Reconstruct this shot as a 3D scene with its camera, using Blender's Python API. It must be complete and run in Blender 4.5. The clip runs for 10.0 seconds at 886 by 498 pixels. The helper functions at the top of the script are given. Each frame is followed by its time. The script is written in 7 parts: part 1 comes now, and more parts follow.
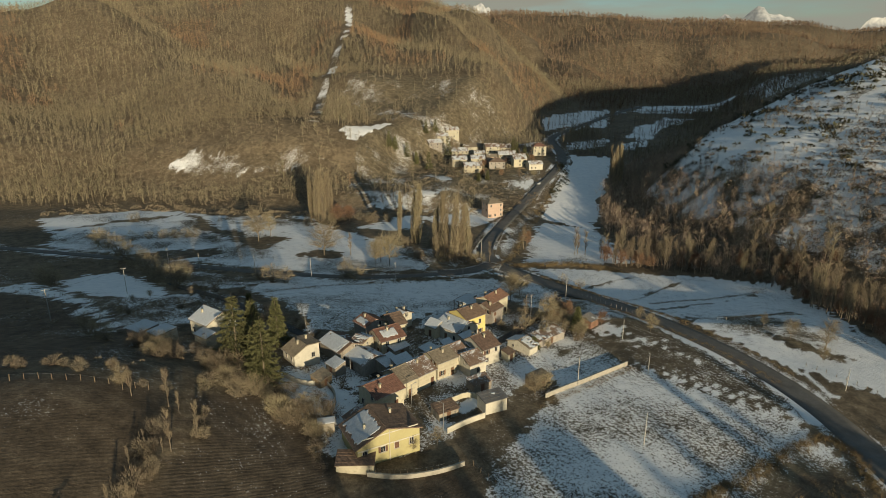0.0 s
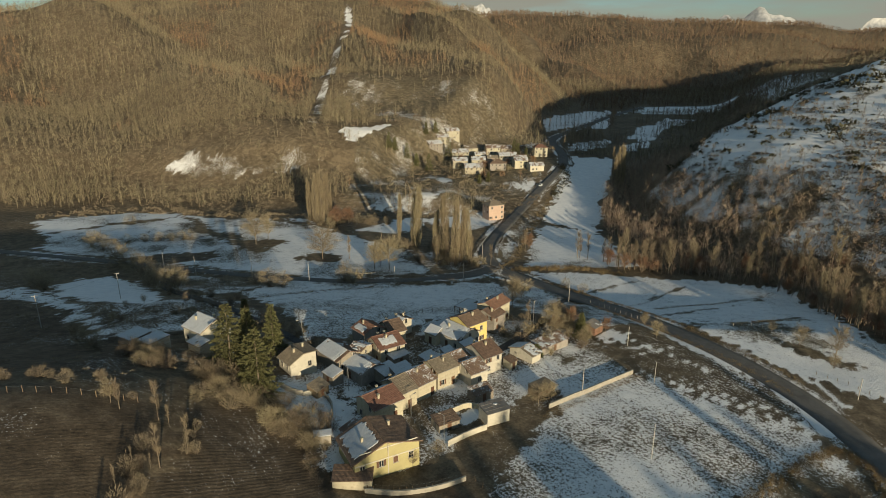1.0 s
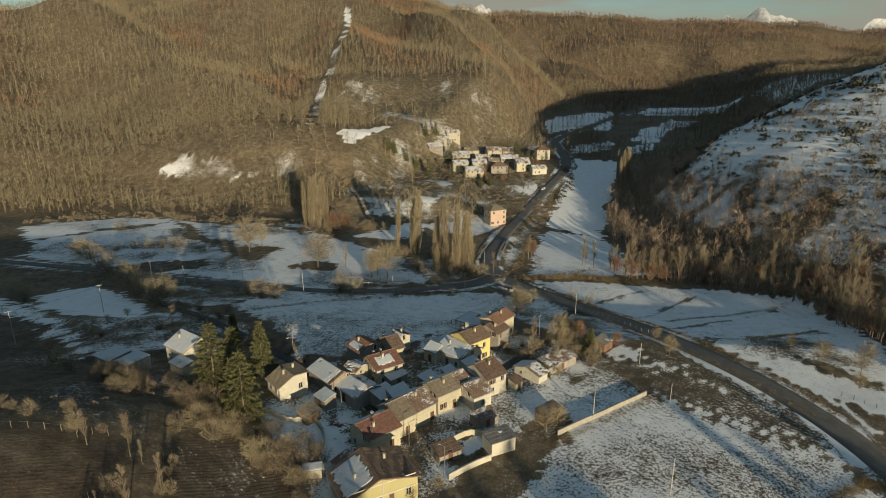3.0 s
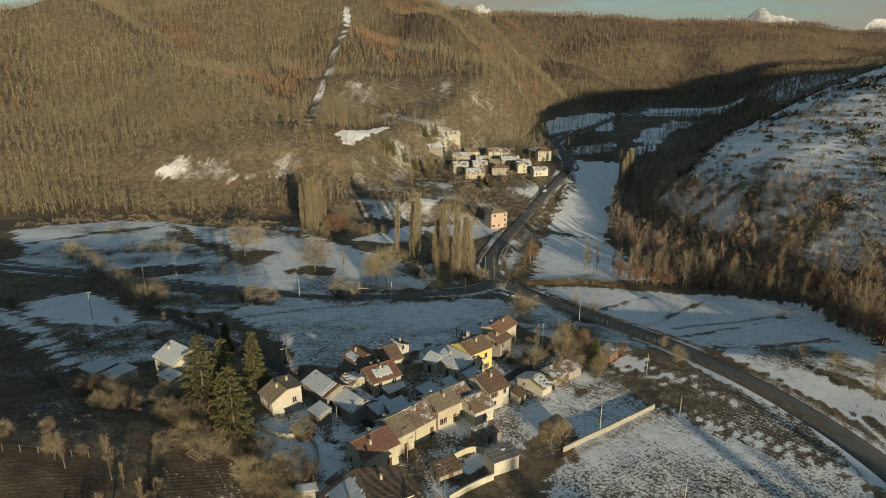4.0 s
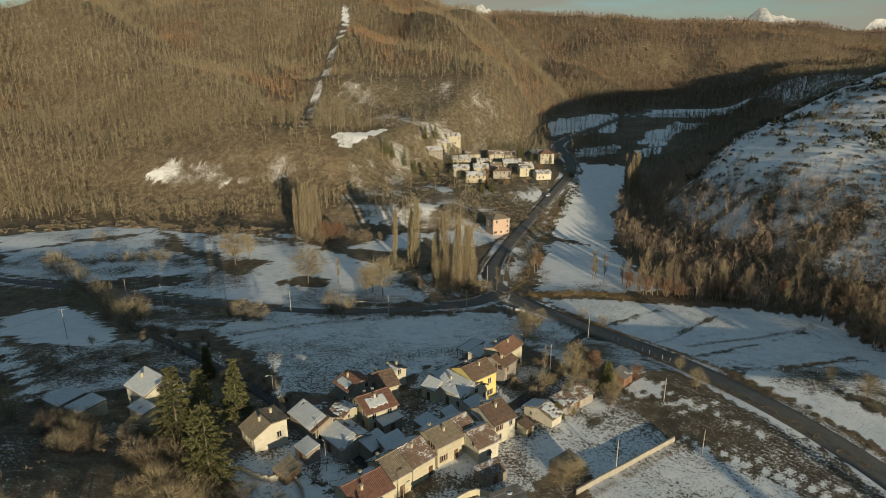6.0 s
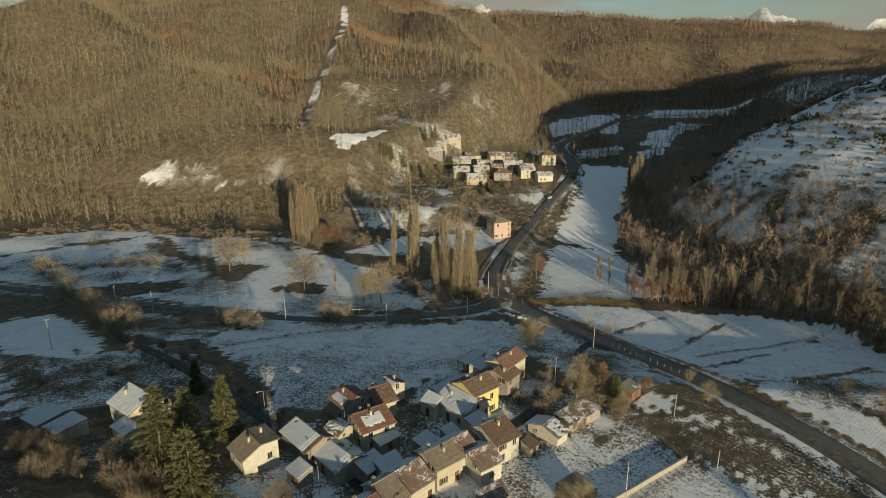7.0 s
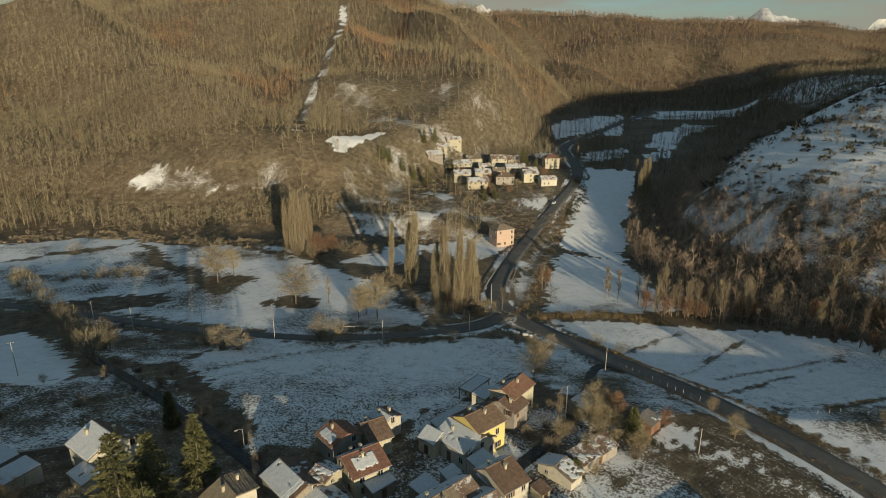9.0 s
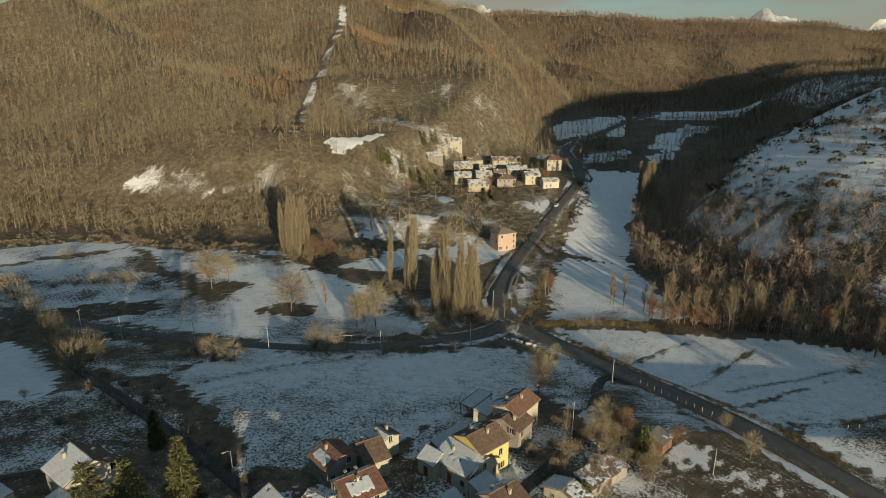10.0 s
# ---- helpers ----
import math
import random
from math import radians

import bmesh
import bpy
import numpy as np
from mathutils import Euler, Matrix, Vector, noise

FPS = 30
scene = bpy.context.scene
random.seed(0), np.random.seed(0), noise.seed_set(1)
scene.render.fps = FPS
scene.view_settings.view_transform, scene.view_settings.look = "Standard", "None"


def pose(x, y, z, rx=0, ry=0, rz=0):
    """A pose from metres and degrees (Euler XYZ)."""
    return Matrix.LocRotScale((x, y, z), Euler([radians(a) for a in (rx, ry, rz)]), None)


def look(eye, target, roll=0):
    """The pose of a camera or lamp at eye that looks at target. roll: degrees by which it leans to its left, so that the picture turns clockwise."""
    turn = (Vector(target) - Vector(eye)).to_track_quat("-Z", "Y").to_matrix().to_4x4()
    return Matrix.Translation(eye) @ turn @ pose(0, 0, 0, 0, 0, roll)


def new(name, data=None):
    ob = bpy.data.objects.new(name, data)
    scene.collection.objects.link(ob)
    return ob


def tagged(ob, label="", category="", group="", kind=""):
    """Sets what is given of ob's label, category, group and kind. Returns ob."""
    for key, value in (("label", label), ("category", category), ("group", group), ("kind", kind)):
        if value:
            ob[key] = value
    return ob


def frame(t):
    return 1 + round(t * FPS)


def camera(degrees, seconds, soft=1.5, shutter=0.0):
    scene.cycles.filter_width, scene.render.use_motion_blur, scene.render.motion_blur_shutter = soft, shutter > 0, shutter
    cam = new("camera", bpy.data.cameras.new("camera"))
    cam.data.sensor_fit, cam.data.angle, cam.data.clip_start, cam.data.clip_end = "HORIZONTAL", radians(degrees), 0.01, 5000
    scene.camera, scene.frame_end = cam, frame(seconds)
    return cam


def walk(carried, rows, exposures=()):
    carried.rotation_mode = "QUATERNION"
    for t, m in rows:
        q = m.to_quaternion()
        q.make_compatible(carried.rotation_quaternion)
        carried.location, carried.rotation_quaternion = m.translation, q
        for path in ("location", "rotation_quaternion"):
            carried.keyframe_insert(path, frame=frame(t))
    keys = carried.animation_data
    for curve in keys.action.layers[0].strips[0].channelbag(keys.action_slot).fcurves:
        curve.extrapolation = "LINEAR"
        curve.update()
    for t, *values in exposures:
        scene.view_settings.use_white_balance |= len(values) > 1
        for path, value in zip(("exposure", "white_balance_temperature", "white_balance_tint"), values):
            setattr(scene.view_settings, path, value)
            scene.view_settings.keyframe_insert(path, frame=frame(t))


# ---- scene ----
cam = camera(73.3, 10.0, 0.5)
EXPO = 0.22
PATH = [
    (0.0, (0.185, 0.788, 81.592), (0.144, 96.240, 51.777), -0.07),
    (1.0, (0.111, 5.154, 81.498), (0.036, 100.632, 51.767), -0.07),
    (2.0, (0.054, 10.038, 81.446), (-0.036, 105.534, 51.773), -0.07),
    (3.0, (0.010, 15.390, 81.426), (-0.080, 110.898, 51.791), -0.07),
    (4.0, (-0.023, 21.151, 81.426), (-0.104, 116.667, 51.816), -0.07),
    (5.0, (-0.048, 27.256, 81.436), (-0.116, 122.776, 51.842), -0.07),
    (6.0, (-0.069, 33.630, 81.447), (-0.122, 129.154, 51.864), -0.07),
    (7.0, (-0.087, 40.193, 81.446), (-0.132, 135.721, 51.878), -0.07),
    (8.0, (-0.105, 46.854, 81.425), (-0.152, 142.389, 51.877), -0.07),
    (9.0, (-0.128, 53.517, 81.373), (-0.190, 149.062, 51.858), -0.07),
    (10.0, (-0.156, 60.076, 81.278), (-0.253, 155.637, 51.813), -0.07),
]
walk(cam, [(t, look(eye, target, roll)) for t, eye, target, roll in PATH], [(0.0, EXPO, 6500, 6)])

# ---- light ----
SUN_EL, SUN_AZ = radians(7.0), radians(22.0)     # low winter sun behind the flight, to its right
to_sun = Vector((math.sin(SUN_AZ) * math.cos(SUN_EL), -math.cos(SUN_AZ) * math.cos(SUN_EL), math.sin(SUN_EL)))
sun = new("sun", bpy.data.lights.new("sun", "SUN"))
sun.data.energy, sun.data.angle, sun.data.color = 4.9, radians(0.6), (1.0, 0.82, 0.56)
sun.matrix_basis = Matrix.Translation((60, -200, 250)) @ to_sun.to_track_quat("Z", "Y").to_matrix().to_4x4()

world = bpy.data.worlds.new("winter_sky")
scene.world = world
world.use_nodes = True
wn, wl = world.node_tree.nodes, world.node_tree.links
wn.clear()
w_out, w_bg, w_sky = wn.new("ShaderNodeOutputWorld"), wn.new("ShaderNodeBackground"), wn.new("ShaderNodeTexSky")
w_sky.sky_type, w_sky.sun_disc = "NISHITA", False
w_sky.sun_elevation, w_sky.sun_rotation = SUN_EL, math.pi - SUN_AZ
w_sky.altitude, w_sky.air_density, w_sky.dust_density, w_sky.ozone_density = 800, 1.1, 0.8, 2.6
w_bg.inputs["Strength"].default_value = 0.095
# broken cloud, stretched along the horizon
w_tc, w_map, w_noise, w_ramp, w_mix = (wn.new("ShaderNodeTexCoord"), wn.new("ShaderNodeMapping"), wn.new("ShaderNodeTexNoise"),
                                       wn.new("ShaderNodeValToRGB"), wn.new("ShaderNodeMix"))
w_map.inputs["Scale"].default_value = (2.6, 2.6, 13.0)
w_noise.inputs["Scale"].default_value, w_noise.inputs["Detail"].default_value = 1.6, 7.0
w_ramp.color_ramp.elements[0].position, w_ramp.color_ramp.elements[1].position = 0.36, 0.56
w_mix.data_type = "RGBA"
w_sep, w_up, w_tone = wn.new("ShaderNodeSeparateXYZ"), wn.new("ShaderNodeMapRange"), wn.new("ShaderNodeMix")
w_tone.data_type = "RGBA"
w_tone.inputs[6].default_value, w_tone.inputs[7].default_value = (2.8, 2.75, 2.3, 1), (1.26, 1.80, 2.14, 1)   # hazy near the horizon, bluer above
w_up.inputs["From Min"].default_value, w_up.inputs["From Max"].default_value = 0.09, 0.24
wl.new(w_tc.outputs["Generated"], w_sep.inputs["Vector"])
wl.new(w_sep.outputs["Z"], w_up.inputs["Value"])
wl.new(w_up.outputs["Result"], w_tone.inputs[0])
wl.new(w_tone.outputs[2], w_mix.inputs[7])
wl.new(w_tc.outputs["Generated"], w_map.inputs["Vector"])
wl.new(w_map.outputs["Vector"], w_noise.inputs["Vector"])
wl.new(w_noise.outputs["Fac"], w_ramp.inputs["Fac"])
wl.new(w_ramp.outputs["Color"], w_mix.inputs[0])
wl.new(w_sky.outputs["Color"], w_mix.inputs[6])
wl.new(w_mix.outputs[2], w_bg.inputs["Color"])
wl.new(w_bg.outputs["Background"], w_out.inputs["Surface"])

# ---- materials ----


def shader(name):
    m = bpy.data.materials.new(name)
    m.use_nodes = True
    nodes, links = m.node_tree.nodes, m.node_tree.links
    return m, nodes, links, nodes["Principled BSDF"]


def noise_node(nodes, links, scale, detail=4.0, rough=0.6, vector=None, world_space=False):
    n = nodes.new("ShaderNodeTexNoise")
    n.inputs["Scale"].default_value, n.inputs["Detail"].default_value, n.inputs["Roughness"].default_value = scale, detail, rough
    if vector is None:
        if world_space:
            vector = nodes.new("ShaderNodeNewGeometry").outputs["Position"]
        else:
            vector = nodes.new("ShaderNodeTexCoord").outputs["Object"]
    links.new(vector, n.inputs["Vector"])
    return n.outputs["Fac"]


def ramp_node(nodes, links, fac, stops):
    r = nodes.new("ShaderNodeValToRGB")
    el = r.color_ramp.elements
    while len(el) < len(stops):
        el.new(0.5)
    for e, (p, c) in zip(el, stops):
        e.position, e.color = p, (*c, 1) if len(c) == 3 else c
    links.new(fac, r.inputs["Fac"])
    return r.outputs["Color"]


def mix_node(nodes, links, fac, a, b, blend="MIX"):
    m = nodes.new("ShaderNodeMix")
    m.data_type, m.blend_type = "RGBA", blend
    for value, slot in ((fac, 0), (a, 6), (b, 7)):
        if hasattr(value, "is_linked"):
            links.new(value, m.inputs[slot])
        elif slot == 0:
            m.inputs[0].default_value = value
        else:
            m.inputs[slot].default_value = (*value, 1)
    return m.outputs[2]


def math_node(nodes, links, op, a, b=0.0, c=None):
    m = nodes.new("ShaderNodeMath")
    m.operation = op
    for i, v in enumerate((a, b) if c is None else (a, b, c)):
        if hasattr(v, "is_linked"):
            links.new(v, m.inputs[i])
        else:
            m.inputs[i].default_value = v
    return m.outputs[0]


def bump_node(nodes, links, bsdf, fac, strength, distance):
    b = nodes.new("ShaderNodeBump")
    b.inputs["Strength"].default_value, b.inputs["Distance"].default_value = strength, distance
    links.new(fac, b.inputs["Height"])
    links.new(b.outputs["Normal"], bsdf.inputs["Normal"])


def surface(name, dark, light, coarse=0.6, fine=9.0, rough=0.85, bump=0.4, depth=0.03, vary=0.0, islands=0.0, metal=0.0, stain=None, world_space=False):
    """A weathered surface: two colours by a broad noise, a fine grain, and a change from thing to thing or leaf to leaf."""
    m, nodes, links, bsdf = shader(name)
    broad = noise_node(nodes, links, coarse, 5, 0.65, world_space=world_space)
    grain = noise_node(nodes, links, fine, 3, 0.7, world_space=world_space)
    both = math_node(nodes, links, "MULTIPLY_ADD", grain, 0.45, math_node(nodes, links, "MULTIPLY", broad, 0.6))
    colour = ramp_node(nodes, links, both, [(0.33, dark), (0.68, light)])
    if stain:
        spots = noise_node(nodes, links, coarse * 2.3, 6, 0.7)
        colour = mix_node(nodes, links, ramp_node(nodes, links, spots, [(0.52, (0, 0, 0)), (0.70, (0.75, 0.75, 0.75))]), colour, stain)
    for amount, source in ((vary, "object"), (islands, "island")):
        if amount:
            if source == "object":
                rnd = nodes.new("ShaderNodeObjectInfo").outputs["Random"]
            else:
                rnd = nodes.new("ShaderNodeNewGeometry").outputs["Random Per Island"]
            hsv = nodes.new("ShaderNodeHueSaturation")
            links.new(math_node(nodes, links, "MULTIPLY_ADD", rnd, amount, 1 - amount / 2), hsv.inputs["Value"])
            links.new(math_node(nodes, links, "MULTIPLY_ADD", rnd, amount * 0.06, 0.5 - amount * 0.03), hsv.inputs["Hue"])
            links.new(colour, hsv.inputs["Color"])
            colour = hsv.outputs["Color"]
    links.new(colour, bsdf.inputs["Base Color"])
    bsdf.inputs["Roughness"].default_value, bsdf.inputs["Metallic"].default_value = rough, metal
    bsdf.inputs["Specular IOR Level"].default_value = 0.3
    if bump:
        bump_node(nodes, links, bsdf, both, bump, depth)
    return m


def dusted(name, dark, light):
    """Old tiles with a thin broken dusting of snow."""
    m, nodes, links, bsdf = shader(name)
    broad, grain = noise_node(nodes, links, 0.7, 5, 0.65), noise_node(nodes, links, 7, 3, 0.7)
    colour = ramp_node(nodes, links, math_node(nodes, links, "MULTIPLY_ADD", grain, 0.45, math_node(nodes, links, "MULTIPLY", broad, 0.6)), [(0.33, dark), (0.68, light)])
    speck = math_node(nodes, links, "MULTIPLY_ADD", noise_node(nodes, links, 3.2, 5, 0.75), 0.6, math_node(nodes, links, "MULTIPLY", noise_node(nodes, links, 0.45, 3, 0.6), 0.5))
    lies = ramp_node(nodes, links, speck, [(0.57, (0, 0, 0)), (0.62, (0.9, 0.9, 0.9))])
    links.new(mix_node(nodes, links, lies, colour, (0.66, 0.68, 0.70)), bsdf.inputs["Base Color"])
    bsdf.inputs["Roughness"].default_value = 0.85
    bump_node(nodes, links, bsdf, speck, 0.4, 0.03)
    return m


def ground_material():
    """Winter land: snow where it lies, ploughed soil, dead grass and leaf litter, by the cover sown on the sheet."""
    m, nodes, links, bsdf = shader("winter_ground")
    pos = nodes.new("ShaderNodeNewGeometry").outputs["Position"]
    cover = nodes.new("ShaderNodeVertexColor")
    cover.layer_name = "cover"
    sep = nodes.new("ShaderNodeSeparateColor")
    links.new(cover.outputs["Color"], sep.inputs["Color"])
    snow_c, soil_c, grass_c = sep.outputs[0], sep.outputs[1], sep.outputs[2]
    wide = noise_node(nodes, links, 0.045, 5, 0.6, pos)
    mid = noise_node(nodes, links, 0.35, 5, 0.65, pos)
    fine = noise_node(nodes, links, 1.7, 4, 0.75, pos)
    tiny = noise_node(nodes, links, 3.6, 3, 0.75, pos)
    # bare land
    litter = ramp_node(nodes, links, math_node(nodes, links, "MULTIPLY_ADD", mid, 0.4, math_node(nodes, links, "MULTIPLY_ADD", wide, 0.3, math_node(nodes, links, "MULTIPLY", fine, 0.32))),
                       [(0.36, (0.043, 0.033, 0.023)), (0.5, (0.125, 0.094, 0.063)), (0.64, (0.245, 0.19, 0.126))])
    turf = ramp_node(nodes, links, math_node(nodes, links, "MULTIPLY_ADD", mid, 0.5, math_node(nodes, links, "MULTIPLY_ADD", fine, 0.4, math_node(nodes, links, "MULTIPLY", wide, 0.12))),
                     [(0.37, (0.042, 0.037, 0.023)), (0.52, (0.14, 0.115, 0.076)), (0.66, (0.27, 0.226, 0.15))])
    soil = ramp_node(nodes, links, math_node(nodes, links, "MULTIPLY_ADD", mid, 0.45, math_node(nodes, links, "MULTIPLY", tiny, 0.55)),
                     [(0.36, (0.028, 0.021, 0.016)), (0.52, (0.066, 0.050, 0.038)), (0.66, (0.15, 0.117, 0.09))])
    bare = mix_node(nodes, links, grass_c, litter, turf)
    bare = mix_node(nodes, links, soil_c, bare, soil)
    # snow, broken by stubble and tufts where it is thin
    furrow = nodes.new("ShaderNodeTexWave")
    furrow.inputs["Scale"].default_value, furrow.inputs["Distortion"].default_value = 0.42, 4.5
    furrow.inputs["Detail"].default_value, furrow.inputs["Detail Scale"].default_value = 3, 1.5
    turn = nodes.new("ShaderNodeMapping")
    turn.inputs["Rotation"].default_value = (0, 0, radians(52))
    links.new(pos, turn.inputs["Vector"])
    links.new(turn.outputs["Vector"], furrow.inputs["Vector"])
    lumps = math_node(nodes, links, "MULTIPLY_ADD", fine, 0.50, math_node(nodes, links, "MULTIPLY", mid, 0.12))
    lumps = math_node(nodes, links, "MULTIPLY_ADD", tiny, 0.40, lumps)
    rows = nodes.new("ShaderNodeTexWave")   # wheel tracks and drill rows across the fields
    rows.inputs["Scale"].default_value, rows.inputs["Distortion"].default_value = 0.21, 4.5
    rows.inputs["Detail"].default_value, rows.inputs["Detail Scale"].default_value = 4, 2.5
    other = nodes.new("ShaderNodeMapping")
    other.inputs["Rotation"].default_value = (0, 0, radians(-41))
    links.new(pos, other.inputs["Vector"])
    links.new(other.outputs["Vector"], rows.inputs["Vector"])
    lumps = math_node(nodes, links, "MULTIPLY_ADD", math_node(nodes, links, "MULTIPLY", furrow.outputs["Fac"], soil_c), -0.05, lumps)
    drilled = math_node(nodes, links, "MULTIPLY", math_node(nodes, links, "MULTIPLY", soil_c, grass_c), math_node(nodes, links, "SUBTRACT", rows.outputs["Fac"], 0.5))
    lumps = math_node(nodes, links, "MULTIPLY_ADD", drilled, 0.11, lumps)
    level = math_node(nodes, links, "SUBTRACT", math_node(nodes, links, "ADD", lumps, math_node(nodes, links, "MULTIPLY", snow_c, 0.62)), 0.80)
    lies = nodes.new("ShaderNodeMapRange")
    lies.inputs["From Min"].default_value, lies.inputs["From Max"].default_value = -0.015, 0.03
    links.new(level, lies.inputs["Value"])
    white = ramp_node(nodes, links, mid, [(0.3, (0.70, 0.715, 0.735)), (0.7, (0.84, 0.84, 0.835))])
    colour = mix_node(nodes, links, lies.outputs["Result"], bare, white)
    links.new(colour, bsdf.inputs["Base Color"])
    bsdf.inputs["Roughness"].default_value = 0.8
    bsdf.inputs["Specular IOR Level"].default_value = 0.2
    relief = math_node(nodes, links, "MULTIPLY_ADD", fine, 0.6, math_node(nodes, links, "MULTIPLY", tiny, 0.3))
    relief = math_node(nodes, links, "MULTIPLY_ADD", math_node(nodes, links, "MULTIPLY", furrow.outputs["Fac"], soil_c), 0.25, relief)
    bump_node(nodes, links, bsdf, relief, 0.55, 0.35)
    return m


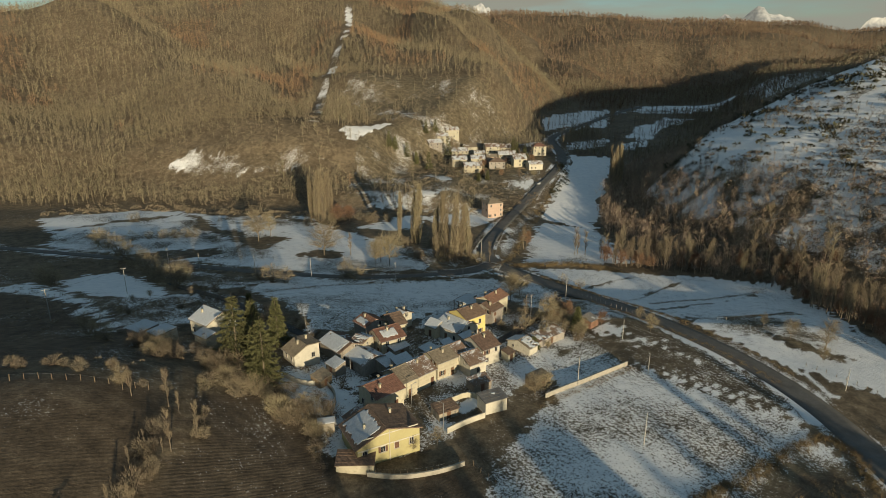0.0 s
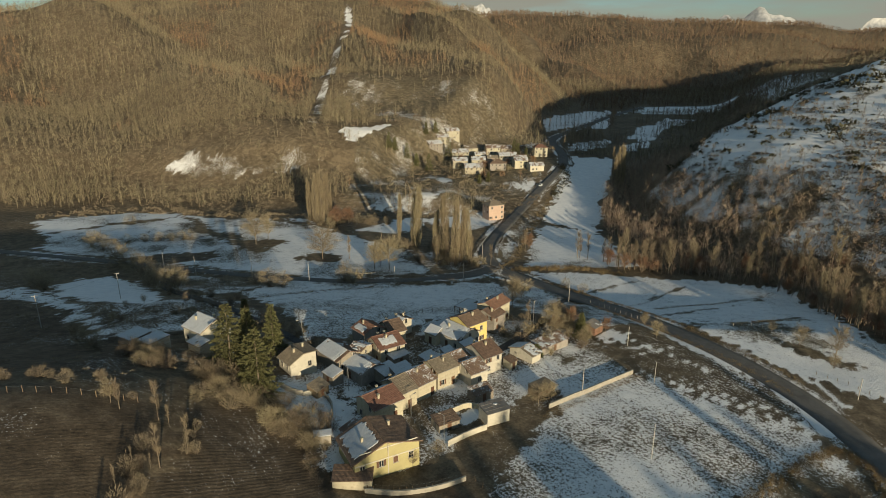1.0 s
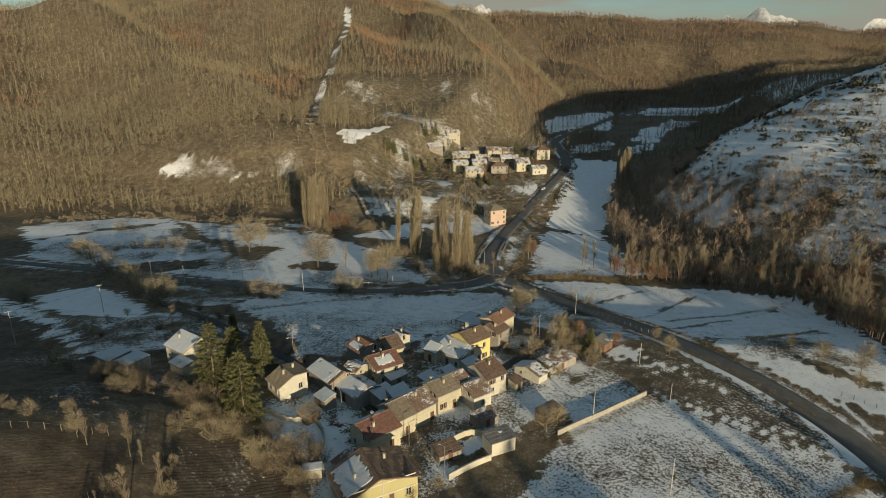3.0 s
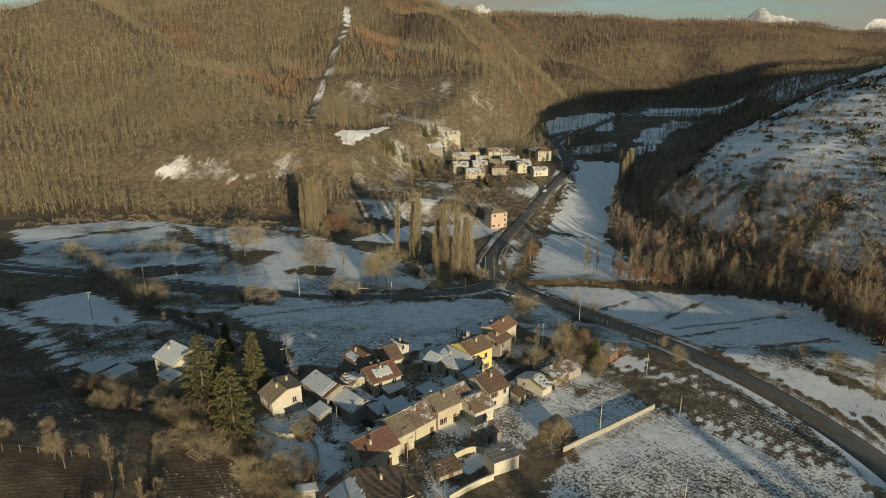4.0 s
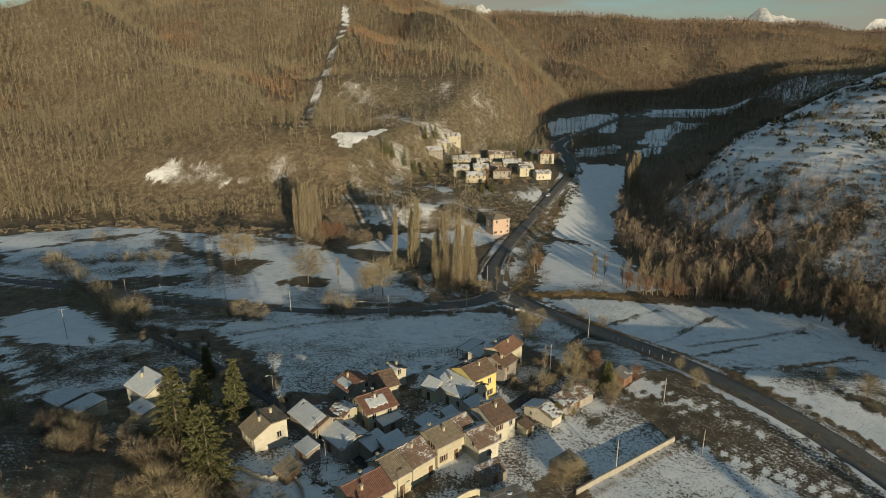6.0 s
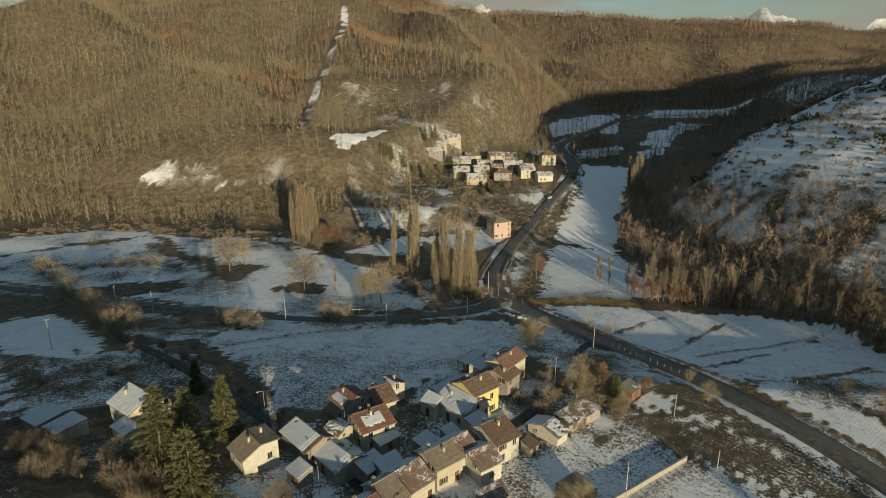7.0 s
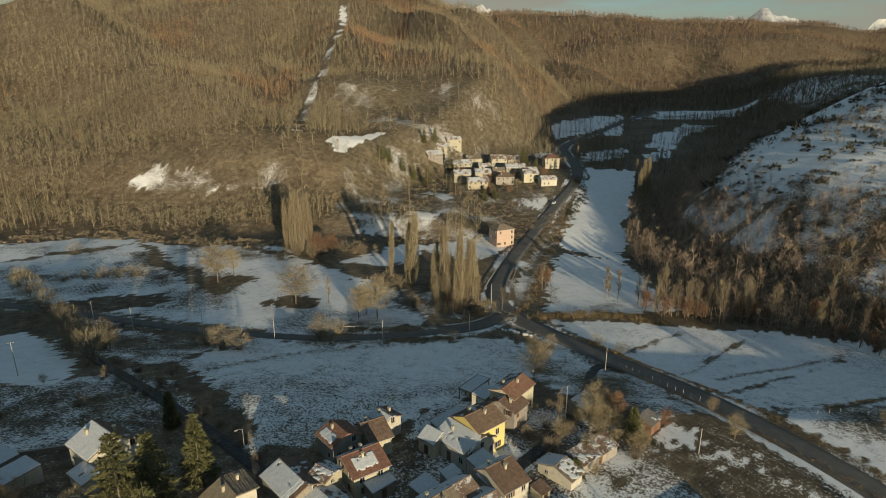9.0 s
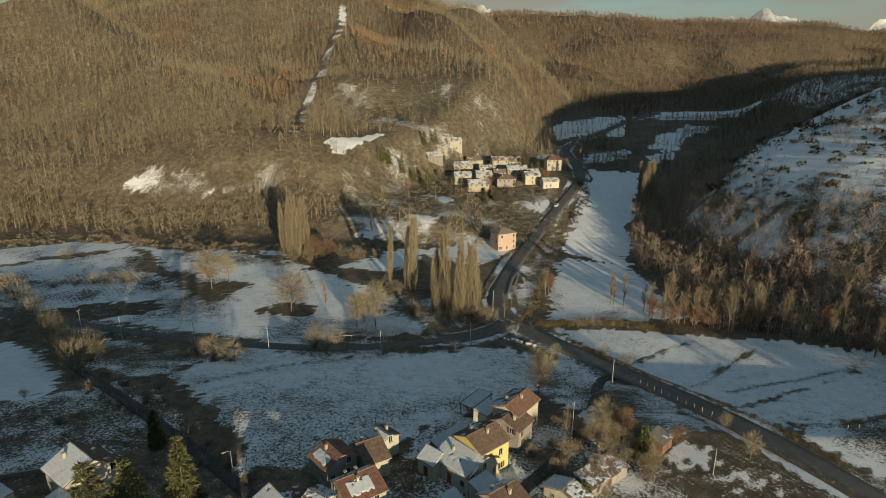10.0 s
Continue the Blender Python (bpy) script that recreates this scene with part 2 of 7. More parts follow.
M = {
    "ground": ground_material(),
    "asphalt": surface("worn_asphalt", (0.08, 0.076, 0.07), (0.155, 0.147, 0.135), 0.25, 5, 0.8, 0.2, 0.01, stain=(0.16, 0.155, 0.15), world_space=True),
    # thin roof snow with tile specks, its white lowered to imitate grazing light
    "roof_snow": surface("dulled_roof_snow", (0.42, 0.46, 0.50), (0.64, 0.66, 0.68), 2.4, 9, 0.75, 0.35, 0.04, stain=(0.24, 0.20, 0.165)),
    "wet_lane": surface("wet_dark_lane", (0.028, 0.028, 0.03), (0.07, 0.067, 0.062), 0.4, 6, 0.7, 0.2, 0.01, stain=(0.13, 0.13, 0.135), world_space=True),
    # the same woodland, coloured darker and redder to dim the far ridge
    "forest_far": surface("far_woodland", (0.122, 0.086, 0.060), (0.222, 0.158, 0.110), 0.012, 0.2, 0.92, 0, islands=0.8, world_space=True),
    "snow": surface("settled_snow", (0.70, 0.74, 0.80), (0.87, 0.88, 0.89), 0.8, 6, 0.7, 0.3, 0.05),
    "plaster_white": surface("white_plaster", (0.43, 0.40, 0.325), (0.58, 0.55, 0.46), 0.35, 6, 0.9, 0.25, 0.01, vary=0.14, stain=(0.34, 0.31, 0.25)),
    "plaster_cream": surface("cream_plaster", (0.37, 0.335, 0.245), (0.50, 0.455, 0.345), 0.4, 6, 0.9, 0.3, 0.01, vary=0.2, stain=(0.27, 0.24, 0.18)),
    "plaster_grey": surface("grey_render", (0.22, 0.20, 0.18), (0.36, 0.33, 0.29), 0.5, 7, 0.92, 0.35, 0.015, vary=0.2, stain=(0.15, 0.13, 0.11)),
    "plaster_yellow": surface("yellow_plaster", (0.56, 0.46, 0.165), (0.68, 0.565, 0.22), 0.3, 6, 0.88, 0.2, 0.01, stain=(0.55, 0.44, 0.20)),
    "plaster_green": surface("olive_yellow_plaster", (0.36, 0.32, 0.16), (0.45, 0.405, 0.215), 0.3, 6, 0.88, 0.2, 0.01),
    "plaster_pink": surface("pink_plaster", (0.42, 0.31, 0.245), (0.52, 0.39, 0.31), 0.3, 6, 0.88, 0.2, 0.01, stain=(0.42, 0.27, 0.2)),
    "stone": surface("rough_stone", (0.17, 0.15, 0.12), (0.36, 0.32, 0.26), 1.6, 5, 0.95, 0.8, 0.06, vary=0.25),
    "tile_red": surface("red_clay_tiles", (0.085, 0.045, 0.033), (0.29, 0.160, 0.115), 1.5, 5, 0.85, 0.4, 0.03, vary=0.2, stain=(0.12, 0.09, 0.07)),
    "tile_dusted": dusted("snow_dusted_tiles", (0.11, 0.075, 0.055), (0.23, 0.155, 0.11)),
    "tile_brown": surface("brown_clay_tiles", (0.07, 0.047, 0.035), (0.235, 0.162, 0.12), 1.5, 5, 0.85, 0.4, 0.03, vary=0.25, stain=(0.10, 0.085, 0.07)),
    "plaster_old": surface("old_pale_plaster", (0.33, 0.305, 0.235), (0.45, 0.42, 0.335), 0.4, 6, 0.9, 0.3, 0.01, vary=0.2, stain=(0.30, 0.27, 0.21)),
    "tile_grey": surface("weathered_tiles", (0.095, 0.08, 0.062), (0.29, 0.238, 0.178), 1.4, 5, 0.88, 0.4, 0.03, vary=0.2, stain=(0.16, 0.15, 0.11)),
    "sheet": surface("corrugated_sheet", (0.12, 0.115, 0.11), (0.24, 0.23, 0.215), 0.5, 8, 0.6, 0.2, 0.01, vary=0.2, stain=(0.16, 0.10, 0.06)),
    "wood": surface("weathered_timber", (0.10, 0.075, 0.05), (0.22, 0.165, 0.11), 1.2, 10, 0.85, 0.4, 0.01, vary=0.25),
    "shutter": surface("brown_painted_wood", (0.09, 0.05, 0.03), (0.16, 0.09, 0.055), 1.5, 10, 0.6, 0.2, 0.005, vary=0.3),
    "frame": surface("pale_painted_wood", (0.42, 0.39, 0.34), (0.56, 0.52, 0.46), 1.5, 10, 0.6, 0.1, 0.005),
    "metal": surface("galvanised_steel", (0.30, 0.30, 0.30), (0.45, 0.45, 0.44), 1.0, 9, 0.45, 0.1, 0.005, metal=0.6),
    "concrete": surface("pale_concrete", (0.27, 0.25, 0.21), (0.44, 0.41, 0.35), 0.7, 7, 0.9, 0.3, 0.015, vary=0.15, stain=(0.25, 0.23, 0.19)),
    "pole": surface("concrete_pole", (0.30, 0.285, 0.255), (0.42, 0.40, 0.36), 1.5, 9, 0.85, 0.15, 0.005),
    "bark": surface("grey_brown_bark", (0.10, 0.082, 0.062), (0.21, 0.175, 0.13), 1.4, 8, 0.95, 0.5, 0.02, vary=0.25),
    "twig_tan": surface("tan_twigs", (0.18, 0.148, 0.095), (0.34, 0.285, 0.185), 0.8, 6, 0.9, 0, vary=0.25, islands=0.3),
    "thorn": surface("dark_thorn_twigs", (0.10, 0.082, 0.062), (0.21, 0.172, 0.128), 0.8, 6, 0.9, 0, islands=0.5),
    "twig_brown": surface("brown_twigs", (0.15, 0.12, 0.085), (0.28, 0.225, 0.155), 0.8, 6, 0.9, 0, vary=0.3, islands=0.3),
    "twig_red": surface("russet_twigs", (0.15, 0.09, 0.058), (0.27, 0.165, 0.105), 0.8, 6, 0.9, 0, vary=0.25, islands=0.3),
    "slope_wood": surface("brown_slope_woodland", (0.21, 0.157, 0.118), (0.375, 0.285, 0.215), 0.05, 0.5, 0.92, 0, islands=0.85, world_space=True),
    "forest": surface("bare_woodland", (0.138, 0.114, 0.075), (0.268, 0.225, 0.152), 0.02, 0.3, 0.92, 0, islands=0.85, world_space=True),
    "forest_russet": surface("woodland_with_dead_leaves", (0.185, 0.118, 0.072), (0.295, 0.195, 0.12), 0.02, 0.3, 0.92, 0, islands=0.8, world_space=True),
    "needles": surface("dark_needles", (0.048, 0.052, 0.022), (0.145, 0.142, 0.06), 1.2, 6, 0.75, 0, vary=0.2, islands=0.45),
    "juniper": surface("juniper_scrub", (0.025, 0.027, 0.015), (0.075, 0.066, 0.038), 0.9, 6, 0.85, 0, vary=0.3, islands=0.5),
    "dry_grass": surface("dry_grass", (0.13, 0.095, 0.052), (0.27, 0.205, 0.115), 0.5, 5, 0.95, 0, islands=0.5),
    "rock": surface("limestone", (0.26, 0.24, 0.21), (0.44, 0.41, 0.36), 0.5, 5, 0.95, 0.7, 0.05),
    # rock and snow, dulled in colour to look faint and hazy
    "far_rock": surface("hazed_snowy_rock", (0.13, 0.15, 0.18), (0.56, 0.57, 0.58), 0.012, 0.05, 0.9, 0),
    "paint_white": surface("white_car_paint", (0.70, 0.70, 0.70), (0.78, 0.78, 0.77), 1, 9, 0.35, 0),
    "paint_dark": surface("dark_car_paint", (0.03, 0.032, 0.036), (0.05, 0.052, 0.058), 1, 9, 0.3, 0),
    "rubber": surface("black_rubber", (0.018, 0.018, 0.018), (0.03, 0.03, 0.03), 2, 9, 0.9, 0),
    "cable": surface("black_cable", (0.02, 0.02, 0.02), (0.035, 0.035, 0.035), 2, 9, 0.7, 0),
}
glass_m, g_nodes, g_links, g_bsdf = shader("window_glass")
g_bsdf.inputs["Base Color"].default_value = (0.02, 0.024, 0.028, 1)
g_bsdf.inputs["Roughness"].default_value = 0.08
M["glass"] = glass_m

# ---- the land ----


def ss(t):
    t = np.clip(t, 0.0, 1.0)
    return t * t * (3 - 2 * t)


def value_noise(x, y, cell, seed):
    """Smooth lattice noise, -1 to 1, for arrays of places."""
    gx, gy = np.asarray(x, float) / cell, np.asarray(y, float) / cell
    ix, iy = np.floor(gx), np.floor(gy)
    fx, fy = ss(gx - ix), ss(gy - iy)

    def lattice(a, b):
        v = np.sin(a * 127.1 + b * 311.7 + seed * 74.7) * 43758.5453
        return 2 * (v - np.floor(v)) - 1
    low = lattice(ix, iy) * (1 - fx) + lattice(ix + 1, iy) * fx
    high = lattice(ix, iy + 1) * (1 - fx) + lattice(ix + 1, iy + 1) * fx
    return low * (1 - fy) + high * fy


def over(a, b, soft):
    """The higher of two surfaces, with a rounded joint."""
    d = np.clip((a - b) / soft, -40, 40)
    return b + soft * np.log1p(np.exp(d))


def spur(x, y, ax, ay, bx, by, tall, wide):
    """A rounded ridge running down a hillside from a to b."""
    dx, dy = bx - ax, by - ay
    k = np.clip(((x - ax) * dx + (y - ay) * dy) / (dx * dx + dy * dy), -0.15, 1.1)
    d2 = (x - ax - k * dx) ** 2 + (y - ay - k * dy) ** 2
    return tall * np.exp(-d2 / wide ** 2) * (1 - 0.65 * k) * ss((k + 0.15) / 0.3)


def height(x, y):
    """The lie of the land: valley floor, village terrace, wooded hills on both sides, far ridge."""
    x, y = np.asarray(x, float), np.asarray(y, float)
    # valley floor, with the village on a low terrace and the stream side lower
    z = np.interp(y, [-150, 60, 100, 172, 210, 260, 330, 380, 420, 500, 615, 800, 1100, 1500],
                  [10, 7, 6.5, 8.0, 1.0, -0.2, -0.6, 4, 9, 16, 22, 36, 60, 80])
    z = z - 0.05 * np.clip(x, -70, 140) * ss((420 - y) / 120)
    # shoulder on the near left
    z = z + 19 * ss((-x - 14) / 62) * np.exp(-(np.maximum(y - 88, 0) / 44) ** 2)
    # steep bank under the hamlet
    z = z + 5.0 * ss((24 - x) / 22) * ss((x + 130) / 60) * ss((y - 332) / 22) * (1 - ss((y - 372) / 50))
    wild = value_noise(x, y * 0.6, 95, 1) * 5.0 + value_noise(x, y, 34, 2) * 2.2
    spurs = 1.0 - 2.0 * np.abs(value_noise(x + 0.25 * y, y * 0.34, 150, 41)) + 0.5 * value_noise(x - 0.3 * y, y * 0.4, 70, 42)
    gullies = 0.5 - 2.0 * np.abs(value_noise(0.9 * x + 0.45 * y, (0.45 * x - 0.9 * y) * 0.3, 64, 64))
    # wooded hill on the left
    edge = np.interp(y, [330, 420, 500, 600, 750, 950, 1200], [-20, -15, 45, 95, 150, 110, 70])
    reach = np.interp(y, [330, 420, 600, 900, 1200], [70, 90, 110, 240, 330])
    edge = edge + 34 * value_noise(y, y * 0, 110, 43) * ss((y - 700) / 120)
    lift = np.interp(y, [335, 400, 430, 540, 620, 727, 880, 1000, 1150, 1500, 2200],
                     [-20, 23, 32, 46, 60, 86, 138, 172, 184, 130, 60])
    lift = lift + 32 * np.exp(-((x + 380) / 190) ** 2) * ss((y - 420) / 420)
    lift = lift * (1 - 0.40 * ss((-x - 430) / 420))
    lift = lift + spur(x, y, -440, 730, -134, 458, 50, 46) + spur(x, y, -560, 760, -330, 430, 26, 60) - spur(x, y, -215, 860, -122, 500, 30, 38)
    lift = lift + spur(x, y, -20, 900, 20, 600, 22, 55) - spur(x, y, -70, 880, -55, 640, 16, 34)
    hill = (lift + wild * ss((y - 370) / 120) + (18 * spurs + 9 * gullies) * ss((y - 430) / 160) * (1 - 0.7 * ss((y - 880) / 120))) * ss((edge - x) / reach + 0.5) - 45 * ss((x - edge) / reach + 0.5)
    # far ridge
    crest = 164 + 12 * np.sin(x / 190 + 0.2) + 5 * np.sin(x / 83)
    far = crest * np.interp(y, [700, 900, 1014, 1111, 1300, 1420, 2600], [-0.3, 0.33, 0.44, 0.70, 0.97, 1.0, 0.5])
    across, down = 0.82 * x + 0.57 * y, 0.57 * x - 0.82 * y
    folds = 0.55 - 2.0 * np.abs(value_noise(across, down * 0.3, 165, 62))
    far = (far + 1.3 * wild + 22 * spurs * ss((1250 - y) / 200) + 30 * folds * ss((1330 - y) / 140)) * ss((x + 260) / 300) - 40 * ss((-x) / 260)
    # snowy hill on the right
    foot = np.interp(y, [60, 150, 220, 260, 300, 340, 400, 480, 560], [200, 172, 136, 114, 101, 98, 130, 200, 300])
    rise = np.interp(x - foot, [-60, 0, 14, 48, 66, 120, 220, 400, 700], [-55, -9, 5, 36, 45, 66, 104, 162, 205])
    rise = (rise + 0.5 * wild * ss((rise - 5) / 20)) * ss((y + 60) / 130) * (0.857 + 0.26 * ss((y - 240) / 150)) * ss((700 - y) / 230) - 60 * ss((y - 480) / 200)
    # second hill behind it, raised out of view to shade the far ridge
    second = (78 + 42 * ss((x - 430) / 240)) * ss((x - 205 - 0.25 * (y - 600)) / 190) * ss((y - 470) / 110) * ss((1050 - y) / 260) + 0.8 * wild - 6
    second = second - 40 * (1 - ss((y - 440) / 80)) - 40 * (1 - ss((x - 180) / 60))
    for part_of_land, soft in ((hill, 4.0), (far, 7.0), (rise, 2.0), (second, 4.0)):
        z = over(part_of_land, z, soft)
    # unseen knoll added behind the flight, to lay shade across the near field
    z = z + 18.6 * np.exp(-(((x - 74) / 9.5) ** 2 + ((y + 16) / 11) ** 2) ** 2)
    z = z + 0.22 * value_noise(x, y, 17, 3) + 0.07 * value_noise(x, y, 5, 4)
    return z

ROAD = [(92, 40), (91, 75), (90.5, 100), (91, 118), (88, 134), (81, 151), (72, 168), (61, 189), (47, 211), (34, 228), (23, 242), (18.5, 258),
        (21.5, 276), (31, 309), (46, 348), (66, 391), (81, 421), (90, 447), (94, 480), (91, 512), (99, 545), (135, 600), (190, 680), (240, 740)]
SIDE_ROAD = [(20, 241), (13, 232), (0, 226), (-22, 219), (-36, 217), (-50, 217), (-75, 219), (-103, 228), (-150, 241), (-230, 262)]
LANE = [(-24, 140), (-30, 143.5), (-36, 148), (-45, 155.5), (-55, 163), (-66, 171.5), (-81, 185), (-92, 195), (-101, 205), (-104, 215), (-100, 226)]
VILLAGE_LANE = [(-24, 140), (-15, 131), (-9, 127.5), (-2, 134), (3, 141), (14, 151), (27, 166), (36, 185), (42, 205), (50, 206)]


def polyline(points, step):
    """A smooth line through the points, with a place every step metres."""
    p = np.array(points, float)
    for _ in range(3):
        q = np.empty((2 * len(p) - 2, 2))
        q[0::2], q[1::2] = p[:-1] * 0.75 + p[1:] * 0.25, p[:-1] * 0.25 + p[1:] * 0.75
        p = np.vstack([p[:1], q, p[-1:]])
    along = np.concatenate([[0], np.cumsum(np.hypot(*np.diff(p, axis=0).T))])
    s = np.arange(0, along[-1], step)
    return np.column_stack([np.interp(s, along, p[:, 0]), np.interp(s, along, p[:, 1])])


def smooth_line(values, n):
    k = np.ones(2 * n + 1) / (2 * n + 1)
    return np.convolve(np.pad(values, n, mode="edge"), k, mode="valid")


def graded(line, n):
    return smooth_line(height(line[:, 0], line[:, 1]), n)


ROADS = []
for plan, width, n, raise_by in ((ROAD, 7.2, 14, 0.35), (SIDE_ROAD, 3.8, 8, 0.15), (LANE, 2.5, 5, 0.0), (VILLAGE_LANE, 2.7, 4, 0.0)):
    mid_line = polyline(plan, 2.0)
    ROADS.append((mid_line, graded(mid_line, n) + raise_by, width))


def near_line(x, y, line):
    """Distance to a line and the index of its nearest place."""
    best, index = np.full(x.shape, 1e9), np.zeros(x.shape, int)
    for i, (a, b) in enumerate(line):
        d = (x - a) ** 2 + (y - b) ** 2
        hit_it = d < best
        best[hit_it], index[hit_it] = d[hit_it], i
    return np.sqrt(best), index


def ground(x, y):
    """The height of the land with the roads cut into it."""
    x, y = np.asarray(x, float), np.asarray(y, float)
    shape = x.shape
    x, y = np.atleast_1d(x).ravel(), np.atleast_1d(y).ravel()
    z = height(x, y)
    for line, level, width in ROADS:
        lo, hi = line.min(0) - 12, line.max(0) + 12
        inside = np.nonzero((x > lo[0]) & (x < hi[0]) & (y > lo[1]) & (y < hi[1]))[0]
        if len(inside):
            d, i = near_line(x[inside], y[inside], line)
            w = 1 - ss((d - width / 2 - 0.6) / 5.0)
            z[inside] = z[inside] * (1 - w) + (level[i] - 0.12) * w
    return z.reshape(shape) if shape else float(z[0])


def inside_of(x, y, corners):
    """Which places lie inside a field with these corners."""
    c = np.array(corners, float)
    inside = np.zeros(x.shape, bool)
    for (ax, ay), (bx, by) in zip(c, np.roll(c, -1, axis=0)):
        cross = ((ay > y) != (by > y))
        inside ^= cross & (x < (bx - ax) * (y - ay) / (by - ay + 1e-12) + ax)
    return inside


CUT_LINE = [(-91, 428), (-102, 507), (-109, 585), (-121, 701), (-119, 768), (-124, 840), (-139, 945)]


def cut_distance(x, y):
    return np.abs(x - np.interp(y, [p[1] for p in CUT_LINE], [p[0] for p in CUT_LINE])) + 1e3 * (y < 425) + 1e3 * (y > 960)


def strip_of(points, wide):
    """The outline of a strip along a line."""
    a = np.array(points, float)
    d = np.gradient(a, axis=0)
    d /= np.linalg.norm(d, axis=1)[:, None]
    side = np.column_stack([-d[:, 1], d[:, 0]]) * wide / 2
    return [tuple(q) for q in np.vstack([a + side, (a - side)[::-1]])]


FIELDS = {  # corners on the plan, then snow, soil and grass cover
    "village_meadow": ([(-63, 186), (-66, 200), (-51, 211), (-15, 216), (21, 223), (30, 215), (24, 194), (10, 184), (0, 172), (-8, 166), (-17, 163), (-26, 157), (-33, 149), (-37, 155), (-46, 165)], 0.555, 0.0, 1.0),
    "near_field": ([(29, 132), (40, 139), (51, 144), (62, 134), (71, 126), (83, 121), (84, 115), (79, 110), (70, 105), (58, 98), (48, 92), (40, 82), (12, 78), (10, 97), (14, 105), (22, 118)], 0.515, 0.2, 1.0),
    "bare_field": ([(46, 167), (60, 172), (71, 168), (78, 147), (84, 130), (83, 121), (71, 126), (62, 134), (51, 145), (49, 153)], 0.345, 0.4, 1.0),
    "bare_field_patch": ([(46, 166), (50, 168), (54, 168), (57, 163), (55, 160), (50, 160), (45, 159), (43, 162)], 0.72, 0.0, 1.0),
    "walled_garden": ([(20, 146), (35, 157), (42, 157), (50, 145), (29, 130), (20, 140)], 0.535, 0.1, 1.0),
}
FIELDS.update({
    "stream_fields": ([(36, 238), (58, 241), (75, 240), (91, 239), (106, 239), (121, 238), (131, 231), (137, 217), (138, 200), (133, 178), (133, 153), (116, 130), (97, 143), (82, 165), (60, 200)], 0.61, 0.3, 1.0),
    "stream_rough": ([(74, 184), (82, 177), (102, 183), (116, 185), (119, 165), (101, 160), (85, 166)], 0.47, 0.0, 1.0),
    "river_meadow": ([(-211, 307), (-171, 330), (-116, 312), (-74, 312), (-40, 275), (-10, 262), (-6, 229), (-36, 219), (-51, 219), (-76, 221), (-104, 230), (-150, 244), (-176, 256)], 0.57, 0.1, 1.0),
    # stubble; the snow is thinned further to paint in shade on this stretch
    "dimmed_stubble": ([(-184, 280), (-155, 293), (-137, 306), (-118, 290), (-104, 264), (-100, 254), (-140, 250), (-165, 267)], 0.50, 0.25, 1.0),
    "roadside_strip": ([(-110, 205), (-67, 186), (-66, 201), (-51, 211), (-15, 216), (10, 222), (5, 226), (-22, 215), (-50, 213), (-75, 215), (-103, 223)], 0.45, 0.0, 0.8),
})
FIELDS.update({
    "pink_yard": ([(16, 300), (25, 318), (44, 336), (30, 346), (5, 332), (-8, 312)], 0.50, 0.0, 0.9),
    "road_meadow": ([(24, 194), (30, 215), (36, 225), (47, 208), (57, 188), (62, 176), (50, 171), (36, 176), (28, 182)], 0.54, 0.0, 0.9),
    "dark_plot": ([(-137, 244), (-118, 249), (-100, 252), (-95, 243), (-119, 231)], 0.22, 0.3, 0.6),
    "bank_strip": (strip_of([(-196, 287), (-178, 291), (-158, 303), (-143, 318), (-120, 294), (-94, 268), (-78, 254)], 4.5), 0.25, 0.0, 0.6),
    "hedge_strip": (strip_of([(-97, 315), (-72, 302), (-50, 290), (-30, 280)], 4), 0.25, 0.0, 0.5),
})
FIELDS.update({
    "tree_patch": ([(-64, 244), (-58, 240), (-48, 239), (-40, 243), (-42, 249), (-52, 251), (-60, 249)], 0.12, 0.0, 0.4),
    "tree_patch_upper": ([(-95, 266), (-90, 260), (-78, 262), (-72, 268), (-80, 272), (-92, 271)], 0.2, 0.0, 0.4),
    "ditch_patch": ([(-34, 223), (-10, 230), (-9, 225), (-31, 219)], 0.08, 0.0, 0.3),
    "orchard_patch": ([(99, 167), (106, 163), (116, 153), (112, 150), (103, 157)], 0.30, 0.0, 0.7),
    "field_line_a": (strip_of([(71, 186), (91, 199), (115, 214), (123, 219)], 1.9), 0.38, 0.0, 0.9),
})
FIELDS.update({
    "field_line_c": (strip_of([(65, 200), (83, 217), (100, 231)], 1.6), 0.42, 0.0, 0.9),
    "field_line_d": (strip_of([(53, 214), (65, 224), (78, 233)], 1.6), 0.42, 0.0, 0.9),
    "field_line_b": (strip_of([(78, 178), (88, 178), (102, 183), (123, 194)], 1.9), 0.40, 0.0, 0.9),
    "field_line_track_a": (strip_of([(43, 158), (47, 155), (59, 158)], 1.0), 0.56, 0.0, 1.0),
    "field_line_track_b": (strip_of([(50, 151), (57, 154), (67, 159)], 0.9), 0.55, 0.0, 1.0),
})
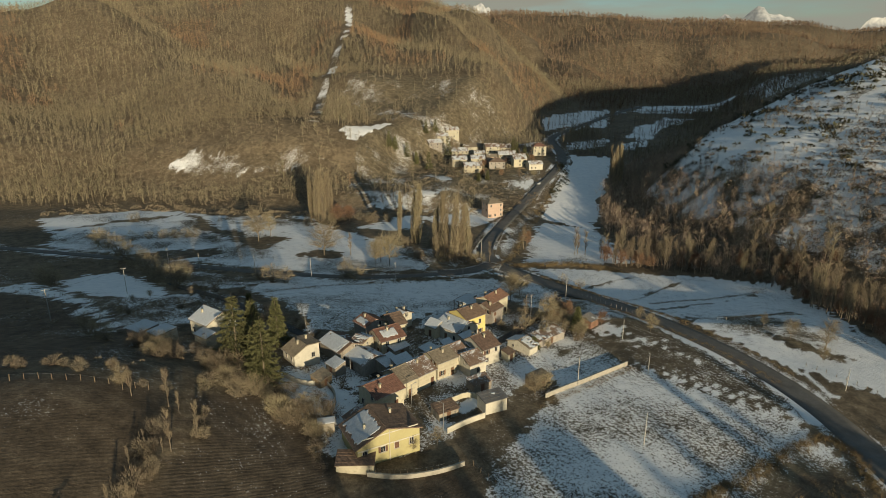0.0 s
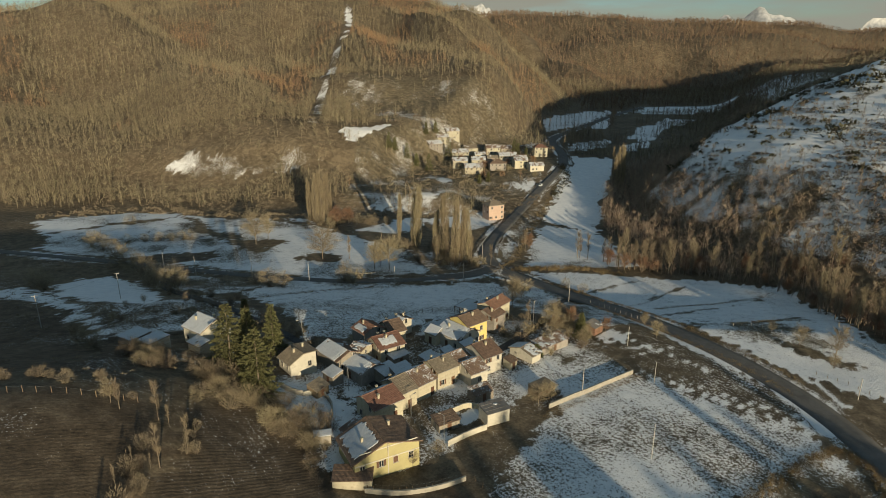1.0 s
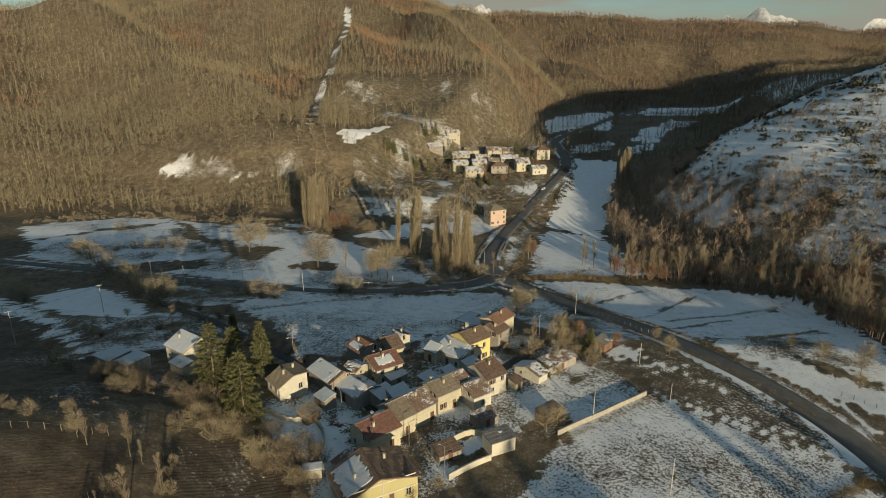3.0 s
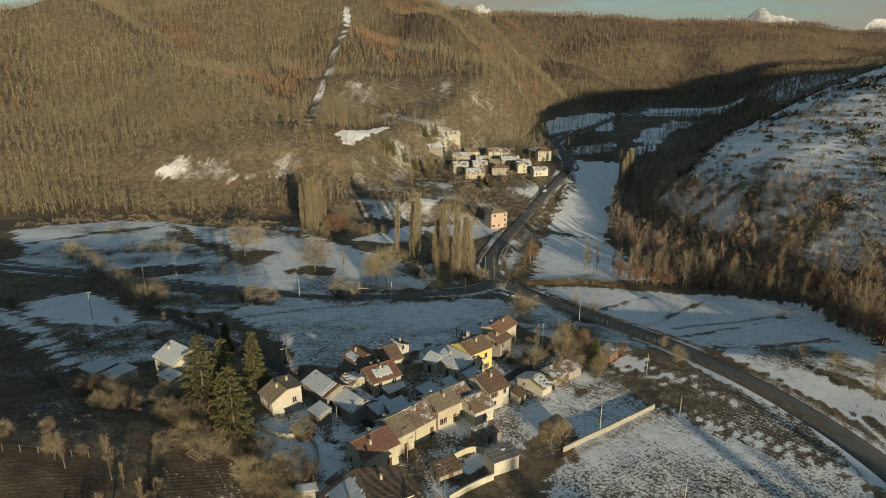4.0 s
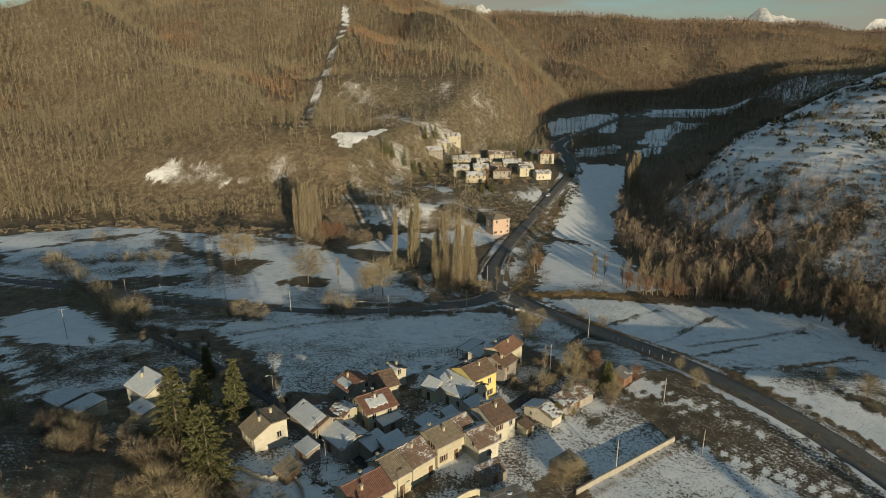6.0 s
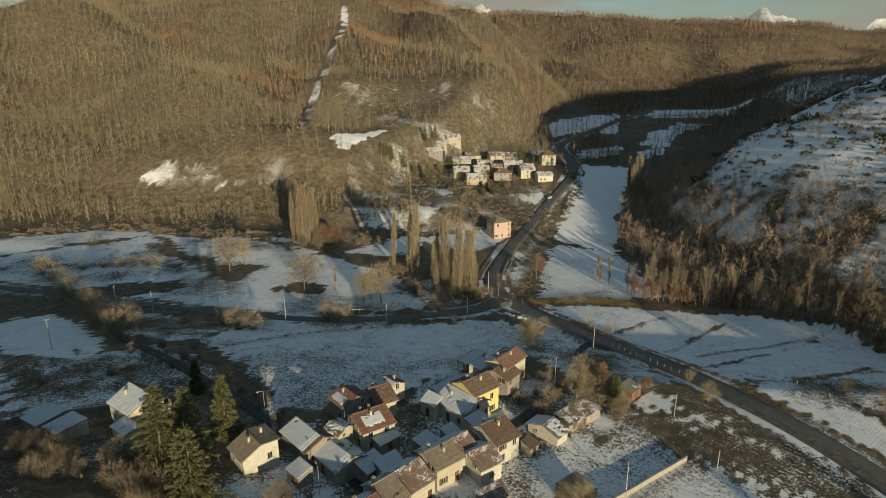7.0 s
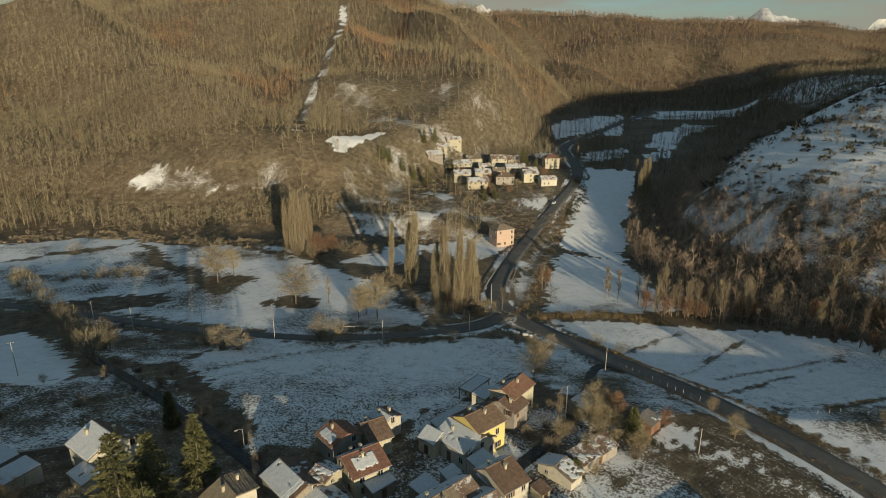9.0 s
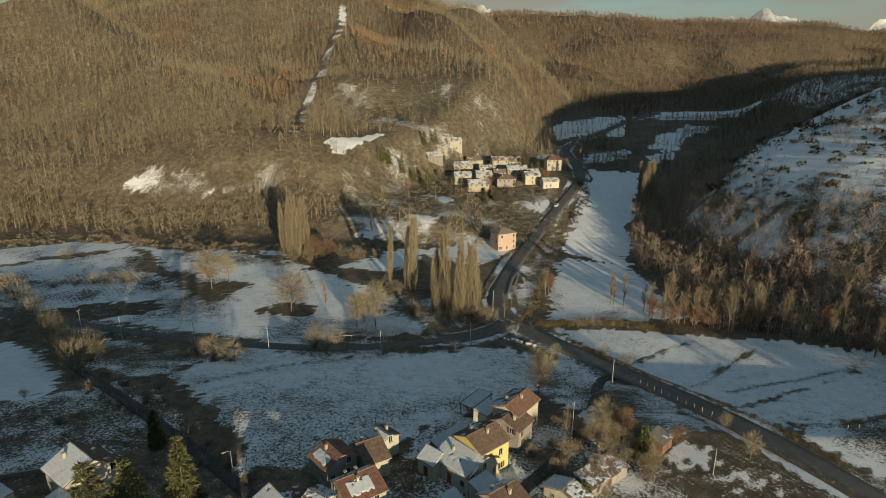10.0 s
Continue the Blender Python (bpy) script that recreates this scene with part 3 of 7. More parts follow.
FIELDS.update({
    "field_line_track_c": (strip_of([(51, 144), (62, 135.4), (72, 128), (82.5, 122)], 0.8), 0.62, 0.0, 1.0),
    "field_line_track_d": (strip_of([(52.5, 147), (63.5, 138), (73, 131), (83, 125)], 0.8), 0.50, 0.0, 1.0),
    "field_line_track_e": (strip_of([(50, 156.5), (57, 157), (65, 152), (71, 144)], 0.9), 0.52, 0.0, 1.0),
    "roadside_rough": ([(46, 90), (58, 98), (70, 105.5), (79, 111), (84, 115), (85, 106), (81, 96), (70, 82), (49, 82)], 0.44, 0.0, 0.9),
    "rough_soil": ([(62, 95), (70, 101), (77, 102), (79, 96), (72, 90), (63, 90)], 0.2, 0.5, 0.5),
    "far_meadow_strip": ([(-76, 421), (-40, 458), (-16, 450), (-52, 409)], 0.78, 0.0, 0.5),
})
FIELDS.update({
    "snow_lens": ([(-140, 206), (-126, 216), (-106, 201), (-90, 184), (-91, 174), (-98, 172), (-125, 185)], 0.68, 0.0, 1.0),
    "left_scrub": ([(-152, 192), (-148, 203), (-94, 155), (-88, 136), (-123, 158)], 0.58, 0.0, 0.6),
    "roadside_meadow": ([(99, 464), (132, 454), (104, 377), (82, 312), (57, 328), (69, 376), (84, 408)], 1.0, 0.0, 0.5),
    "stream_bank": ([(36, 262), (55, 318), (82, 314), (86, 254), (38, 245)], 0.66, 0.0, 0.8),
    "far_fields": ([(98, 592), (108, 650), (122, 684), (196, 718), (175, 640), (157, 591), (132, 603), (112, 592), (100, 570)], 0.66, 0.3, 0.5),
})
FIELDS.update({
    "far_field_low": ([(99, 483), (111, 517), (148, 532), (133, 496), (113, 483)], 0.55, 0.2, 0.5),
    "far_field_side": ([(153, 512), (177, 531), (166, 501), (147, 475)], 0.85, 0.0, 0.5),
    "far_field_mid": ([(159, 533), (183, 532), (214, 593), (268, 644), (240, 655), (190, 600)], 0.62, 0.2, 0.5),
    "far_field_top": ([(205, 715), (248, 740), (343, 745), (360, 725), (300, 690), (230, 680)], 0.58, 0.2, 0.5),
    "hill_patch": ([(-186, 386), (-167, 404), (-132, 394), (-106, 396), (-75, 392), (-104, 383), (-158, 379)], 0.36, 0.0, 0.5),
})
FIELDS.update({
    "soil_field": ([(-95, 96), (-53, 101), (-43, 76), (-38, 50), (-90, 50)], 0.17, 0.35, 0.15),
    "ploughed_field": ([(-49, 104), (-33, 117), (-19, 88), (-16, 60), (-38, 60)], 0.20, 0.65, 0.6),
    "near_plot": ([(-14, 94), (5, 98.5), (10, 91), (10, 60), (-15, 60)], 0.20, 0.5, 0.3),
    "terraces": ([(-91, 534), (-76, 600), (-12, 575), (58, 556), (76, 519), (-18, 455), (-60, 470)], 0.29, 0.0, 0.9),
    "village_slope": ([(-55, 345), (-60, 400), (-40, 455), (60, 490), (84, 450), (60, 395), (35, 345)], 0.31, 0.0, 0.95),
})
FIELDS.update({
    "orchard": ([(-100, 170), (-62, 196), (-48, 170), (-62, 148), (-88, 142)], 0.46, 0.0, 0.4),
    "hamlet_snow_a": ([(51, 375), (61, 378), (65, 397), (54, 396)], 0.85, 0.0, 0.5),
    "hamlet_snow_b": ([(-13, 401), (2, 378), (5, 393), (-9, 410)], 0.60, 0.0, 0.5),
    "hamlet_snow_c": ([(39, 396), (51, 378), (57, 389), (46, 403)], 0.52, 0.0, 0.5),
    "hamlet_snow_d": ([(62, 500), (74, 516), (86, 506), (84, 494)], 0.45, 0.0, 0.6),
})
FIELDS.update({
    "hamlet_snow_e": ([(-12, 314), (20, 317), (18, 332), (-7, 324)], 0.70, 0.0, 0.6),
    "bank_snow": ([(-17, 362), (0, 353), (1, 334), (-14, 338)], 0.50, 0.0, 0.5),
    "poplar_snow": ([(-45, 292), (-41, 299), (-18, 328), (-6, 322), (-14, 300), (-30, 290)], 0.62, 0.0, 0.5),
    "bank_snow_b": ([(-60, 350), (-30, 372), (-10, 372), (-25, 350)], 0.42, 0.0, 0.5),
})


FIELDS.update({
    "left_waste": ([(-150, 118), (-150, 188), (-112, 166), (-84, 142), (-62, 122), (-58, 106), (-95, 99), (-140, 100)], 0.30, 0.45, 0.2),
    "lane_hedge": (strip_of([(-72, 189), (-57, 174), (-48, 165), (-38, 156)], 5.5), 0.12, 0.0, 0.3),
    "poplar_ground": ([(-18, 244), (-14, 262), (0, 264), (14, 258), (14, 244), (4, 238), (-8, 236)], 0.43, 0.0, 0.4),
    "embankment": (strip_of([(26, 248), (28, 262), (36, 288), (50, 330), (64, 362)], 9), 0.43, 0.0, 0.6),
    "bank_scree": ([(-48, 340), (-30, 352), (5, 350), (22, 342), (10, 334), (-20, 332)], 0.47, 0.0, 0.4),
})


LATE = [(strip_of([(58, 191), (62, 184), (65, 175), (68, 166), (71, 160), (76, 154), (79.5, 147), (83.5, 140), (85.5, 130), (86, 118)], 2.6), 0.80),
        (strip_of([(97, 131), (95, 145), (88, 160), (80, 173)], 2.0), 0.66),
        # second outline: bare soil, with part of a shadow painted in as thin snow
        ([(3, 121), (5, 116), (11, 119), (6, 124)], 0.85), ([(1, 115), (15, 124.5), (28, 131), (23, 122), (14, 107), (8, 99)], 0.30),
        ([(-28, 118), (-25, 121), (-20, 113), (-24, 110)], 0.55), ([(-4, 122), (2, 126), (8, 131), (12, 128), (4, 121)], 0.46),
        ([(-27, 127), (-19, 121), (-17, 114), (-25, 109), (-29, 117)], 0.60), ([(-24, 131), (-17, 129), (-15, 124), (-21, 123)], 0.62), ([(-8, 158), (-3, 163), (6, 170), (12, 176), (3, 174), (-7, 166)], 0.56)]


def cover(x, y, z):
    """Snow, soil and grass cover of places on the land."""
    snow = np.full(x.shape, 0.24) + 0.10 * value_noise(x, y, 45, 21)
    soil, grass = np.zeros(x.shape), np.full(x.shape, 0.35)
    # snow lies on the open top of the right-hand hill, little of it in the woods
    foot = np.interp(y, [60, 150, 220, 260, 300, 340, 400, 480, 560], [200, 172, 136, 114, 101, 98, 130, 200, 300])
    top = ss((x - foot - 40 - 12 * value_noise(x, y, 24, 39)) / 18) * ss((z - 26) / 14) * ss((900 - y) / 200)
    snow = np.maximum(snow, top * (0.58 - 0.12 * ss((290 - y) / 50) + 0.34 * value_noise(x, y, 26, 22) + 0.26 * value_noise(x, y, 9, 29)))
    slope = ss((x - foot - 8) / 16) * ss((640 - y) / 150)
    snow = np.maximum(snow, slope * (0.50 + 0.10 * ss((x - foot - 36) / 14) - 0.03 * ss((300 - y) / 40) + 0.16 * value_noise(x, y, 16, 26) + 0.16 * value_noise(x, y, 5, 48)))
    near_left = ss((-x - 40) / 30) * ss((265 - y) / 30)
    snow = snow + near_left * (0.03 + 0.16 * value_noise(x, y * 1.5, 16, 45))
    woods = ss((y - 335) / 25) * (x < 60)
    snow = np.where(woods > 0.5, 0.16 + 0.08 * value_noise(x, y, 30, 23), snow)
    snow = np.where(y > 640, 0.18 + 0.08 * value_noise(x, y, 60, 24), snow)
    hill2 = ss((x - 260) / 60) * ss((y - 520) / 40) * ss((760 - y) / 60) * ss((z - 40) / 10)
    snow = np.maximum(snow, hill2 * (0.72 + 0.4 * value_noise(x, y, 40, 25)))
    jitter_x = 2.0 * value_noise(x, y, 7, 31) + 3.0 * value_noise(x, y, 19, 35)
    jitter_y = 2.0 * value_noise(x, y, 7, 32) + 2.0 * value_noise(x, y, 19, 36)
    rough = np.random.default_rng(5).normal(size=(2, x.size)) * 0.9
    for name, (corners, a, b, c) in FIELDS.items():
        k = 0.12 if name.startswith("field_line") else 1.0
        q = 0.5 if name in ("village_meadow", "walled_garden", "near_field", "bare_field", "stream_fields") else 1.0
        inside = inside_of(x + k * (jitter_x + rough[0]), y + k * (jitter_y + rough[1]), corners)
        snow[inside], soil[inside], grass[inside] = a + q * (0.13 * value_noise(x[inside], y[inside], 14, 27) + 0.10 * value_noise(x[inside] * 0.6, y[inside] * 1.6, 24, 37) + 0.09 * value_noise(x[inside], y[inside], 4.5, 44)), b, c
    strip = cut_distance(x, y) < 3.2 + 0.002 * y
    snow[strip] = 0.48 + 0.26 * value_noise(x[strip], y[strip], 15, 28) + 0.15 * value_noise(x[strip], y[strip], 5, 38)
    # snow banks along the road, bare verges beside them
    for line, level, width in ROADS[:2]:
        lo, hi = line.min(0) - 9, line.max(0) + 9
        box = np.nonzero((x > lo[0]) & (x < hi[0]) & (y > lo[1]) & (y < hi[1]))[0]
        d, _ = near_line(x[box], y[box], line)
        verge = d < width / 2 + 3.2
        snow[box[verge]] = 0.40 + 0.2 * value_noise(x[box[verge]], y[box[verge]], 12, 30)
        bank = (d > width / 2 + 0.1) & (d < width / 2 + 1.2)
        snow[box[bank]] = 0.46 + 0.30 * value_noise(x[box[bank]], y[box[bank]], 11, 33)
    village = inside_of(x, y, [(-40, 127), (-31, 143), (-20, 152), (-5, 160), (3, 168), (14, 176), (26, 176), (44, 160), (18, 128), (12, 114), (-8, 101), (-26, 100)])
    snow[village] = 0.455 + 0.2 * value_noise(x[village], y[village], 7, 34)
    for corners, a in LATE:
        inside = inside_of(x + 0.15 * (jitter_x + rough[0]), y + 0.15 * (jitter_y + rough[1]), corners)
        snow[inside] = a + 0.14 * value_noise(x[inside], y[inside], 6, 47)
    return np.clip(snow, 0, 1), soil, grass


def axis_steps(inner_lo, inner_hi, step, lo, hi, growth):
    """Even steps in the middle, growing outwards."""
    mid = list(np.arange(inner_lo, inner_hi + 1e-6, step))
    s, v = step, mid[-1]
    while v < hi:
        s *= growth
        v += s
        mid.append(v)
    s, v, low = step, mid[0], []
    while v > lo:
        s *= growth
        v -= s
        low.append(v)
    return np.array(low[::-1] + mid)


def mesh_np(name, v, f, mat, smooth=False):
    """A mesh from arrays of places and of triangles or quads."""
    v, f = np.asarray(v, np.float32), np.asarray(f, np.int32)
    me = bpy.data.meshes.new(name)
    n = f.shape[1]
    me.vertices.add(len(v))
    me.vertices.foreach_set("co", v.ravel())
    me.loops.add(f.size)
    me.loops.foreach_set("vertex_index", f.ravel())
    me.polygons.add(len(f))
    me.polygons.foreach_set("loop_start", np.arange(0, f.size, n, dtype=np.int32))
    if smooth:
        me.polygons.foreach_set("use_smooth", np.ones(len(f), bool))
    me.update(calc_edges=True)
    me.materials.append(mat)
    return me


def grid_faces(nx, ny):
    i = np.arange(nx * ny).reshape(ny, nx)
    return np.column_stack([i[:-1, :-1].ravel(), i[:-1, 1:].ravel(), i[1:, 1:].ravel(), i[1:, :-1].ravel()])


def build_ground():
    xs = axis_steps(-150, 150, 1.6, -3300, 3300, 1.045)
    ys = axis_steps(62, 330, 1.6, -700, 4300, 1.028)
    gx, gy = np.meshgrid(xs, ys)
    x, y = gx.ravel(), gy.ravel()
    z = ground(x, y)
    me = mesh_np("ground", np.column_stack([x, y, z]), grid_faces(len(xs), len(ys)), M["ground"], True)
    layer = me.color_attributes.new("cover", "FLOAT_COLOR", "POINT")
    s, p, g = cover(x, y, z)
    layer.data.foreach_set("color", np.column_stack([s, p, g, np.ones_like(s)]).astype(np.float32).ravel())
    return tagged(new("ground", me), "winter valley floor and hillsides with patchy snow and dead grass", "ground", kind="structure")


build_ground()


def ribbon(name, line, level, width, mat, label, lift=0.0, offset=0.0, thick=0.0):
    """A strip of road laid along a line."""
    d = np.gradient(line, axis=0)
    d /= np.linalg.norm(d, axis=1)[:, None]
    side = np.column_stack([d[:, 1], -d[:, 0]])
    rows = [np.column_stack([line + side * (offset + width * k), level + lift - 0.05 * (2 * k) ** 2]) for k in (-0.5, -0.25, 0, 0.25, 0.5)]
    skirt = [rows[0] - (0, 0, 0.5)] + rows + [rows[-1] - (0, 0, 0.5)]
    v = np.stack(skirt, 1).reshape(-1, 3)
    me = mesh_np(name, v, grid_faces(7, len(line)), mat, False)
    return tagged(new(name, me), label, "road", kind="structure")


ribbon("road", *ROADS[0], M["asphalt"], "grey asphalt country road with melting snow along its edges")
ribbon("road", *ROADS[1], M["asphalt"], "narrow asphalt side road with snowy verges", 0.02)
mouth = polyline([(21, 242), (14, 234), (6, 229), (-2, 226)], 1.0)
ribbon("road", mouth, np.interp(np.arange(len(mouth)), np.arange(len(mouth))[::2], ROADS[1][1][:len(mouth[::2])]), 6.4, M["asphalt"], "wide asphalt mouth of the side road", 0.035)
ribbon("road", *ROADS[2], M["wet_lane"], "dark narrow lane between snowy plots", 0.02)
ribbon("road", *ROADS[3], M["wet_lane"], "wet village lane between houses", 0.02)


def build_mountain(x0, y0, width, top, seed, label, round_by=1.2):
    """A far snow mountain with a ragged crest."""
    n, rows = 60, 14
    u = np.linspace(-1, 1, n)
    k = np.linspace(0, 1, rows)
    crest = top * (1 - np.abs(u) ** round_by) * (1 + 0.10 * value_noise(u * 100, u * 0, 11, seed) + 0.09 * value_noise(u * 100, u * 0, 4, seed + 1))
    gx, gk = np.meshgrid(u, k)
    z = crest[None, :] * gk * (1 + 0.06 * value_noise(gx * 100, gk * 60, 9, seed + 2) * (1 - gk))
    v = np.column_stack([(x0 + gx * width).ravel(), (y0 - 420 * (1 - gk) + 60 * value_noise(gx * 100, gk * 50, 14, seed + 3)).ravel(), z.ravel()])
    return tagged(new("mountain", mesh_np("mountain", v, grid_faces(n, rows), M["far_rock"])), label, "mountain", kind="structure")


build_mountain(1815, 3650, 900, 418, 3, "far snow-covered mountain peak above the ridge", 0.9)
build_mountain(110, 3650, 420, 372, 9, "far snow-covered mountain ridge", 3.0)
build_mountain(2480, 3400, 900, 352, 15, "far pale snowy mountain", 1.0)


# ---- building blocks ----


def part(name, bm, mat, parent, label=""):
    """Links a bmesh or a mesh as one part of a thing."""
    if isinstance(bm, bmesh.types.BMesh):
        me = bpy.data.meshes.new(name)
        bm.to_mesh(me)
        bm.free()
        me.materials.append(mat)
    else:
        me = bm
    ob = new(name, me)
    ob.parent = parent
    return tagged(ob, label)


def thing(name, label, category, m=None, group=""):
    """An empty at the base of a thing made of parts."""
    ob = new(name)
    ob.empty_display_size = 0.3
    if m is not None:
        ob.matrix_basis = m
    return tagged(ob, label, category, group)


def box(bm, lo, hi, m=None):
    """A box between two corners, turned by m."""
    c = [(x, y, z) for z in (lo[2], hi[2]) for y in (lo[1], hi[1]) for x in (lo[0], hi[0])]
    v = [bm.verts.new(m @ Vector(p) if m else p) for p in c]
    for f in ((0, 2, 3, 1), (4, 5, 7, 6), (0, 1, 5, 4), (2, 6, 7, 3), (0, 4, 6, 2), (1, 3, 7, 5)):
        bm.faces.new([v[i] for i in f])
    return bm


def boxes(*pairs):
    bm = bmesh.new()
    for lo, hi in pairs:
        box(bm, lo, hi)
    return bm


def tube(points, radii, sides=6):
    """A tapered round bar through points."""
    bm = bmesh.new()
    rings = []
    for i, (p, r) in enumerate(zip(points, radii)):
        a, b = Vector(points[max(i - 1, 0)]), Vector(points[min(i + 1, len(points) - 1)])
        q = (b - a).to_track_quat("Z", "Y")
        rings.append([bm.verts.new(Vector(p) + q @ Vector((r * math.cos(k * math.tau / sides), r * math.sin(k * math.tau / sides), 0))) for k in range(sides)])
    for a, b in zip(rings, rings[1:]):
        for k in range(sides):
            bm.faces.new((a[k], a[(k + 1) % sides], b[(k + 1) % sides], b[k]))
    bm.faces.new(rings[0][::-1])
    bm.faces.new(rings[-1])
    return bm


def prism(bm, outline, y0, y1):
    """An upright outline in x and z, drawn out along y."""
    a, b = [bm.verts.new((x, y0, z)) for x, z in outline], [bm.verts.new((x, y1, z)) for x, z in outline]
    n = len(outline)
    bm.faces.new(a[::-1])
    bm.faces.new(b)
    for i in range(n):
        bm.faces.new((a[i], a[(i + 1) % n], b[(i + 1) % n], b[i]))
    bmesh.ops.recalc_face_normals(bm, faces=bm.faces)
    return bm


def shared_mesh(name, bm, mat):
    me = bpy.data.meshes.new(name)
    bm.to_mesh(me)
    bm.free()
    me.materials.append(mat)
    return me


def window_meshes(w, h):
    ring = boxes(((-w / 2 - 0.07, -0.07, -0.06), (-w / 2 + 0.03, 0.06, h + 0.06)), ((w / 2 - 0.03, -0.07, -0.06), (w / 2 + 0.07, 0.06, h + 0.06)),
                 ((-w / 2, -0.07, h - 0.03), (w / 2, 0.06, h + 0.06)), ((-w / 2, -0.07, -0.06), (w / 2, 0.06, 0.03)),
                 ((-0.035, -0.05, 0), (0.035, 0.05, h)))
    pane = boxes(((-w / 2, -0.025, 0), (w / 2, 0.04, h)))
    sill = boxes(((-w / 2 - 0.15, -0.16, -0.14), (w / 2 + 0.15, 0.02, -0.06)))
    saw = [p for k in range(6) for p in ((-0.045, 0.04 + k * (h - 0.08) / 6), (-0.02, 0.04 + (k + 0.85) * (h - 0.08) / 6))]
    leaf = prism(bmesh.new(), [(0.03, 0.0), (-0.03, 0.0), *saw, (-0.03, h), (0.03, h)], -w / 4, w / 4)
    for v in leaf.verts:
        v.co = Vector((v.co.y, v.co.x, v.co.z))
    bmesh.ops.recalc_face_normals(leaf, faces=leaf.faces)
    return (shared_mesh("window_frame", ring, M["frame"]), shared_mesh("pane", pane, M["glass"]),
            shared_mesh("window_sill", sill, M["concrete"]), shared_mesh("shutter", leaf, M["shutter"]))


WINDOW = window_meshes(0.95, 1.3)
WINDOW_SMALL = window_meshes(0.7, 0.8)
DOOR = shared_mesh("door", boxes(((-0.5, -0.05, 0), (0.5, 0.05, 2.1)), ((-0.4, -0.07, 0.2), (-0.05, 0.07, 1.0)), ((0.05, -0.07, 0.2), (0.4, 0.07, 1.0)),
                                 ((-0.4, -0.07, 1.15), (-0.05, 0.07, 1.95)), ((0.05, -0.07, 1.15), (0.4, 0.07, 1.95))), M["shutter"])
DOOR_HANDLE = shared_mesh("door_handle", boxes(((0.38, -0.12, 1.0), (0.46, -0.05, 1.05))), M["metal"])
GARAGE = shared_mesh("garage_door", boxes(*[((-1.25, -0.05 - 0.02 * (k % 2), k * 0.22), (1.25, 0.05, k * 0.22 + 0.215)) for k in range(10)]), M["sheet"])
CHIMNEY = shared_mesh("chimney", boxes(((-0.21, -0.21, -0.8), (0.21, 0.21, 0.6)), ((-0.27, -0.27, 0.6), (0.27, 0.27, 0.66)),
                                       ((-0.21, -0.21, 0.66), (-0.14, 0.21, 0.82)), ((0.14, -0.21, 0.66), (0.21, 0.21, 0.82)), ((-0.29, -0.29, 0.82), (0.29, 0.29, 0.88))), M["plaster_cream"])


def put(name, me, parent, m, label=""):
    ob = new(name, me)
    ob.parent = parent
    ob.matrix_basis = m
    return tagged(ob, label)


def window(parent, m, kit, shutters, seed):
    """A window with its pane, sill and shutters, on a wall that faces -y of m."""
    w = put("window", kit[0], parent, m)
    put("pane", kit[1], w, pose(0, 0, 0))
    put("window_sill", kit[2], w, pose(0, 0, 0))
    if shutters:
        r = random.Random(seed)
        wide = 0.95 if kit is WINDOW else 0.7
        if r.random() < 0.35:
            for s in (-1, 1):
                put("shutter", kit[3], w, pose(s * wide / 4, -0.07, 0))
        else:
            for s in (-1, 1):
                put("shutter", kit[3], w, pose(s * wide * 0.77, -0.07, 0))


def roof_slope(length, run, rise, over, thick, pitch=0.30, depth=0.06, sides=0.35):
    """One slope of a tiled roof, from the ridge at y = 0 down to -y, with the rows of tiles as ribs."""
    n = max(4, int((length + 2 * sides) / pitch)) * 2 + 1
    xs = np.linspace(-sides, length + sides, n)
    slant = math.hypot(run, rise)
    k = (run + over) / run
    rows = max(3, int(slant * k / 0.9))
    t = np.linspace(0, k, rows + 1)
    rib = np.where(np.arange(n) % 2 == 0, 0.0, depth)
    sag = 0.05 * np.sin(np.linspace(0, math.pi, n))
    v, f = [], []
    for j, s in enumerate(t):
        for lip in ((0.0,) if j in (0, rows) else (0.045, 0.0)):
            v.append(np.column_stack([xs, np.full(n, -run * s), -rise * s + rib + lip - sag + 0.02 * value_noise(xs * 3, xs * 0 + s * 9, 1.5, 5)]))
    top = np.vstack(v)
    rows_n = len(v)
    faces = list(map(tuple, grid_faces(n, rows_n)))
    low = len(top)
    under = np.array([(xs[0], 0, -thick), (xs[-1], 0, -thick), (xs[-1], -run * k, -rise * k - thick), (xs[0], -run * k, -rise * k - thick)])
    allv = np.vstack([top, under])
    me = bpy.data.meshes.new("roof")
    last = (rows_n - 1) * n
    faces += [(low, low + 1, low + 2, low + 3), tuple(range(last, last + n)) + (low + 2, low + 3),
              tuple(range(n - 1, -1, -1)) + (low, low + 1), tuple(range(0, last + 1, n)) + (low + 3, low), tuple(range(last + n - 1, n - 2, -n)) + (low + 1, low + 2)]
    me.from_pydata([tuple(p) for p in allv], [], [tuple(int(i) for i in q) for q in faces])
    return me


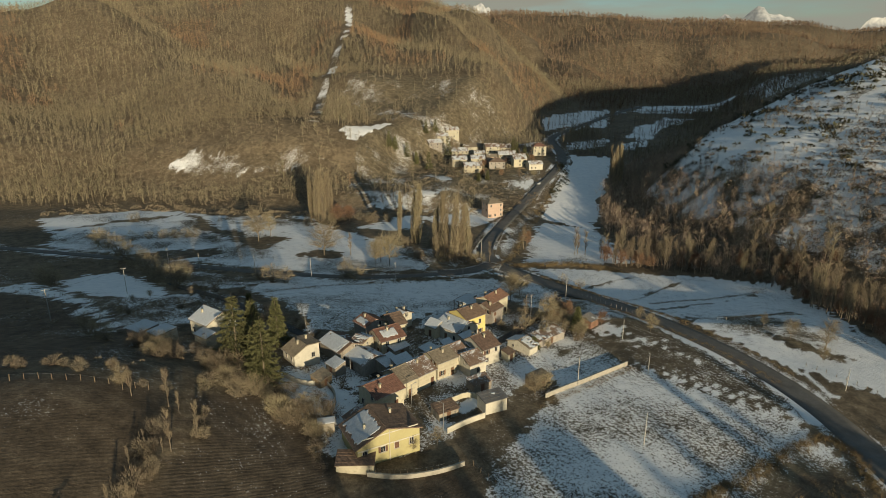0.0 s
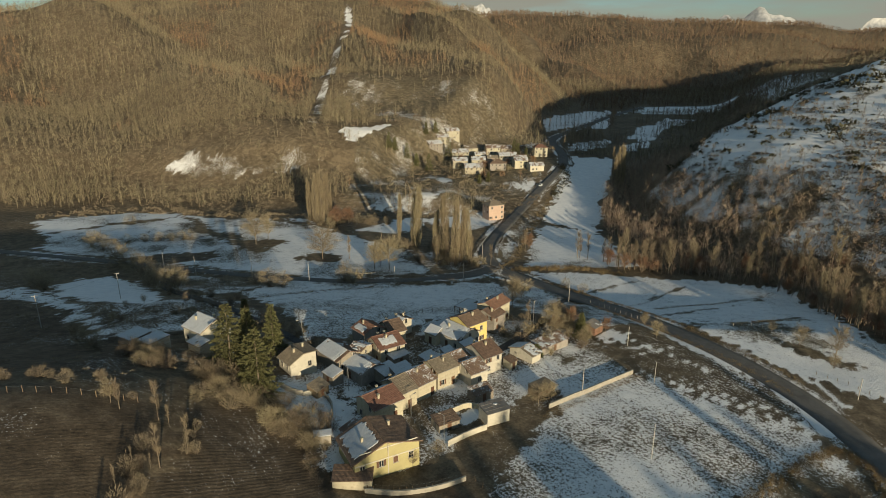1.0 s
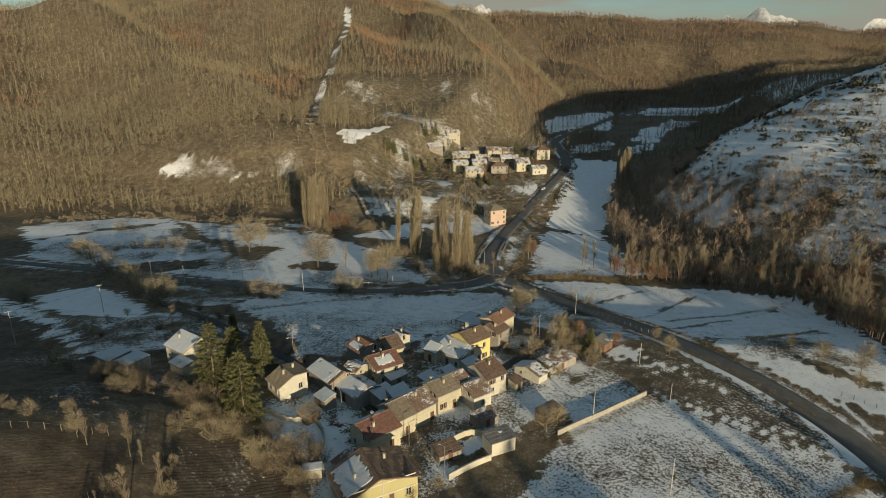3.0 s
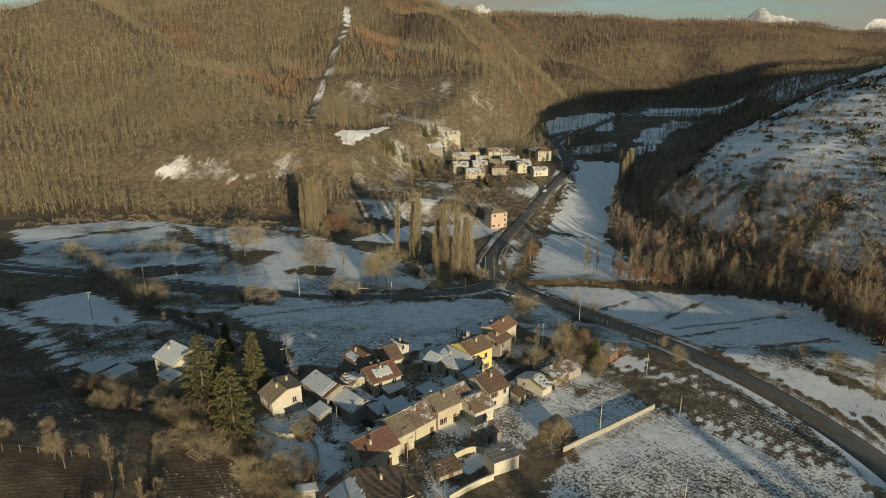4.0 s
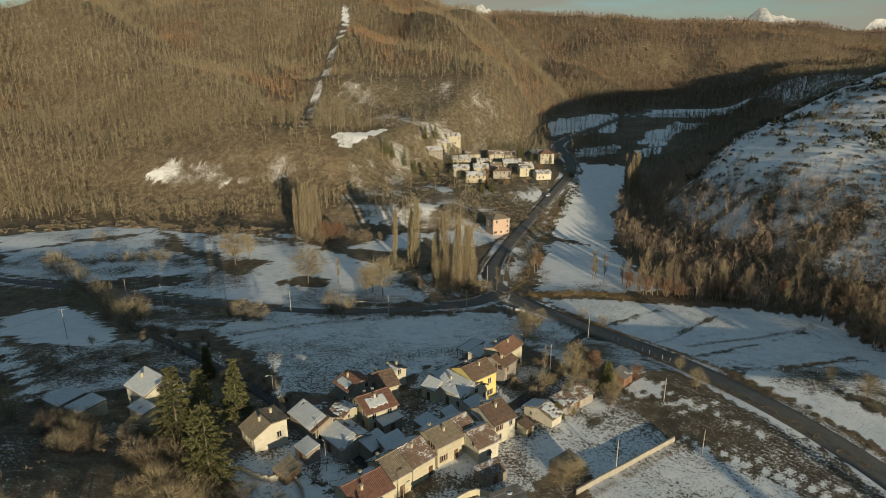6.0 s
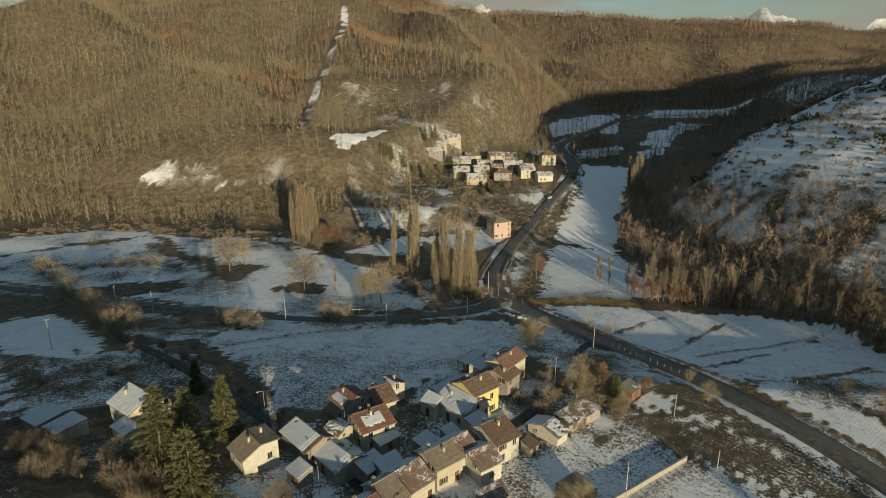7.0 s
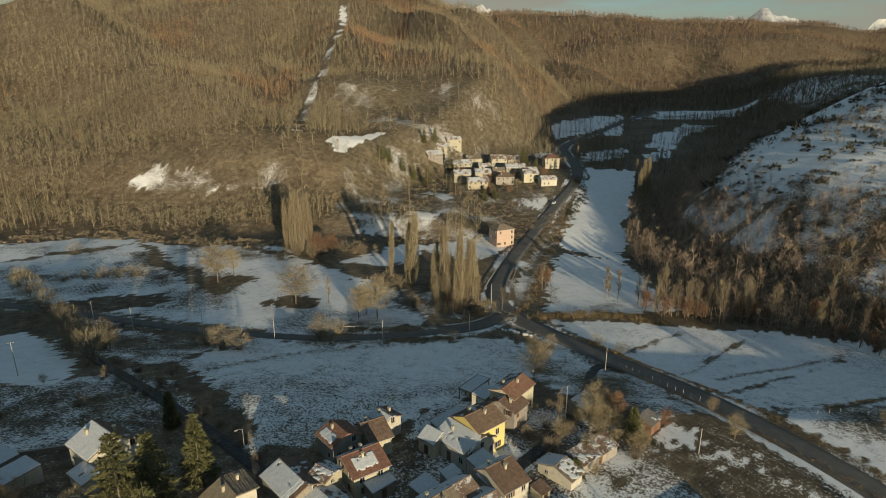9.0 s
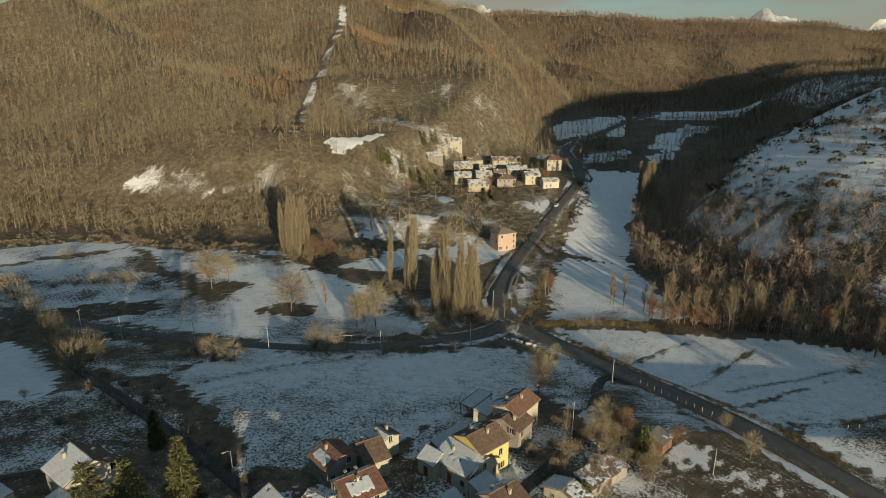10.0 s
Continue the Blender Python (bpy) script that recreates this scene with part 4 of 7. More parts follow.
def snow_sheet(length, run, rise, over, amount, seed, sides=0.3, only=None):
    """Settled snow on a slope: a soft sheet with ragged holes where it has slid or melted."""
    k = (run + over * 0.9) / run
    nx, ny = max(8, int((length + 2 * sides) / 0.19)), max(7, int(run * k / 0.19))
    xs, ts = np.linspace(-sides, length + sides, nx), np.linspace(0.0, k, ny)
    gx, gt = np.meshgrid(xs, ts)
    gy = -run * gt
    mask = (value_noise(gx + seed * 13.0, gy + seed * 7.0, 2.4, seed) * 0.6 + value_noise(gx, gy, 0.8, seed + 1) * 0.4
            + value_noise(gx, gy, 0.36, seed + 3) * 0.62 + (amount - 0.5) * 2.1)
    if only:   # lies on one part of the slope, its edge broken by the rows of tiles
        edge = 0.05 * value_noise(gx * 3, gx * 0, 1.0, seed + 5)
        mask = np.where((gx > only[0]) & (gx < only[1]) & (gt > only[2] + edge) & (gt < only[3] + edge), mask, -1.0)
    thick = 0.045 * np.clip(mask + 0.35, 0, 1.3) + 0.02 * value_noise(gx, gy, 0.7, seed + 2)
    z = -rise * gt + 0.055 + thick
    v = np.column_stack([gx.ravel(), gy.ravel(), z.ravel()])
    f = grid_faces(nx, ny)
    keep = mask.ravel()[f].mean(1) > 0
    f = f[keep]
    if len(f) == 0:
        return []
    group = np.arange(nx * ny)
    for _ in range(40):
        low = group[f].min(1)
        before = group.copy()
        for c in range(4):
            np.minimum.at(group, f[:, c], low)
        if (before == group).all():
            break
    label_of = group[f[:, 0]]
    kinds, counts = np.unique(label_of, return_counts=True)
    order = [k for k, c in sorted(zip(kinds, counts), key=lambda p: -p[1]) if c >= 9][:6]
    return [snow_piece(v, f[label_of == k]) for k in order]


def snow_piece(v, f):
    """One patch of snow with its rim turned down."""
    used, inverse = np.unique(f.ravel(), return_inverse=True)
    f = inverse.reshape(-1, 4)
    v = v[used]
    # turn the rim down on to the tiles
    edges = np.vstack([f[:, [0, 1]], f[:, [1, 2]], f[:, [2, 3]], f[:, [3, 0]]])
    both = {tuple(e) for e in edges.tolist()}
    rim = [e for e in both if (e[1], e[0]) not in both]
    low, extra, faces = {}, [], [tuple(q) for q in f.tolist()]
    for a, b in rim:
        for p in (a, b):
            if p not in low:
                low[p] = len(v) + len(extra)
                extra.append((v[p][0], v[p][1], v[p][2] - 0.10))
        faces.append((b, a, low[a], low[b]))
    me = bpy.data.meshes.new("snow")
    me.from_pydata([tuple(p) for p in v] + extra, [], [tuple(int(i) for i in q) for q in faces])
    me.polygons.foreach_set("use_smooth", np.ones(len(me.polygons), bool))
    me.materials.append(M["roof_snow"])
    return me


def hip_roof(length, width, eave, ridge, over, inset):
    """Four slopes rising to a short ridge, with a boarded edge."""
    bm = bmesh.new()
    low = eave - over * 0.4
    e = [bm.verts.new(p) for p in ((-over, -over, low), (length + over, -over, low), (length + over, width + over, low), (-over, width + over, low))]
    r = [bm.verts.new((inset, width / 2, ridge)), bm.verts.new((length - inset, width / 2, ridge))]
    u = [bm.verts.new((v.co.x, v.co.y, low - 0.18)) for v in e]
    for f in ((e[0], e[1], r[1], r[0]), (e[1], e[2], r[1]), (e[2], e[3], r[0], r[1]), (e[3], e[0], r[0]), u[::-1]):
        bm.faces.new(f)
    for i in range(4):
        bm.faces.new((e[i], u[i], u[(i + 1) % 4], e[(i + 1) % 4]))
    bmesh.ops.recalc_face_normals(bm, faces=bm.faces)
    return bm


def house(name, label, corner, turn, length, d1, eave1, ridge, d2=None, eave2=None, wall="plaster_white", tiles="tile_brown", snow=(0.3, 0.5),
          seed=1, windows=(1, 1, 1, 1), shutters=True, chimneys=1, door=0, over=0.45, base_band=None, category="house", small=False, group="", lift=0.0, bands=False, hip=0.0, snow_at=None):
    """A house with its long side from corner along turn, the ridge d1 to the left of it and the other eave d2 beyond the ridge.
    windows: 1 or 0 for the long side, the far gable, the back and the near gable."""
    r = random.Random(seed)
    d2, eave2 = d2 if d2 is not None else d1, eave2 if eave2 is not None else eave1
    a = radians(turn)
    ux, uy, vx, vy = math.cos(a), math.sin(a), -math.sin(a), math.cos(a)
    inset = over * 0.8
    corner = (corner[0] + vx * inset, corner[1] + vy * inset)
    width = d1 + d2 - 2 * inset
    d1, d2 = d1 - inset, d2 - inset
    spots = [(corner[0] + ux * s + vx * q, corner[1] + uy * s + vy * q) for s in (0, length / 2, length) for q in (0, width / 2, width)]
    g = [ground(*p) for p in spots]
    base = g[3] + lift
    low = min(g) - base - 0.4
    root = thing(name, label, category, pose(corner[0], corner[1], base, 0, 0, turn), group)
    # walls: the gable outline drawn along the ridge
    cut = 0.16
    bm = bmesh.new()
    outline = [(0, low), (width, low), (width, eave2 - cut), (d1, (eave1 if hip else ridge) - cut), (0, eave1 - cut)]
    av, bv = [bm.verts.new((0, y, z)) for y, z in outline], [bm.verts.new((length, y, z)) for y, z in outline]
    bm.faces.new(av[::-1])
    bm.faces.new(bv)
    for i in range(5):
        bm.faces.new((av[i], av[(i + 1) % 5], bv[(i + 1) % 5], bv[i]))
    bmesh.ops.recalc_face_normals(bm, faces=bm.faces)
    part("wall", bm, M[wall], root)
    if bands:   # white string courses on the far gable
        for z in (2.35, 4.75):
            inset_y = 0.0 if z < 3 else 1.0
            part("band", boxes(((length, inset_y, z), (length + 0.07, width - 0.4 * inset_y, z + 0.22))), M["plaster_white"], root, "white plaster band")
        part("downpipe", tube([(length + 0.1, d1 + 0.6, low), (length + 0.1, d1 + 0.6, ridge - 0.6)], [0.09, 0.09], 6), M["frame"], root)
    if base_band:
        part("plinth", boxes(((-0.06, -0.06, low), (length + 0.06, width + 0.06, base_band))), M["concrete"], root)
    # roof slopes, snow and ridge
    if hip:
        part("roof", hip_roof(length, width, eave1, ridge, over, hip), M[tiles], root)
    for side, run, eave, amount in () if hip else ((0, d1, eave1, snow[0]), (1, d2, eave2, snow[1])):
        rise = ridge - eave
        me = roof_slope(length, run, rise, over, 0.16)
        me.materials.append(M[tiles])
        m = Matrix.Translation((0, d1, ridge)) if side == 0 else Matrix.Translation((length, d1, ridge)) @ Matrix.Rotation(math.pi, 4, "Z")
        slope = put("roof", me, root, m)
        if amount > 0.05:
            for sheet in snow_sheet(length, run, rise, over, amount, seed * 3 + side, 0.3, snow_at if side == 0 else None):
                put("snow", sheet, slope, pose(0, 0, 0), "melting snow")
    cap, ring, count = bmesh.new(), None, max(3, int(length / 0.45))
    for i in range(0 if hip else 2 * count):
        s = -0.35 + (i // 2 + i % 2) * (length + 0.7) / count
        sag = 0.05 * math.sin(math.pi * min(max((s + 0.35) / (length + 0.7), 0), 1))
        new_ring = [cap.verts.new((s, d1 + a, ridge + b + 0.02 + 0.03 * (i % 2) - sag)) for a, b in ((-0.16, -0.04), (-0.08, 0.1), (0.08, 0.1), (0.16, -0.04))]
        if ring:
            for j in range(3):
                cap.faces.new((ring[j], new_ring[j], new_ring[j + 1], ring[j + 1]))
        ring = new_ring
    if not hip:
        part("ridge_cap", cap, M[tiles], root)
    for side, eave in ((0, eave1), (1, eave2)):
        y = -over * 0.9 if side == 0 else width + over * 0.9
        slope_z = eave - over * 0.9 * (ridge - eave) / (d1 if side == 0 else d2) - 0.08
        part("gutter", tube([(-0.3, y, slope_z), (length + 0.3, y, slope_z - 0.03)], [0.08, 0.08], 6), M["metal"], root)
    for i in range(chimneys):
        at = length * (0.25 + 0.5 * (i + r.random() * 0.5) / max(chimneys, 1))
        off = (-1 if (i + seed) % 2 else 1) * r.uniform(0.25, 0.55)
        y = d1 + off * (d1 if off < 0 else d2)
        z = ridge - abs(off) * (ridge - (eave1 if off < 0 else eave2))
        put("chimney", CHIMNEY, root, pose(at, y, z + 0.12))
    # windows and doors
    kit = WINDOW_SMALL if small else WINDOW
    tall = 0.8 if small else 1.3
    for face, on in enumerate(windows):
        if not on:
            continue
        span = length if face in (0, 2) else width
        eave = (eave1, min(eave1, eave2) + 0.9, eave2, min(eave1, eave2) + 0.9)[face]
        floors = max(1, int(round((eave - 0.3) / 2.8)))
        columns = max(1, int(span / 2.7))
        for fl in range(floors):
            z = 0.95 + fl * (eave - 0.5) / floors
            if z + tall > eave - 0.25:
                continue
            for c in range(columns):
                s = (c + 0.5 + r.uniform(-0.12, 0.12)) * span / columns
                if fl == 0 and c == columns // 2 and face in (door, ):
                    m = {0: pose(s, 0, 0), 1: pose(length, s, 0, 0, 0, 90), 2: pose(length - s, width, 0, 0, 0, 180), 3: pose(0, width - s, 0, 0, 0, -90)}[face]
                    dd = put("door", DOOR, root, m)
                    put("door_handle", DOOR_HANDLE, dd, pose(0, 0, 0))
                    continue
                if r.random() < 0.34:
                    continue
                m = {0: pose(s, 0, z), 1: pose(length, s, z, 0, 0, 90), 2: pose(length - s, width, z, 0, 0, 180), 3: pose(0, width - s, z, 0, 0, -90)}[face]
                window(root, m, kit, shutters and r.random() < 0.4, seed * 31 + face * 7 + c)
    return root


def shed(name, label, corner, turn, length, depth, front, back, wall="stone", tiles="sheet", snow=0.6, seed=1, opening=True, category="shed"):
    """A lean-to with one roof slope that falls towards its front."""
    a = radians(turn)
    base = ground(corner[0] + math.cos(a) * length / 2 - math.sin(a) * depth / 2, corner[1] + math.sin(a) * length / 2 + math.cos(a) * depth / 2)
    root = thing(name, label, category, pose(corner[0], corner[1], base, 0, 0, turn))
    bm = bmesh.new()
    outline = [(0, -0.8), (depth, -0.8), (depth, back - 0.14), (0, front - 0.14)]
    av, bv = [bm.verts.new((0, y, z)) for y, z in outline], [bm.verts.new((length, y, z)) for y, z in outline]
    bm.faces.new(av[::-1])
    bm.faces.new(bv)
    for i in range(4):
        bm.faces.new((av[i], av[(i + 1) % 4], bv[(i + 1) % 4], bv[i]))
    bmesh.ops.recalc_face_normals(bm, faces=bm.faces)
    part("wall", bm, M[wall], root)
    me = roof_slope(length, depth, back - front, 0.3, 0.12, 0.22, 0.04, 0.25)
    me.materials.append(M[tiles])
    slope = put("roof", me, root, pose(0, depth, back))
    if snow > 0.05:
        for sheet in snow_sheet(length, depth, back - front, 0.3, snow, seed + 40, 0.2):
            put("snow", sheet, slope, pose(0, 0, 0), "melting snow")
    if opening:
        put("door", DOOR, root, pose(length * 0.5, 0, 0))
    return root


# ---- the village ----
G1 = "houses of the near village"
house("house", "white plastered house with a grey-brown tiled roof beside tall conifers", (-39.9, 134.2), -48, 5.7, 3.9, 3.0, 4.7, 3.7, 4.4, "plaster_white", "tile_grey", (0.18, 0.0), 2, (1, 1, 0, 0), True, 2, 9, group=G1)
house("barn", "long stone barn with one snow-covered roof slope", (-32.3, 141.4), -47, 9.3, 4.0, 3.6, 5.1, 4.0, 3.6, "stone", "tile_brown", (0.98, 0.35), 3, (0, 1, 0, 0), False, 0, 9, category="barn")
house("barn", "low grey barn with a broad snow-covered roof", (-26.0, 137.0), -46, 9.2, 4.1, 3.2, 4.4, 3.0, 3.5, "plaster_grey", "tile_dusted", (0.97, 0.5), 4, (1, 0, 0, 0), False, 0, 0, category="barn")
house("house", "small cream house with a patchy snow roof", (-23.7, 140.7), -33, 3.8, 2.4, 5.0, 5.6, 2.4, None, "plaster_cream", "tile_dusted", (0.5, 0.6), 5, (1, 1, 0, 0), False, 0, 9, small=True, group=G1)
house("house", "cream house with a brown tiled roof half under snow", (-15.5, 140.2), 34, 7.0, 4.8, 4.9, 6.6, 3.0, None, "plaster_cream", "tile_red", (0.62, 0.6), 6, (1, 1, 0, 1), True, 3, 0, group=G1, snow_at=(0.9, 5.4, 0.22, 0.84))
house("house", "grey house with snow sliding off its red-brown roof", (-25.0, 153.2), -49, 5.7, 3.7, 4.2, 5.6, 3.4, None, "plaster_grey", "tile_red", (0.9, 0.2), 7, (1, 1, 0, 1), False, 1, 9, group=G1, snow_at=(0.3, 5.0, 0.42, 0.98))
house("house", "cream row house with a dark brown roof", (-14.0, 151.4), 30, 4.6, 4.8, 4.0, 5.7, 3.0, None, "plaster_cream", "tile_brown", (0.0, 0.3), 8, (1, 1, 0, 0), True, 1, 0, group=G1)
house("house", "small white house with snow on one roof slope", (-15.5, 160.3), -44, 4.4, 2.3, 4.0, 4.9, 2.9, 4.0, "plaster_white", "tile_dusted", (0.92, 0.1), 9, (1, 1, 0, 0), False, 2, 9, group=G1)
house("house", "tall bright yellow house with a brown tiled roof", (7.0, 152.7), 40, 7.1, 4.3, 6.6, 8.2, 4.0, 6.6, "plaster_yellow", "tile_brown", (0.0, 0.4), 10, (1, 1, 0, 0), True, 2, 9, group=G1)
house("house", "white house with a long snow-dusted roof and two chimneys", (-2.4, 155.5), -45, 9.0, 4.9, 3.8, 5.6, 4.0, None, "plaster_white", "tile_dusted", (0.93, 0.2), 11, (1, 1, 0, 0), False, 2, 0, group=G1)
house("house", "tall cream house with a red-brown tiled roof", (15.2, 165.3), 52, 8.4, 3.4, 6.2, 7.4, 3.4, None, "plaster_cream", "tile_red", (0.0, 0.5), 12, (1, 1, 0, 1), True, 2, 9, group=G1)
house("house", "old house with a sagging brown roof", (15.0, 162.0), 52, 5.4, 4.2, 5.0, 6.5, 3.2, None, "plaster_grey", "tile_brown", (0.0, 0.5), 13, (1, 1, 0, 1), True, 1, 9, group=G1)
house("house", "cream row house with a grey-brown roof", (-8.9, 121.1), 43, 4.3, 4.7, 4.6, 6.3, 3.2, None, "plaster_cream", "tile_grey", (0.0, 0.5), 14, (1, 0, 0, 1), True, 1, 0, group=G1)
house("house", "cream row house with snow patches on its brown roof", (-5.8, 124.8), 44, 6.1, 4.7, 4.2, 5.9, 3.4, None, "plaster_cream", "tile_dusted", (0.0, 0.7), 15, (1, 0, 0, 0), True, 1, 0, group=G1)
house("house", "pale row house with a weathered tiled roof and shutters", (-1.0, 130.7), 39, 6.1, 4.1, 4.8, 6.3, 3.4, None, "plaster_cream", "tile_grey", (0.0, 0.85), 16, (1, 1, 0, 1), True, 2, 0, group=G1)
house("house", "pale row house with melting snow on brown tiles", (7.0, 132.3), 35, 5.0, 4.1, 3.9, 5.4, 3.6, None, "plaster_white", "tile_dusted", (0.0, 0.9), 17, (1, 1, 0, 1), False, 0, 9, group=G1)
house("house", "pink-white house with a brown roof and a back porch", (10.6, 138.3), 37, 5.7, 5.2, 5.0, 6.9, 3.2, None, "plaster_white", "tile_brown", (0.0, 0.75), 18, (1, 1, 0, 0), True, 2, 9, group=G1)
house("house", "cream house with a red clay roof and a shaded front", (-14.2, 114.2), 41, 7.5, 4.4, 4.6, 6.2, 3.2, None, "plaster_cream", "tile_red", (0.0, 0.9), 19, (1, 1, 0, 1), False, 2, 0, group=G1)
house("house", "large olive-yellow house with white bands and a partly snowy roof", (-21.0, 105.5), -62, 9.3, 6.5, 3.4, 6.1, 7.6, 4.2, "plaster_green", "tile_brown", (0.97, 0.0), 20, (0, 1, 0, 0), True, 2, 9, over=0.6, group=G1, lift=0.7, bands=True, snow_at=(0.3, 8.5, 0.14, 0.95))
house("house", "white house with a broad snow-covered roof among plots", (-65.5, 141.9), -36, 7.5, 4.9, 4.4, 6.5, 4.2, 3.6, "plaster_white", "tile_brown", (0.99, 0.1), 21, (1, 1, 0, 1), False, 2, 9, group=G1)
house("outbuilding", "low white outbuilding with half its roof under snow", (23.6, 145.0), 46, 3.7, 4.1, 2.4, 3.6, 4.1, None, "plaster_white", "tile_grey", (0.4, 0.97), 22, (1, 1, 0, 1), False, 0, 9, small=True, category="outbuilding")
shed("shed", "white flat-roofed garage at the end of a garden wall", (9.6, 116.8), 27, 5.6, 3.8, 3.2, 3.7, "plaster_white", "sheet", 0.3, 3, False, "garage")
shed("shed", "small timber shed with a mossy tiled roof", (-28.2, 122.4), 58, 3.9, 2.9, 2.0, 2.9, "wood", "tile_grey", 0.15, 4)
shed("shed", "grey lean-to with snow between houses", (-10.6, 130.4), 42, 4.8, 3.4, 3.4, 4.6, "plaster_grey", "sheet", 0.95, 6)
shed("shed", "lean-to with a thick snow cover beside the lane", (-3.8, 139.4), 49, 4.1, 3.3, 2.8, 3.4, "stone", "sheet", 0.98, 7)
shed("shed", "small store with a snowy roof", (0.7, 143.5), 42, 3.1, 2.2, 3.0, 3.8, "plaster_cream", "sheet", 0.98, 8)
shed("shed", "small store with a snow-covered sheet roof", (6.2, 146.6), 46, 4.4, 2.7, 3.4, 4.2, "plaster_white", "sheet", 0.98, 9)
shed("shed", "low shed with snow on a dark roof", (9.0, 170.6), 53, 5.0, 3.4, 2.8, 3.2, "plaster_white", "sheet", 0.9, 10)
shed("shed", "cream lean-to with a snow roof", (-5.1, 155.6), -41, 4.1, 2.7, 3.2, 4.6, "plaster_cream", "sheet", 0.95, 12)
shed("shed", "stone annex with a snowy roof", (-28.6, 131.6), -45, 4.0, 3.0, 2.4, 3.2, "stone", "tile_grey", 0.9, 13)
shed("annex", "low white annex with a snowy roof below the white house", (-62.0, 136.4), -36, 5.0, 2.8, 2.4, 3.1, "plaster_white", "tile_brown", 0.95, 34, False, "annex")
shed("shed", "flat white garage under snow beside a house", (-72.5, 133.6), -30, 4.4, 5.4, 2.5, 2.7, "plaster_white", "sheet", 0.99, 14, False, "garage")
shed("shed", "low shed under snow beside a plot", (-79.5, 137.8), -30, 5.2, 5.4, 2.3, 2.6, "plaster_grey", "sheet", 0.99, 15, False)
shed("shed", "garden store with a dark sheet roof", (-0.8, 113.8), 30, 5.0, 3.6, 2.0, 2.6, "stone", "tile_brown", 0.0, 16)
shed("shed", "dark-roofed store by the garden", (7.4, 125.6), 32, 5.2, 3.2, 2.2, 2.9, "stone", "tile_dusted", 0.0, 17)
shed("shed", "brick hut with a rusty roof beside a conifer", (44.0, 163.0), 45, 4.4, 3.4, 2.4, 3.2, "tile_red", "sheet", 0.3, 18)
shed("shed", "green-roofed hut by the garden wall", (22.6, 128.6), 38, 5.4, 3.6, 2.0, 2.6, "wood", "tile_grey", 0.05, 19)
shed("shed", "low shed with thin snow near the road", (30.6, 168.0), 45, 6.4, 4.0, 2.6, 3.4, "plaster_grey", "tile_grey", 0.6, 20)
shed("shed", "low garage in front of the big house", (-20.1, 95.6), 2, 7.1, 4.2, 2.2, 2.6, "plaster_cream", "tile_brown", 0.1, 21, False, "garage")
house("house", "pale narrow row house with snow specks on brown tiles", (3.8, 135.8), 40, 3.8, 3.8, 4.6, 6.0, 3.0, None, "plaster_cream", "tile_dusted", (0.0, 0.8), 23, (1, 0, 0, 0), False, 0, 9, group=G1)
shed("shed", "long low shed with thin snow on its grey roof", (26.6, 149.9), 38, 10.5, 4.3, 2.2, 3.0, "plaster_grey", "tile_dusted", 0.35, 33)
shed("shed", "tiny concrete store with snow on top", (-25.5, 106.8), 13, 3.2, 1.8, 2.0, 2.2, "concrete", "sheet", 0.95, 22, False)

shed("shed", "stone store under snow between row houses", (-12.4, 139.6), 44, 5.0, 5.4, 2.6, 3.8, "stone", "tile_dusted", 0.9, 24)
shed("shed", "small snowy annex behind the row houses", (7.5, 142.4), 45, 3.4, 2.4, 3.4, 4.2, "plaster_cream", "tile_dusted", 0.9, 25)
shed("shed", "low stone shed with a snow roof", (-13.8, 131.1), 51, 4.9, 3.6, 2.8, 3.8, "stone", "sheet", 0.95, 26)
shed("shed", "open cart shed with a snowy roof behind the houses", (-1.5, 160.0), 45, 8.4, 1.9, 2.5, 3.0, "wood", "sheet", 0.97, 28)
shed("porch", "small tiled porch at the end of a row house", (17.2, 141.4), 40, 2.4, 2.6, 2.4, 2.9, "plaster_cream", "tile_brown", 0.0, 30, True, "porch")
shed("shed", "dark tiled lean-to with snow specks before the red roof", (-21.0, 110.2), -51, 5.6, 3.6, 2.8, 3.9, "plaster_grey", "tile_dusted", 0.0, 32)



def pergola(x, y, turn, length, width, tall, label):
    """An open timber frame: posts, two long beams and cross bars."""
    root = thing("pergola", label, "pergola", pose(x, y, ground(x, y), 0, 0, turn))
    for k in range(4):
        for q in (0.0, width):
            s = length * k / 3
            part("post", boxes(((s - 0.08, q - 0.08, -0.9), (s + 0.08, q + 0.08, tall))), M["wood"], root)
    for q in (0.0, width):
        part("beam", boxes(((-0.3, q - 0.1, tall), (length + 0.3, q + 0.1, tall + 0.22))), M["wood"], root)
    for k in range(5):
        s = length * k / 4
        part("cross_bar", boxes(((s - 0.06, -0.3, tall + 0.22), (s + 0.06, width + 0.3, tall + 0.36))), M["wood"], root)
    part("roof_board", boxes(((-0.4, -0.35, tall + 0.36), (length + 0.4, width + 0.35, tall + 0.42))), M["wood"], root)
    cover_of = bmesh.new()
    box(cover_of, (-0.1, -0.05, tall + 0.424), (length + 0.1, width + 0.05, tall + 0.52))
    bmesh.ops.bevel(cover_of, geom=list(cover_of.edges), offset=0.04, segments=2, affect="EDGES")
    part("snow", cover_of, M["roof_snow"], root, "settled snow")
    return root


pergola(6.2, 174.0, 53, 7.4, 3.2, 2.2, "open timber lean-to with flat snowy roof beside the meadow")

